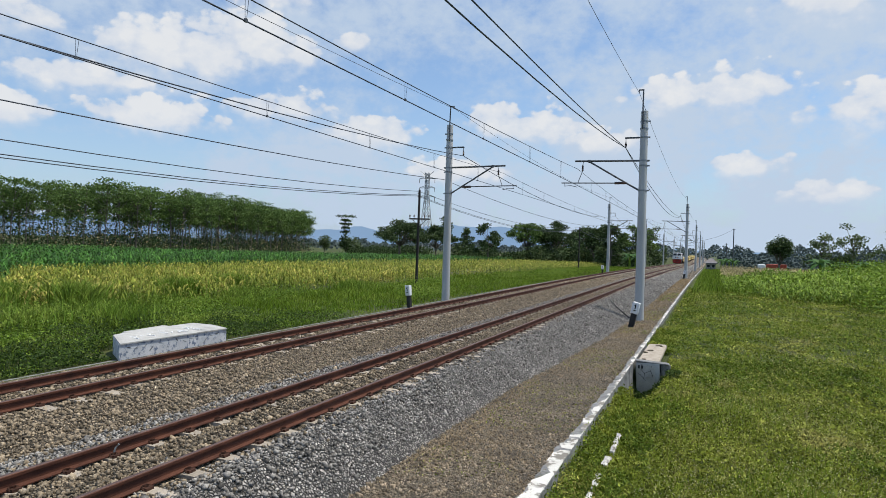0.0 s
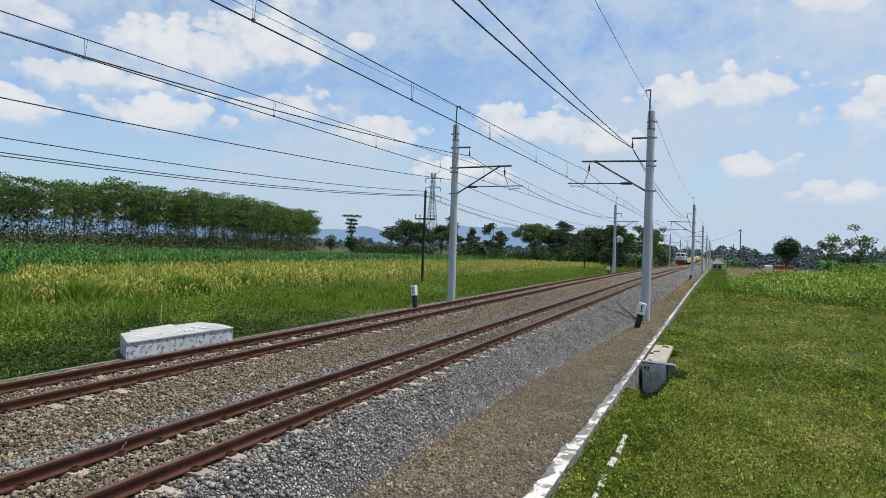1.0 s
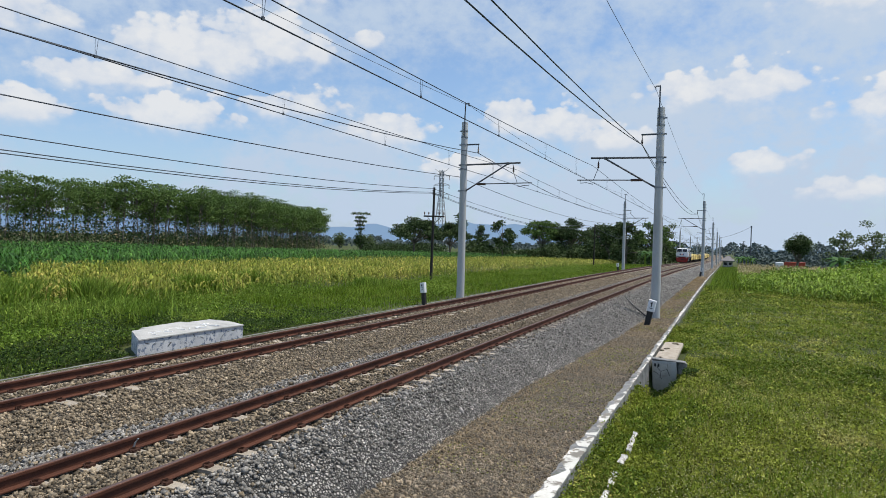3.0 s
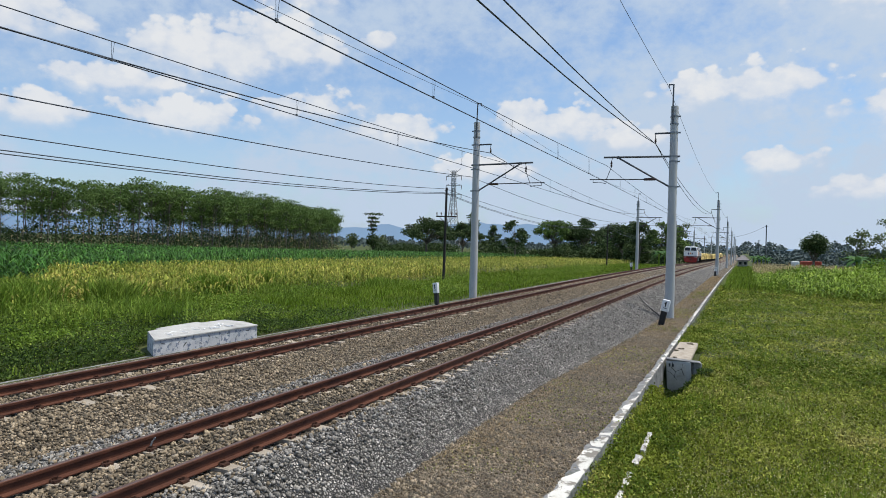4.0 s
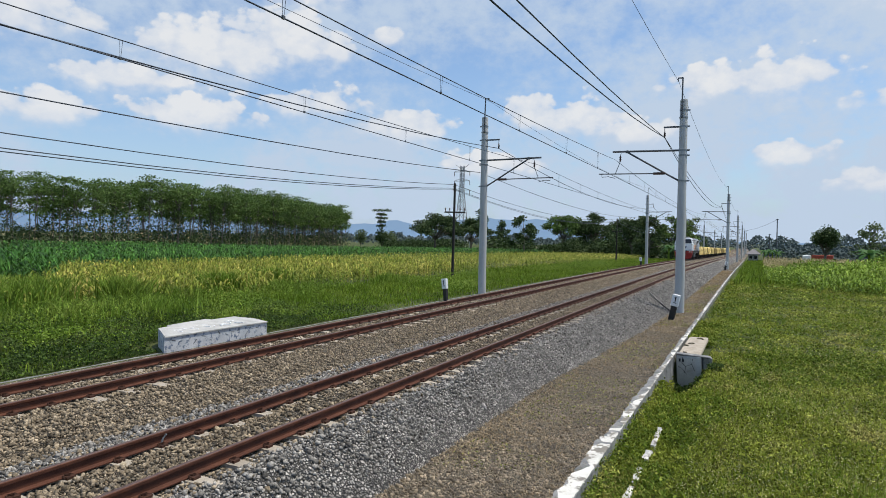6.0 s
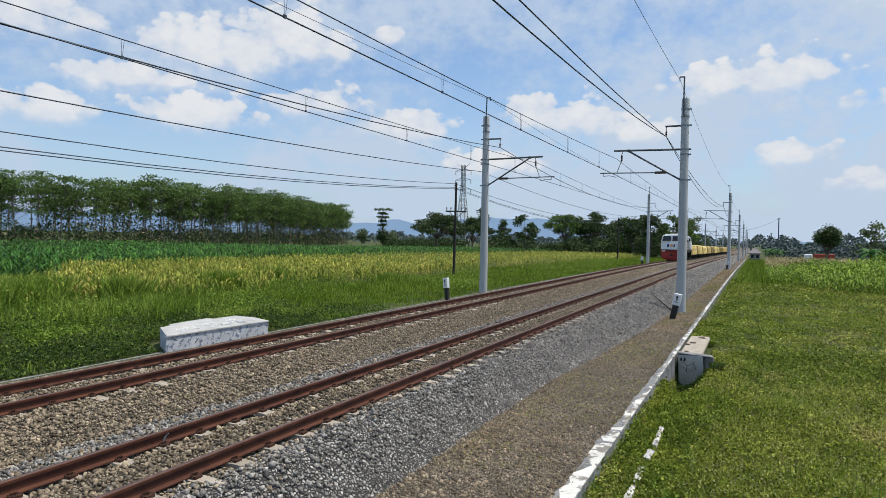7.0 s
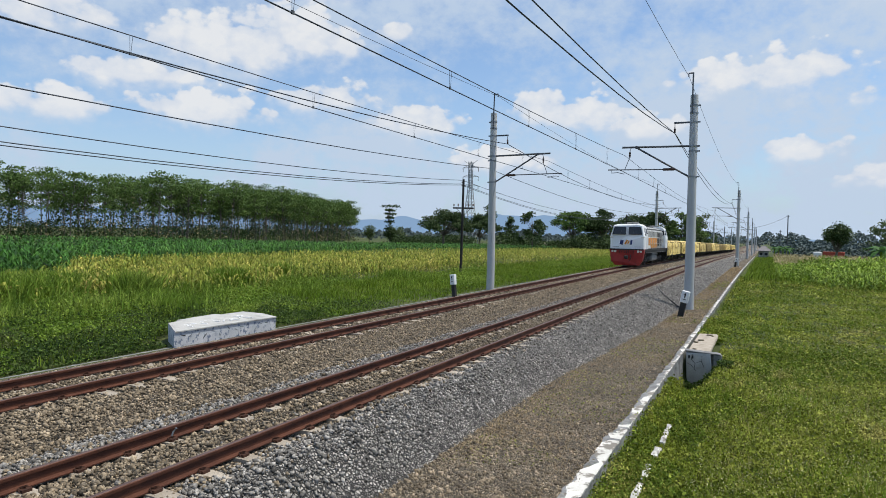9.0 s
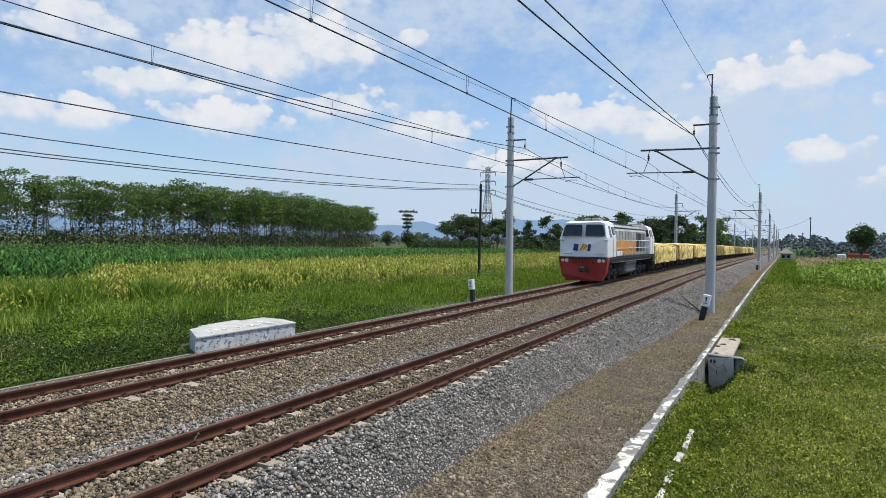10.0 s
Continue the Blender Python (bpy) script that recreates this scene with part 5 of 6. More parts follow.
def build_forest():
    """The plantation edge behind the maize: slim trees in loose rows."""
    rng = random.Random(31)
    kinds = [tree("plantation_tree", "slim plantation tree with a feathery green crown", 100 + i, 15.5, 6.0 + 0.5 * i, "slender", M_CROWN_A, 1150, 0.46, 0.15, 0.36 + 0.035 * i) for i in range(5)]
    spots = []
    line = [(-165, 30), (-150, 75), (-141, 105), (-143, 140), (-158, 190), (-180, 248), (-204, 308)]
    for row in range(4):
        for (xa, ya), (xb, yb) in zip(line[:-1], line[1:]):
            d = math.hypot(xb - xa, yb - ya)
            n = int(d / (4.8 if row < 3 else 5.5))
            for k in range(n):
                q = (k + rng.random()) / n
                spots.append((xa + (xb - xa) * q - row * 5.0 + rng.uniform(-1.5, 1.5), ya + (yb - ya) * q + rng.uniform(-1.5, 1.5) + row * 1.0))
    for i, (x, y) in enumerate(spots):
        k = kinds[i % 5]
        h = float(np.interp(y, [40, 105, 140, 200, 310], [1.05, 1.05, 1.12, 1.22, 1.30])) * rng.uniform(0.80, 1.12)
        m = pose(x, y, lay(x, y) - 0.1, rng.uniform(-1.5, 1.5), rng.uniform(-1.5, 1.5), rng.uniform(0, 360))
        if i < 5:
            k.matrix_basis = m
            k.scale = (h, h, h)
            tagged(k, group="plantation trees")
        else:
            o = copy_thing(k, m)
            o.scale = (h, h, h)
    g = np.random.default_rng(3)
    seg = g.integers(0, 6, 42000)
    la = np.array(line, float)
    q = g.random(42000)[:, None]
    p = la[seg] * (1 - q) + la[seg + 1] * q
    p[:, 0] -= 22 * g.random(42000) - 3
    under = on_ground(p[:, 0], p[:, 1], 9.0 * g.random(42000) ** 1.05 * (0.45 + 0.75 * patchy(p[:, 0], p[:, 1], 0.25, 7)))
    leaves("forest_undergrowth", under, g.uniform(0.4, 0.9, 42000), M_CROWN_B, g, 0.5, 0.4, label="dark shrubs and dry stalks under plantation trees", category="undergrowth", kind="stuff")
    m = g.random(42000) < 0.10
    leaves("dry_undergrowth", under[m] + np.array([5, 0, 0.2]), g.uniform(0.4, 0.8, m.sum()), M_STRAW, g, 0.8, 0.25, label="dry tan stalks along the plantation edge", category="undergrowth", kind="stuff")


build_forest()


def build_far_trees():
    def put(kind, label, seed, x, y, top, width, mat, n, ls, tr=0.25, bole=0.4, name="tree"):
        z = lay(x, y)
        t = tree(name, label, seed, top - z, width, kind, mat, n, ls, tr, bole)
        t.matrix_basis = pose(x, y, z, 0, 0, seed * 40)
        return t
    put("umbrella", "broad dark green spreading rain tree", 1, -78.7, 161.9, 8.6, 18, M_CROWN_B, 8000, 0.52, 0.4)
    put("umbrella", "broad dark green spreading rain tree", 2, -70.5, 168, 7.4, 12, M_CROWN_B, 4600, 0.52, 0.35)
    put("tier", "lone tree with flat tiered branches", 3, -101.7, 172.2, 10.2, 5.6, M_CROWN_B, 900, 0.5, 0.2)
    put("round", "small round dark tree below a tiered tree", 4, -101.0, 171, 5.0, 4.6, M_CROWN_B, 1100, 0.5, 0.2, 0.3)
    put("round", "tall narrow dark green tree", 5, -78.4, 194.8, 11.8, 5.6, M_CROWN_B, 1700, 0.6, 0.25, 0.35)
    put("loose", "open-crowned dark tree at the field edge", 6, -53.2, 161.5, 8.8, 7.5, M_CROWN_B, 1700, 0.6, 0.22, 0.25)
    put("loose", "open-crowned dark tree at the field edge", 7, -68.0, 185, 7.4, 6, M_CROWN_B, 1300, 0.6, 0.2, 0.25)
    put("umbrella", "broad green rain tree with pale limbs", 8, -51.5, 193.8, 9.6, 15, M_CROWN_A, 6600, 0.52, 0.4)
    put("umbrella", "broad green rain tree with pale limbs", 9, -42.5, 196, 9.6, 14, M_CROWN_B, 6600, 0.52, 0.4)
    put("umbrella", "broad dark green spreading rain tree", 10, -35.0, 200, 8.8, 13, M_CROWN_B, 5200, 0.52, 0.35)
    put("round", "dense dark green tree by the line", 11, -27.3, 167.8, 8.0, 7.3, M_CROWN_B, 1900, 0.6, 0.25, 0.25)
    put("loose", "tall loose-crowned tree by the line", 12, -21.0, 152, 7.8, 7.5, M_CROWN_B, 1900, 0.55, 0.22, 0.2)
    put("umbrella", "spreading green tree by the line", 13, -17.2, 168, 8.4, 10, M_CROWN_A, 3900, 0.52, 0.25)
    put("loose", "loose-crowned tree beside far rails", 14, -15.4, 186, 8.2, 8, M_CROWN_C, 1500, 0.55, 0.2, 0.25)
    put("round", "round dense mango tree in the open field", 15, 12.8, 149.5, 5.9, 6.2, M_CROWN_B, 5200, 0.36, 0.3, 0.3)
    put("loose", "thin-leaved grey-green tree over shrubs", 16, 15.1, 109, 5.2, 6.0, M_CROWN_C, 1300, 0.30, 0.14, 0.3)
    put("loose", "thin-leaved grey-green tree over shrubs", 17, 18.7, 108.4, 7.0, 6.4, M_CROWN_C, 1700, 0.30, 0.16, 0.3)
    put("loose", "thin-leaved grey-green tree over shrubs", 18, 22.2, 103, 5.9, 5.6, M_CROWN_C, 1300, 0.30, 0.14, 0.3)
    put("round", "low dark tree under thin-leaved trees", 19, 17.6, 112, 2.6, 7.5, M_CROWN_B, 1500, 0.4, 0.15, 0.15)
    put("round", "small pale tree beyond the maize", 20, -160.4, 253.5, 6.5, 7.5, M_CROWN_C, 1000, 0.7, 0.2, 0.2)
    put("round", "small pale tree beyond the maize", 22, -150.4, 262, 5.2, 8, M_CROWN_C, 1000, 0.7, 0.2, 0.2)
    rng = np.random.default_rng(40)
    pts = []
    for px, py, w, h in [(-27, 173, 12, 5.2), (-19, 172, 9, 5.0), (-41, 198, 24, 4.8), (-23, 158, 5, 4.4), (-120, 230, 30, 3.0), (-95, 200, 18, 2.6), (-62, 176, 14, 3.4), (-45, 186, 22, 3.6), (-30, 176, 14, 3.8), (-20, 162, 8, 3.4), (-16.2, 150, 3.5, 2.6), (-17, 190, 8, 4.2), (-14.8, 215, 4, 4.4)]:
        n = int(210 * w)
        p = np.stack([px + (rng.random(n) - 0.5) * w, py + rng.normal(size=n) * 2.5, np.zeros(n)], -1)
        p[:, 2] = 1.35 * h * rng.random(n) ** 0.7 * (0.55 + 0.6 * patchy(p[:, 0], p[:, 1] * 0.2, 0.7, 13))
        p[:, 2] += ground_z(p[:, 0], p[:, 1])
        pts.append(p)
    pts = np.concatenate(pts)
    n = 12000
    hx, hy = 3 + 120 * rng.random(n), 232 + 30 * rng.random(n)
    hz = 4.6 * rng.random(n) ** 0.8 * (0.75 + 0.35 * patchy(hx, hy, 0.12, 3))
    # hedge leaves share the far woods' painted haze
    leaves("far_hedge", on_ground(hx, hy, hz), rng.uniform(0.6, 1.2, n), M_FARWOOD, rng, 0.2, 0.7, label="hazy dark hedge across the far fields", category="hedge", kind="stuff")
    leaves("hedge_growth", pts, rng.uniform(0.4, 0.9, len(pts)), M_CROWN_B, rng, 0.3, 0.5, label="dark bushes below trees at the field's end", category="bushes", kind="stuff")


build_far_trees()


def banana(seed, label):
    rng = np.random.default_rng(seed)
    t = thing("banana_plant", label, "banana plant", "banana plants")
    part("stem", Shape().rod([(0, 0, -0.3), (0.03, 0, 0.8), (0.05, 0.02, 1.7)], 0.12, 7, 0.07), M_BUSH, t)
    for i in range(8):
        a = i * 0.85 + rng.uniform(-0.2, 0.2)
        o, sd = Vector((math.cos(a), math.sin(a), 0)), Vector((-math.sin(a), math.cos(a), 0))
        ln, up = rng.uniform(1.2, 1.7), rng.uniform(0.35, 1.1)
        vs, fs = [], []
        for k in range(6):
            q = k / 5
            p = Vector((0.05, 0.02, 1.65)) + o * ln * q * 0.8 + Vector((0, 0, up * ln * q - ln * 0.75 * q * q))
            w = 0.24 * math.sin(math.pi * min(1, 0.12 + q * 0.86))
            vs += [p - sd * w + Vector((0, 0, -0.04)), p, p + sd * w + Vector((0, 0, -0.04))]
        for k in range(5):
            fs += [(3 * k, 3 * k + 1, 3 * k + 4, 3 * k + 3), (3 * k + 1, 3 * k + 2, 3 * k + 5, 3 * k + 4)]
        part("leaf", Shape().add(vs, fs), M_BANANA, t)
    return t


def build_bananas():
    rng = random.Random(6)
    b = banana(3, "banana plant with broad arching green leaves")
    spots = [(11.8, 88), (13.4, 90), (14.9, 89), (16.3, 87.5), (12.6, 93), (17.6, 92), (-14.2, 128), (-14.6, 133), (-14.0, 140), (-15.0, 146), (-14.3, 152), (2.9, 160), (3.8, 163), (2.2, 168), (4.4, 158), (5.2, 166)]
    for i, (x, y) in enumerate(spots):
        m = pose(x, y, lay(x, y), 0, 0, rng.uniform(0, 360))
        s = rng.uniform(1.2, 1.6)
        o = b if i == 0 else copy_thing(b, m)
        o.matrix_basis = m
        o.scale = (s, s, s)


build_bananas()


# ---- distance ----
def build_distance():
    rng = np.random.default_rng(55)
    # blue hills, far behind everything; their haze is painted as an even glow
    n = 150
    az = np.radians(np.linspace(-75, 30, n))
    base = np.interp(np.degrees(az), [-75, -60, -50, -38, -33, -29.5, -27, -24, -20, -17, -14, -8, 0, 30], [1.0, 1.4, 1.5, 0.9, 1.0, 1.35, 0.9, 1.5, 1.75, 1.65, 1.0, 0.3, 0.05, 0.05])
    rag = 0.10 * np.sin(az * 60) + 0.07 * np.sin(az * 133 + 1) + 0.05 * np.sin(az * 251 + 2)
    el = np.radians(np.maximum(0.02, base + rag * np.minimum(1, base)))
    d = 4100.0
    top = np.stack([np.sin(az) * d, np.cos(az) * d, 2.45 + d * np.tan(el)], -1)
    mid = np.stack([np.sin(az) * (d - 350), np.cos(az) * (d - 350), 2.45 + (d - 350) * np.tan(el * 0.55)], -1)
    low = np.stack([np.sin(az) * (d - 700), np.cos(az) * (d - 700), np.full(n, -4.0)], -1)
    i = np.arange(n - 1)
    f = np.concatenate([np.stack([i, i + 1, n + i + 1, n + i], -1), np.stack([n + i, n + i + 1, 2 * n + i + 1, 2 * n + i], -1)])
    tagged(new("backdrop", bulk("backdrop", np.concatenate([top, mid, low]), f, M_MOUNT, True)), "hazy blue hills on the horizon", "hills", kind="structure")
    # far belt of woods, distance haze mixed into the leaf colour
    k = 30000
    a = np.radians(rng.uniform(-50, 24, k))
    dd = rng.uniform(420, 560, k)
    hgt = (5.4 + 1.6 * np.sin(a * 70) + 1.0 * np.sin(a * 171 + 1) + 0.8 * np.sin(a * 420)) * np.interp(np.degrees(a), [-50, -10, 0, 24], [0.9, 1.0, 1.2, 1.25])
    z = ground_z(np.sin(a) * dd, np.cos(a) * dd) + hgt * rng.random(k) ** 0.6 + 1.0
    p = np.stack([np.sin(a) * dd, np.cos(a) * dd, z], -1)
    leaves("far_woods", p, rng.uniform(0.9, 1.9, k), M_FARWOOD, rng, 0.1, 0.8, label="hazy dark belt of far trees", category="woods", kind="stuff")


build_distance()


def build_tower():
    t = thing("transmission_tower", "grey steel lattice power tower beyond the trees", "power tower", at=pose(-131.4, 300, -3.0))
    H, wb, wt = 41.0, 3.3, 0.8

    def w(z):
        return wb + (wt - wb) * min(1, z / (H * 0.72))
    for sx in (-1, 1):
        for sy in (-1, 1):
            part("leg", Shape().rod([(sx * w(z), sy * w(z), z) for z in (0, H * 0.36, H * 0.72, H)], 0.17, 4), M_STEEL, t)
    zs = [0, 5, 10, 14.5, 18.5, 22, 25, 27.5, 30, 32.5, 35, 37.5, H]
    for a, b in zip(zs[:-1], zs[1:]):
        for s in (-1, 1):
            part("lattice", Shape().rod([(-w(a), s * w(a), a), (w(b), s * w(b), b)], 0.1, 3).rod([(w(a), s * w(a), a), (-w(b), s * w(b), b)], 0.1, 3)
                 .rod([(s * w(a), -w(a), a), (s * w(b), w(b), b)], 0.1, 3).rod([(s * w(a), w(a), a), (s * w(b), -w(b), b)], 0.1, 3), M_STEEL, t)
    for z in (29.0, 33.5, 38.0):
        part("cross_arm", Shape().rod([(-4.2, 0, z), (4.2, 0, z)], 0.14, 4).rod([(-4.2, 0, z), (0, 0, z + 1.4)], 0.1, 4).rod([(4.2, 0, z), (0, 0, z + 1.4)], 0.1, 4), M_STEEL, t)
        for s in (-1, 1):
            part("insulator_string", Shape().rod([(s * 4.1, 0, z), (s * 4.1, 0, z - 2.0)], 0.14, 5), M_INSUL, t)
    for s in (-1, 1):
        part("peak", Shape().rod([(s * 0.6, 0, H - 1.5), (s * 3.6, 0, H + 0.6)], 0.12, 4), M_STEEL, t)


build_tower()

M_HUT = surf("hut_wall", [(0.20, 0.21, 0.22), (0.30, 0.31, 0.32)], 2, 0.85, 0.2, 30)
M_ROOF = surf("hut_roof_sheet", [(0.16, 0.15, 0.16), (0.24, 0.23, 0.24)], 2, 0.8, 0.2, 30)
M_DARKGLASS = surf("dark_opening", [(0.012, 0.014, 0.018), (0.02, 0.024, 0.03)], 4, 0.15, 0.0, 20)
M_TRUCK = surf("truck_red", [(0.30, 0.045, 0.025), (0.40, 0.07, 0.04)], 2, 0.6, 0.1, 20)


def build_hut():
    t = thing("guard_hut", "small grey crossing hut with a hipped roof by the line", "hut", at=pose(0.0, 165, float(dip(165)) - 1.0))
    part("wall", Shape().box((0, 0, 1.15), (2.6, 2.6, 2.3)), M_HUT, t)
    vs = [(-2.0, -2.0, 2.2), (2.0, -2.0, 2.2), (2.0, 2.0, 2.2), (-2.0, 2.0, 2.2), (-2.0, -2.0, 2.35), (2.0, -2.0, 2.35), (2.0, 2.0, 2.35), (-2.0, 2.0, 2.35), (-0.3, 0, 3.7), (0.3, 0, 3.7)]
    part("roof", Shape().add(vs, [(3, 2, 1, 0), (0, 1, 5, 4), (1, 2, 6, 5), (2, 3, 7, 6), (3, 0, 4, 7), (4, 5, 9, 8), (5, 6, 9), (6, 7, 8, 9), (7, 4, 8)]), M_ROOF, t)
    for x in (-0.65, 0.65):
        w = part("window", Shape().box((x, -1.31, 1.45), (0.85, 0.04, 0.85)), M_DARKGLASS, t)
        part("window_frame", Shape().box((x, -1.33, 1.9), (0.95, 0.05, 0.06)).box((x, -1.33, 1.0), (0.95, 0.05, 0.06)).box((x - 0.45, -1.33, 1.45), (0.06, 0.05, 0.9)).box((x + 0.45, -1.33, 1.45), (0.06, 0.05, 0.9)), M_SIGN, w)
    t.scale = (0.78, 0.78, 0.8)
    part("door", Shape().box((-1.31, 0.2, 1.0), (0.04, 0.85, 1.95)), M_WOOD, t)
    # slim poles behind the hut
    for x, y, top in ((5.1, 180, 8.4), (4.0, 205, 5.0)):
        z = lay(x, y)
        p = thing("utility_pole", "slim grey utility pole near the crossing hut", "utility pole", "utility poles", at=pose(x, y, z))
        part("shaft", Shape().rod([(0, 0, -0.5), (0, 0, top - z)], 0.16, 8, 0.11), M_DARKSTEEL, p)
        part("cap", Shape().box((0, 0, top - z - 0.25), (0.7, 0.12, 0.12)), M_DARKSTEEL, p)
    ca = Shape().rod(span(206.0, 180.0, 7.1 + float(dip(206)), 8.2, 0.5, -3.0, 5.1, 8), 0.03, 4)
    tagged(part("cross_cable", ca, M_WIRE), "dark cable from a catenary pole to a slim pole", "cable")


build_hut()


def build_truck():
    t = thing("truck", "red-bodied truck parked beyond the shrubs", "truck", at=pose(13.4, 169.5, lay(13, 169.5) - 0.4, 0, 0, -96))
    part("cargo_body", Shape().box((0, 0.6, 1.75), (2.2, 4.2, 1.5), None, 0.05), M_TRUCK, t)
    cab = part("cab", Shape().box((0, -2.5, 1.5), (2.0, 1.6, 1.8), None, 0.12), M_SIGN, t, "white cab")
    part("windscreen", Shape().box((0, -3.31, 1.85), (1.7, 0.03, 0.7)), M_DARKGLASS, cab)
    part("chassis", Shape().box((0, -0.3, 0.75), (1.0, 5.6, 0.3)), M_BLACK, t)
    for x in (-0.9, 0.9):
        for y in (-2.4, 1.7):
            part("wheel", Shape().lathe((x - 0.13, y, 0.45), [(0.1, 0), (0.45, 0.0), (0.45, 0.26), (0.1, 0.26)], 14, "x"), M_BLACK, t)


build_truck()


# ---- the train ----
SPEED, FRONT_AT_START = 18.65, 222.6
TRAIN_X = TRACKS["left"]
M_LWHITE = surf("loco_white_paint", [(0.74, 0.76, 0.78), (0.80, 0.82, 0.84), (0.84, 0.85, 0.86)], 1.2, 0.35, 0.05, 30, wear=(0.62, 0.62, 0.62), wear_scale=1.6, wear_at=(0.6, 0.85))
M_LGREY = surf("loco_hood_paint", [(0.17, 0.175, 0.175), (0.32, 0.325, 0.32), (0.50, 0.51, 0.50)], 1.6, 0.45, 0.1, 14, wear=(0.25, 0.24, 0.23), wear_scale=2.2, wear_at=(0.58, 0.8))
M_LRED = surf("loco_red_paint", [(0.26, 0.022, 0.022), (0.42, 0.04, 0.035)], 2.0, 0.5, 0.1, 30, wear=(0.12, 0.03, 0.026), wear_scale=2.5, wear_at=(0.56, 0.75))
M_LORANGE = surf("loco_orange_paint", [(0.62, 0.23, 0.02), (0.78, 0.32, 0.03)], 1.5, 0.4, 0.05, 30)
M_LBLUE = surf("logo_blue", [(0.02, 0.035, 0.13), (0.025, 0.045, 0.16)], 3, 0.4, 0.0, 30)
M_UNDER = surf("dark_underframe", [(0.012, 0.012, 0.013), (0.035, 0.033, 0.032), (0.06, 0.055, 0.05)], 4, 0.75, 0.2, 40)
M_TANK = surf("grey_tank", [(0.10, 0.11, 0.12), (0.17, 0.18, 0.19)], 3, 0.6, 0.1, 40)
M_GLASS = surf("cab_glass", [(0.014, 0.017, 0.02), (0.03, 0.034, 0.04)], 2, 0.06, 0.0, 10, spec=0.6)
M_LAMP = surf("lamp_lens", [(0.6, 0.58, 0.5), (0.75, 0.73, 0.66)], 5, 0.15, 0.0, 20)
M_WHEEL = surf("wheel_steel", [(0.05, 0.045, 0.04), (0.11, 0.10, 0.09)], 5, 0.5, 0.1, 40, 0.6)
M_TARP = surf("yellow_tarpaulin", [(0.46, 0.32, 0.08), (0.72, 0.56, 0.19), (0.86, 0.74, 0.38)], 0.9, 0.65, 0.9, 3.5, wear=(0.24, 0.155, 0.03), wear_scale=2.6, wear_at=(0.5, 0.62), vary="object", vary_amount=0.18, bump_dist=0.09)
M_TARP_OLD = surf("brown_tarpaulin", [(0.14, 0.095, 0.03), (0.25, 0.18, 0.05), (0.34, 0.26, 0.09)], 0.9, 0.75, 0.5, 7, vary="object", vary_amount=0.25, bump_dist=0.03)

WHEELS = []


def ring(x_half_low, x_half_mid, x_half_top, x_half_roof, z0, z1, z2, z3, y, dz=0.0, yb=None):
    """One cross-section of the cab, from lower left over the roof to lower right; yb sets each corner's y."""
    yy = yb or (y, y, y, y)
    return [(-x_half_low, yy[0], z0), (-x_half_mid, yy[1], z1), (-x_half_top, yy[2], z2), (-x_half_roof, yy[3], z3),
            (x_half_roof, yy[3], z3), (x_half_top, yy[2], z2), (x_half_mid, yy[1], z1), (x_half_low, yy[0], z0)]


def skin(rings):
    n = len(rings[0])
    s = Shape()
    vs = [p for r in rings for p in r]
    fs = [(i * n + j, i * n + (j + 1) % n, (i + 1) * n + (j + 1) % n, (i + 1) * n + j) for i in range(len(rings) - 1) for j in range(n)]
    fs += [tuple(range(n - 1, -1, -1)), tuple((len(rings) - 1) * n + j for j in range(n))]
    return s.add(vs, fs)


def wheelset(parent, y, r, name="wheelset"):
    s = Shape()
    for a in (-1, 1):
        xs = [(r * 0.25, 0.52), (r * 0.9, 0.525), (r + 0.03, 0.53), (r + 0.03, 0.556), (r, 0.562), (r - 0.012, 0.66), (r * 0.86, 0.662), (r * 0.8, 0.62), (r * 0.3, 0.60), (r * 0.25, 0.68)]
        s.lathe((0, 0, 0), [(q, a * x) for q, x in (xs if a > 0 else xs[::-1])], 14, "x")
        for k in range(6):
            an = k * math.pi / 3
            s.box((a * 0.64, math.cos(an) * r * 0.55, math.sin(an) * r * 0.55), (0.03, 0.07, 0.07))
    s.lathe((0, 0, 0), [(0.07, -0.55), (0.07, 0.55)], 10, "x")
    ob = part(name, s, M_WHEEL, parent)
    ob.matrix_basis = pose(0, y, r)
    WHEELS.append((ob, y, r))
    return ob


def bogie(t, y, axles, r, half, label=""):
    s = Shape()
    for sx in (-1, 1):
        s.box((sx * 0.86, y, 0.62), (0.14, half * 2 + 0.9, 0.20), None, 0.03)
        s.box((sx * 0.86, y, 0.46), (0.12, half * 1.1, 0.16), None, 0.02)
        for a in axles:
            s.box((sx * 0.87, a, 0.46), (0.18, 0.34, 0.36), None, 0.04)
            s.lathe((sx * 0.97 - 0.04, a, 0.46), [(0.05, 0), (0.12, 0.01), (0.12, 0.06), (0.04, 0.08)], 10, "x")
        for a, c in zip(axles[:-1], axles[1:]):
            for k in (-0.16, 0.16):
                s.lathe((sx * 0.88, (a + c) / 2 + k, 0.5), [(0.08, 0), (0.10, 0.03), (0.08, 0.06), (0.10, 0.1), (0.08, 0.14), (0.10, 0.18), (0.08, 0.24)], 8)
    s.box((0, y, 0.68), (1.5, 0.5, 0.2))
    b = part("bogie", s, M_UNDER, t)
    for a in axles:
        wheelset(b, a, r)


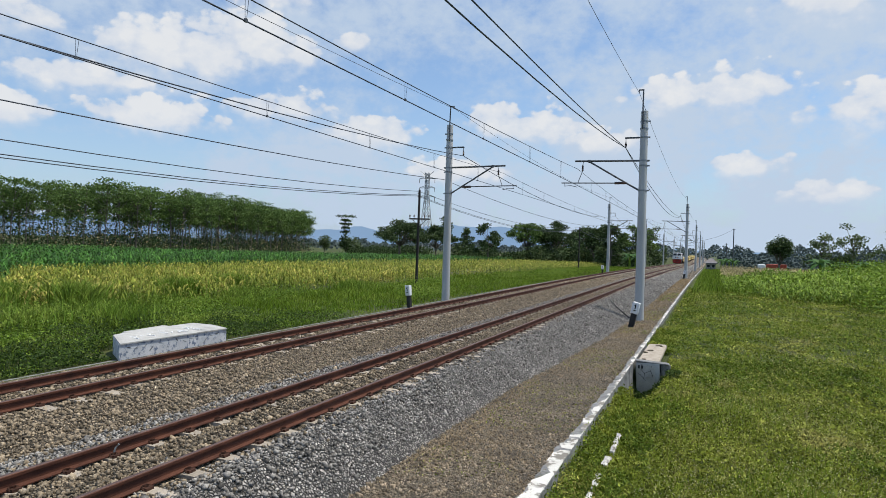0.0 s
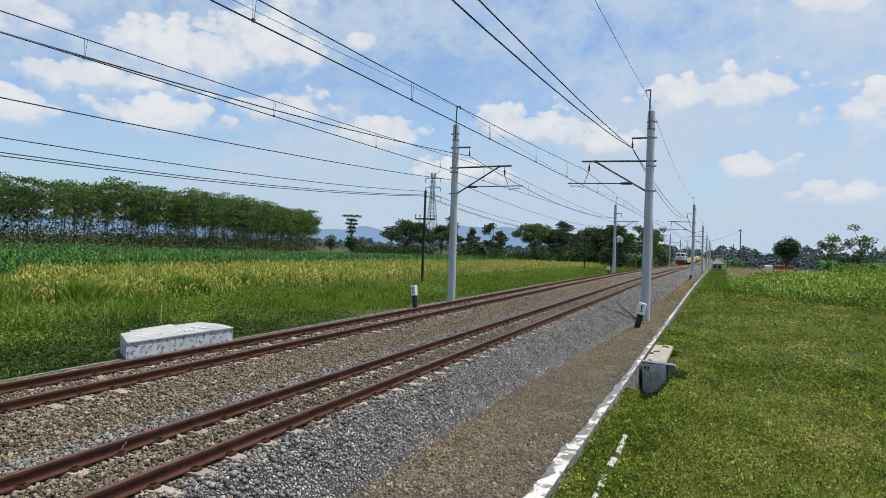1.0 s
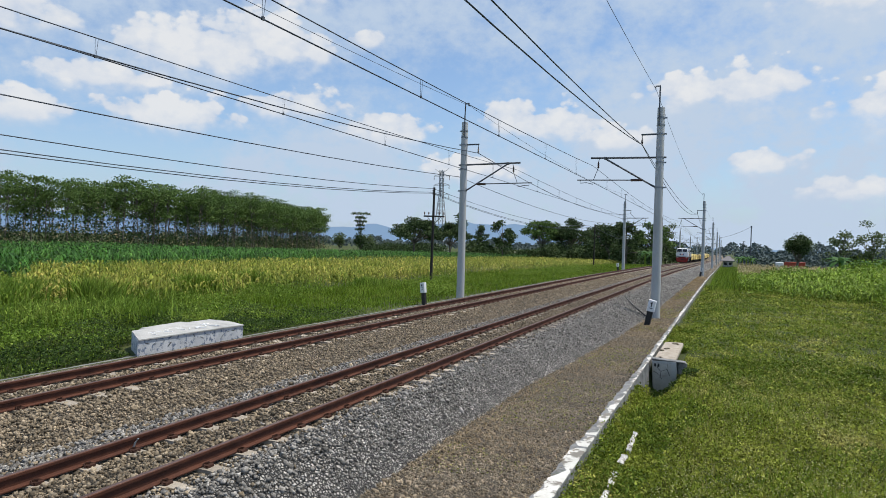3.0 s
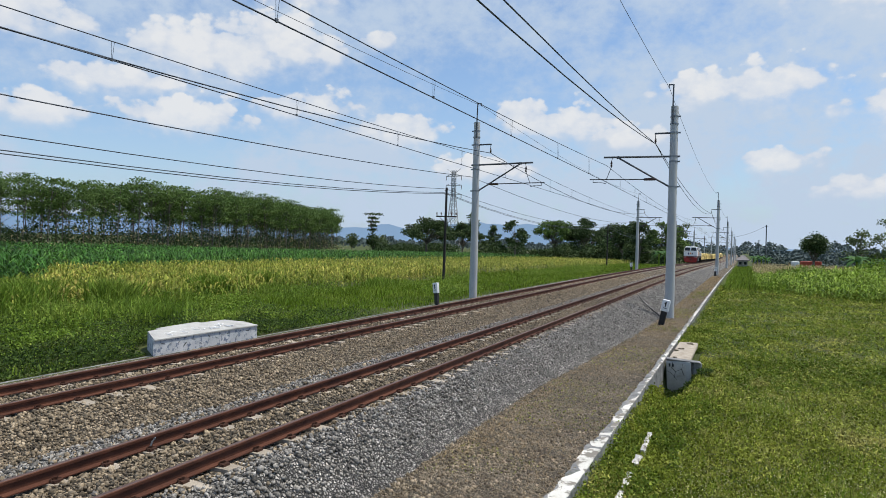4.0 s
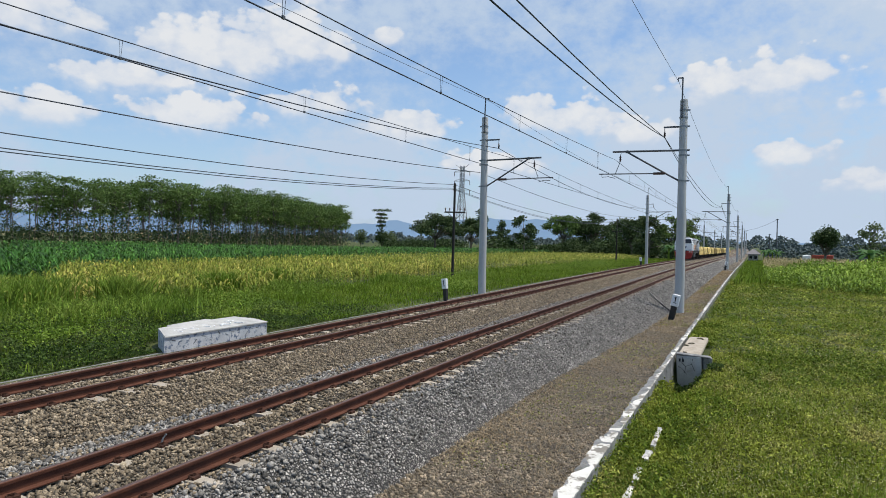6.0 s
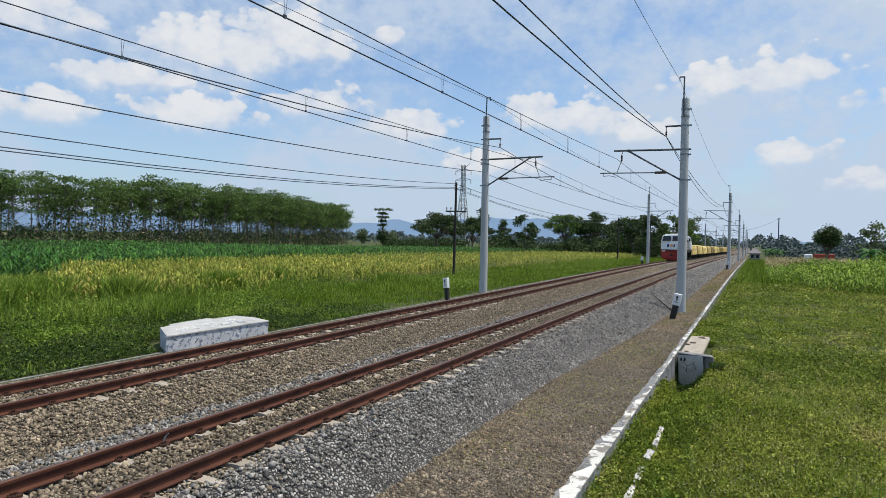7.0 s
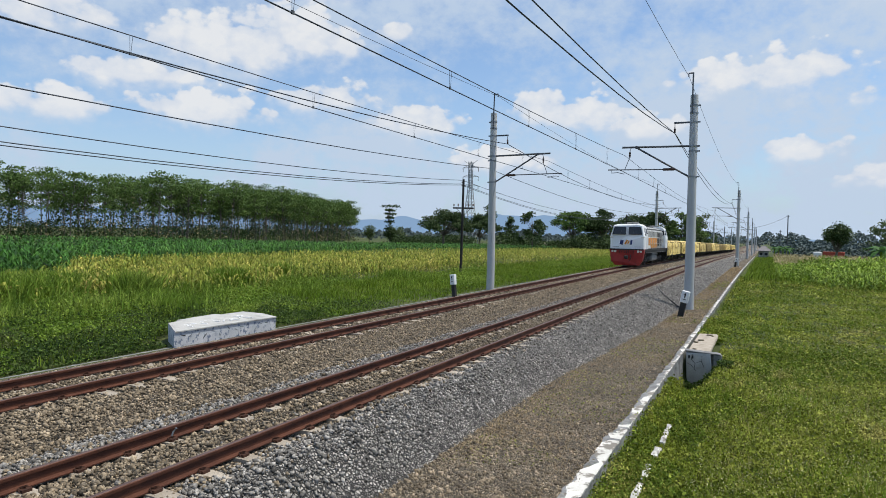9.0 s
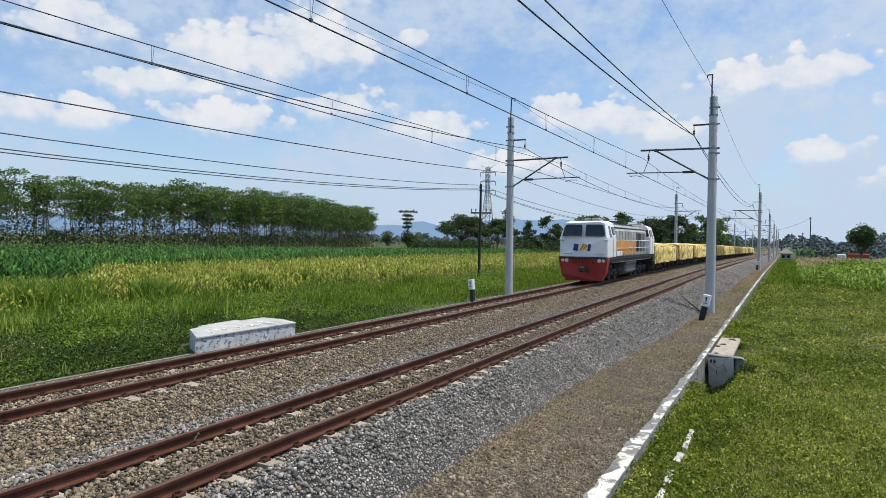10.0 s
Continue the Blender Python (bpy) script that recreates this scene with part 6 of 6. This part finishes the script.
def build_cab(t, y0, d):
    """A cab whose front stands at y0; d is 1 when it looks towards -y."""
    def Y(v):
        return y0 + d * v
    rings = [ring(1.29, 1.29, 1.11, 0.86, 1.46, 2.52, 3.34, 3.42, 0, yb=(Y(0.06), Y(0.02), Y(0.22), Y(0.34))),
             ring(1.35, 1.35, 1.15, 0.90, 1.46, 2.52, 3.35, 3.47, 0, yb=(Y(0.13), Y(0.10), Y(0.28), Y(0.5))),
             ring(1.37, 1.37, 1.17, 0.92, 1.46, 2.52, 3.36, 3.50, 0, yb=(Y(0.4), Y(0.4), Y(0.5), Y(0.8))),
             ring(1.37, 1.37, 1.17, 0.92, 1.46, 2.52, 3.36, 3.50, 0, yb=(Y(2.0), Y(2.0), Y(2.0), Y(1.95)))]
    if d < 0:
        rings = rings[::-1]
    cab = part("cab", skin(rings), M_LWHITE, t, "white painted driver's cab")

    def slope(z):
        return 0.02 + 0.20 * (z - 2.52) / 0.82
    for s in (-1, 1):
        z0, z1 = 2.64, 3.26
        xi, xo0, xo1 = 0.12, 1.17, 1.05
        pts = [(s * xi, z0), (s * xo0, z0), (s * xo0, z0 + 0.06), (s * xo1, z1 - 0.06), (s * (xo1 - 0.06), z1), (s * (xi + 0.05), z1), (s * xi, z1 - 0.05)]
        vs = [(x, Y(slope(z) - 0.012), z) for x, z in pts] + [(x, Y(slope(z) + 0.05), z) for x, z in pts]
        n = len(pts)
        fs = [tuple(range(n)), tuple(range(2 * n - 1, n - 1, -1))] + [(j, (j + 1) % n, n + (j + 1) % n, n + j) for j in range(n)]
        g = part("windscreen", Shape().add(vs, fs), M_GLASS, cab, "dark glass")
        rim = Shape()
        for (xa, za), (xb, zb) in zip(pts, pts[1:] + pts[:1]):
            rim.rod([(xa, Y(slope(za) - 0.02), za), (xb, Y(slope(zb) - 0.02), zb)], 0.016, 4)
        part("window_seal", rim, M_BLACK, cab)
        part("wiper", Shape().rod([(s * 0.6, Y(slope(2.6) - 0.04), 2.6), (s * 0.45, Y(slope(3.0) - 0.04), 3.0)], 0.012, 4), M_BLACK, cab)
        part("side_window", Shape().add([(s * (1.380 if z < 2.53 else 1.380 - 0.238 * (z - 2.52)), Y(v), z) for v, z in ((0.50, 2.56), (1.02, 2.56), (1.02, 3.2), (0.62, 3.2))] +
                                        [(s * (1.36 if z < 2.53 else 1.36 - 0.238 * (z - 2.52)), Y(v), z) for v, z in ((0.50, 2.56), (1.02, 2.56), (1.02, 3.2), (0.62, 3.2))],
                                        [(0, 1, 2, 3), (7, 6, 5, 4), (0, 4, 5, 1), (1, 5, 6, 2), (2, 6, 7, 3), (3, 7, 4, 0)]), M_GLASS, cab, "dark glass")
        door = part("cab_door", Shape().box((s * 1.375, Y(1.5), 2.1), (0.03, 0.62, 1.2), None, 0.01), M_LWHITE, cab)
        part("door_window", Shape().box((s * 1.275, Y(1.5), 2.92), (0.10, 0.44, 0.50), pose(0, 0, 0, 0, -s * 13.5, 0), 0.02), M_GLASS, door)
        part("grab_rail", Shape().rod([(s * 1.42, Y(1.12), 1.5), (s * 1.42, Y(1.12), 2.5)], 0.018, 5), M_SIGN, cab)
        part("marker_lamp", Shape().box((s * 1.24, Y(0.06), 2.42), (0.26, 0.14, 0.12), None, 0.03), M_LAMP, cab, "pale corner lamp")
        part("step_bar", Shape().rod([(s * 0.62, Y(-0.03), 1.64), (s * 1.12, Y(-0.03), 1.64)], 0.014, 4), M_LGREY, cab)
    # emblem in plain coloured shapes
    em = Shape()
    for x, w, h, a in ((-0.42, 0.26, 0.38, 10), (0.34, 0.15, 0.38, 10)):
        em.box((x, Y(0.012), 2.0), (w, 0.03, h), pose(0, 0, 0, 0, a * d, 0))
    part("emblem", em, M_LBLUE, cab, "dark blue emblem bars")
    part("emblem_flash", Shape().box((-0.06, Y(0.008), 2.02), (0.12, 0.03, 0.40), pose(0, 0, 0, 0, 26 * d, 0)).box((0.12, Y(0.008), 2.02), (0.10, 0.03, 0.30), pose(0, 0, 0, 0, 26 * d, 0)), M_LORANGE, cab, "orange emblem shapes")
    part("roof_gear", Shape().box((0.25, Y(1.25), 3.56), (0.9, 0.8, 0.16), None, 0.04), M_LGREY, cab, "grey roof air unit")
    for x in (-0.62, -0.30, 0.30):
        part("horn", Shape().rod([(x, Y(0.95), 3.55), (x, Y(0.55), 3.57)], 0.03, 8, 0.06), M_TANK, cab)
    # pilot and buffer beam
    def prow(x0, x1, x2, ys):
        z = (1.46, 1.30, 0.52, 0.14)
        w = (1.37, 1.37, 1.24, 0.98)
        return [[(-w[i], Y(ys[i]), z[i]) for i in range(4)] + [(w[i], Y(ys[i]), z[i]) for i in range(3, -1, -1)] for _ in (0,)][0]
    rr = [prow(0, 0, 0, (0.0, -0.03, 0.02, 0.16)), prow(0, 0, 0, (0.5, 0.5, 0.5, 0.45))]
    if d < 0:
        rr = rr[::-1]
    pl = part("pilot", skin(rr), M_LRED if d > 0 else M_UNDER, t, "red snow-plough shaped pilot" if d > 0 else "dark rear pilot")
    part("buffer_beam", Shape().box((0, Y(-0.03), 1.43), (2.74, 0.1, 0.10), None, 0.02), M_UNDER, t, "dark buffer beam")
    for s in (-1, 1):
        part("headlight", Shape().rod([(s * 0.92, Y(-0.06), 1.27), (s * 0.92, Y(0.05), 1.27)], 0.10, 12).rod([(s * 1.14, Y(-0.05), 1.27), (s * 1.14, Y(0.05), 1.27)], 0.085, 12), M_LAMP, pl, "round pale headlights")
        part("step", Shape().box((s * 1.22, Y(0.72), 0.55), (0.28, 0.35, 0.05)).box((s * 1.24, Y(0.72), 0.95), (0.26, 0.35, 0.05)).box((s * 1.33, Y(0.55), 0.8), (0.05, 0.04, 0.9)).box((s * 1.33, Y(0.9), 0.8), (0.05, 0.04, 0.9)), M_UNDER, t)
    for k in range(7):
        part("hose", Shape().rod([(-0.55 + k * 0.18, Y(-0.05), 1.36), (-0.55 + k * 0.18, Y(-0.11), 1.25), (-0.53 + k * 0.18, Y(-0.06), 1.12)], 0.026, 5), M_BLACK, pl)
    part("coupler", Shape().box((0, Y(-0.18), 0.80), (0.26, 0.5, 0.28), None, 0.05).box((0.1, Y(-0.46), 0.80), (0.2, 0.2, 0.3), None, 0.06).rod([(0.32, Y(-0.06), 1.0), (0.38, Y(-0.18), 0.7), (0.2, Y(-0.1), 0.45)], 0.03, 5), M_UNDER, t)


def build_loco():
    t = thing("locomotive", "white and orange diesel locomotive with a red front on rails", "locomotive")
    L = 14.5
    build_cab(t, 0.0, 1)
    build_cab(t, L, -1)
    part("underframe", Shape().box((0, L / 2, 1.28), (2.62, L - 0.5, 0.34), None, 0.03), M_UNDER, t)
    part("walkway", Shape().box((0, L / 2, 1.47), (2.72, L - 4.0, 0.05)), M_UNDER, t)
    prof = [(-1.12, 1.48), (1.12, 1.48), (1.12, 2.98), (0.80, 3.34), (-0.80, 3.34), (-1.12, 2.98)]
    part("hood", Shape().extrude(prof, [(0, 2.0, 0), (0, L - 2.0, 0)]), M_LGREY, t, "long engine hood in pale grey")
    for s in (-1, 1):
        part("stripe", Shape().box((s * 1.125, 5.3, 1.98), (0.03, 6.5, 0.86), None, 0.008), M_LORANGE, t, "orange side panel")
        for k in range(9):
            y = 2.5 + k * 0.85
            part("hood_door", Shape().box((s * 1.125, y, 2.66), (0.03, 0.78, 0.5), None, 0.008), M_LGREY, t)
        for k in range(6):
            part("grille", Shape().box((s * 1.13, 9.0 + k * 0.52, 2.3), (0.03, 0.44, 1.2), None, 0.006), M_TANK if k > 2 else M_UNDER, t)
        for k in range(10):
            y = 2.25 + k * 1.1
            part("stanchion", Shape().rod([(s * 1.34, y, 1.46), (s * 1.34, y, 2.42)], 0.019, 5), M_SIGN, t)
        part("handrail", Shape().rod([(s * 1.34, 2.1, 2.42), (s * 1.34, L - 2.1, 2.42)], 0.02, 5).rod([(s * 1.34, 2.1, 1.95), (s * 1.34, L - 2.1, 1.95)], 0.014, 5), M_SIGN, t)
        part("sill", Shape().box((s * 1.33, L / 2, 1.40), (0.04, L - 1.2, 0.14)), M_UNDER, t)
        part("hood_lip", Shape().box((s * 0.98, L / 2, 3.17), (0.07, L - 4.1, 0.05), pose(0, 0, 0, 0, s * 48, 0)), M_UNDER, t, "dark gutter along the hood")
        for k in range(10):
            part("panel_seam", Shape().box((s * 1.132, 2.08 + k * 0.85, 2.68), (0.02, 0.03, 0.56)), M_UNDER, t)
        part("inner_window", Shape().box((s * 1.14, L - 2.02, 2.92), (0.26, 0.05, 0.46), pose(0, 0, 0, 0, -s * 13, 0), 0.02), M_GLASS, t, "dark rear-facing cab window")
        part("battery_box", Shape().box((s * 1.16, 3.2, 1.62), (0.26, 1.7, 0.28), None, 0.03), M_LWHITE, t, "white side locker")
        # solid dark block stands in for shade between cab and hood
        part("hood_step", Shape().box((s * 1.0, 2.14, 2.3), (0.5, 0.22, 1.6), None, 0.02), M_UNDER, t, "dark block standing for the shaded gap behind the cab")
        for k in range(8):
            part("pipe_bracket", Shape().box((s * 1.25, 2.6 + k * 1.3, 1.2), (0.10, 0.12, 0.22), None, 0.02), M_TANK, t)
        part("brake_pipe", Shape().rod([(s * 1.29, 2.4, 1.14), (s * 1.29, L - 2.4, 1.14)], 0.028, 6), M_TANK, t)
    part("fuel_tank", Shape().box((0, L / 2, 0.72), (2.3, 3.0, 0.72), None, 0.12), M_TANK, t, "dull grey fuel tank")
    part("air_tank", Shape().rod([(1.1, 5.4, 1.0), (1.1, 8.6, 1.0)], 0.13, 10), M_TANK, t)
    part("exhaust", Shape().box((0, 6.2, 3.42), (0.7, 0.9, 0.18), None, 0.03), M_UNDER, t)
    part("roof_fan", Shape().lathe((0, 9.2, 3.34), [(0.5, 0), (0.5, 0.14), (0.42, 0.16), (0.4, 0.1)], 16), M_UNDER, t)
    part("roof_fan", Shape().lathe((0, 10.6, 3.34), [(0.5, 0), (0.5, 0.14), (0.42, 0.16), (0.4, 0.1)], 16), M_UNDER, t)
    part("roof_panel", Shape().box((0, 7.2, 3.36), (1.56, 10.2, 0.06), None, 0.01), M_TANK, t, "dark grey roof strip")
    part("roof_rib", Shape().box((0, 4.0, 3.43), (1.0, 2.2, 0.1), None, 0.03), M_LGREY, t)
    bogie(t, 3.4, [1.85, 3.4, 4.95], 0.457, 1.9)
    bogie(t, L - 3.4, [L - 4.95, L - 3.4, L - 1.85], 0.457, 1.9)
    return t, L


def tarp_mesh(seed, y0, y1, wx, z0, z1):
    """A tarpaulin pulled over a load: arched top, sides with hanging folds."""
    rng = np.random.default_rng(seed)
    ny = int((y1 - y0) / 0.16)
    prof = [(-wx - 0.03, z0), (-wx - 0.01, z0 + 0.35), (-wx, z0 + 0.8), (-wx + 0.02, z1 - 0.2), (-wx + 0.15, z1 - 0.04), (-wx * 0.5, z1 + 0.04), (0, z1 + 0.07),
            (wx * 0.5, z1 + 0.04), (wx - 0.15, z1 - 0.04), (wx - 0.02, z1 - 0.2), (wx, z0 + 0.8), (wx + 0.01, z0 + 0.35), (wx + 0.03, z0)]
    ph = rng.uniform(0, 6.28, 6)
    vs, fs = [], []
    for i in range(ny + 1):
        y = y0 + (y1 - y0) * i / ny
        fold = 0.5 * math.sin(y * 5.3 + ph[0]) + 0.35 * math.sin(y * 9.1 + ph[1]) + 0.3 * math.sin(y * 2.1 + ph[2])
        hump = 0.05 * math.sin(y * 1.2 + ph[3]) + 0.03 * math.sin(y * 3.1 + ph[4])
        for x, z in prof:
            low = max(0.0, min(1.0, (z1 - z) / (z1 - z0)))
            sg = 1 if x > 0 else -1
            vs.append((x + sg * 0.085 * fold * (0.25 + low) * (abs(x) > wx * 0.7), y, z + hump * (1 - low) + (0.05 * math.sin(y * 4 + ph[5]) if z == z0 else 0)))
    n = len(prof)
    fs = [(i * n + j, (i + 1) * n + j, (i + 1) * n + j + 1, i * n + j + 1) for i in range(ny) for j in range(n - 1)]
    fs += [tuple(range(n)), tuple(ny * n + j for j in range(n - 1, -1, -1))]
    return Shape().add(vs, fs)


def build_wagon(i):
    t = thing("wagon", "flat wagon with its load under a yellow tarpaulin" if i % 3 else "flat wagon with a creased yellow tarpaulin over its load", "wagon", "train wagons")
    L = 12.0
    part("underframe", Shape().box((0, L / 2, 0.82), (2.3, L, 0.22), None, 0.03).box((0, L / 2, 0.64), (0.5, L - 0.6, 0.3)), M_UNDER, t)
    for s in (-1, 1):
        part("side_sill", Shape().box((s * 1.22, L / 2, 0.78), (0.1, L - 0.1, 0.24), None, 0.02), M_UNDER, t)
        for k in range(6):
            part("stake", Shape().box((s * 1.29, 1.0 + k * 2.0, 0.72), (0.06, 0.12, 0.22)), M_UNDER, t)
    part("load", Shape().box((0, L / 2, 1.5), (2.45, L - 0.5, 1.1)), M_TARP_OLD, t)
    part("tarpaulin", tarp_mesh(50 + i, 0.15, L - 1.35, 1.30, 0.74, 2.12), M_TARP_OLD if i in (4, 7, 8, 11) else M_TARP, t, "yellow tarpaulin" if i not in (4, 7, 8, 11) else "faded brown tarpaulin", smooth=True)
    part("end_flap", tarp_mesh(90 + i, L - 1.33, L - 0.1, 1.29, 0.78, 2.08), M_TARP_OLD, t, "dull brown tarpaulin end", smooth=True)
    for k in range(5):
        y = 1.2 + k * 2.3
        part("rope", Shape().rod([(1.36, y, 0.75), (1.34, y + 0.05, 1.9), (1.15, y, 2.12), (0, y, 2.24), (-1.15, y, 2.12), (-1.34, y, 1.9), (-1.36, y, 0.75)], 0.012, 4), M_STRAW, t)
    part("coupler", Shape().box((0, -0.2, 0.8), (0.24, 0.6, 0.26), None, 0.04), M_UNDER, t)
    part("brake_gear", Shape().rod([(0.7, 4.6, 0.5), (0.7, 7.0, 0.5)], 0.16, 8).box((1.0, 6.0, 0.55), (0.2, 0.6, 0.2)), M_UNDER, t)
    bogie(t, 2.0, [1.15, 2.85], 0.43, 0.85)
    bogie(t, L - 2.0, [L - 2.85, L - 1.15], 0.43, 0.85)
    return t, L


TRAIN = []
loco, loco_len = build_loco()
TRAIN.append((loco, 0.0, loco_len))
at = loco_len + 0.55
for i in range(14):
    w, ln = build_wagon(i)
    TRAIN.append((w, at, ln))
    at += ln + 0.55


# ---- sleepers, last because they are many ----
def build_sleepers():
    near = mesh_of("sleeper", sleeper_shape(), M_SLEEPER)
    clips = {}
    for r in (-GAUGE, GAUGE):
        for s in (-1, 1):
            clips[r, s] = mesh_of("rail_clip", clip_shape((r, 0, 0), s), M_CLIP)
    for t in (TRACK_L, TRACK_R):
        far_s, far_c = Shape(), Shape()
        i = 0
        y = 0.36 - 6 * 0.6
        while y < 250:
            z = float(dip(y))
            if i < 140:
                ob = new("sleeper", near)
                ob.parent = t
                ob.matrix_basis = pose(0.02 * math.sin(i * 2.7), y, z, 0, 0, 0.5 * math.sin(i * 1.9))
                if i < 75:
                    for me in clips.values():
                        c = new("rail_clip", me)
                        c.parent = ob
            else:
                far_s.add(*(lambda q: (q.v, q.f))(sleeper_shape((0, y, z))))
            y += 0.6
            i += 1
        tagged(part("far_sleepers", far_s, M_SLEEPER, t), kind="stuff")


build_sleepers()


# ---- what moves ----
def motions():
    """The train runs up the far track at a steady speed, its wheels rolling."""
    for ob, back, length in TRAIN:
        rows = []
        for i in range(0, 101, 2):
            t = i / 10
            y = FRONT_AT_START - SPEED * t + back
            za, zb = float(dip(y + 1)), float(dip(y + length - 1))
            rows.append((t, pose(TRAIN_X, y, za, math.degrees(math.atan2(zb - za, length - 2)), 0, 0)))
        walk(ob, rows)
    for ob, y, r in WHEELS:
        walk(ob, [(k / FPS, pose(0, y, r, math.degrees(SPEED * (k / FPS) / r) % 360, 0, 0)) for k in range(0, 301)])


motions()
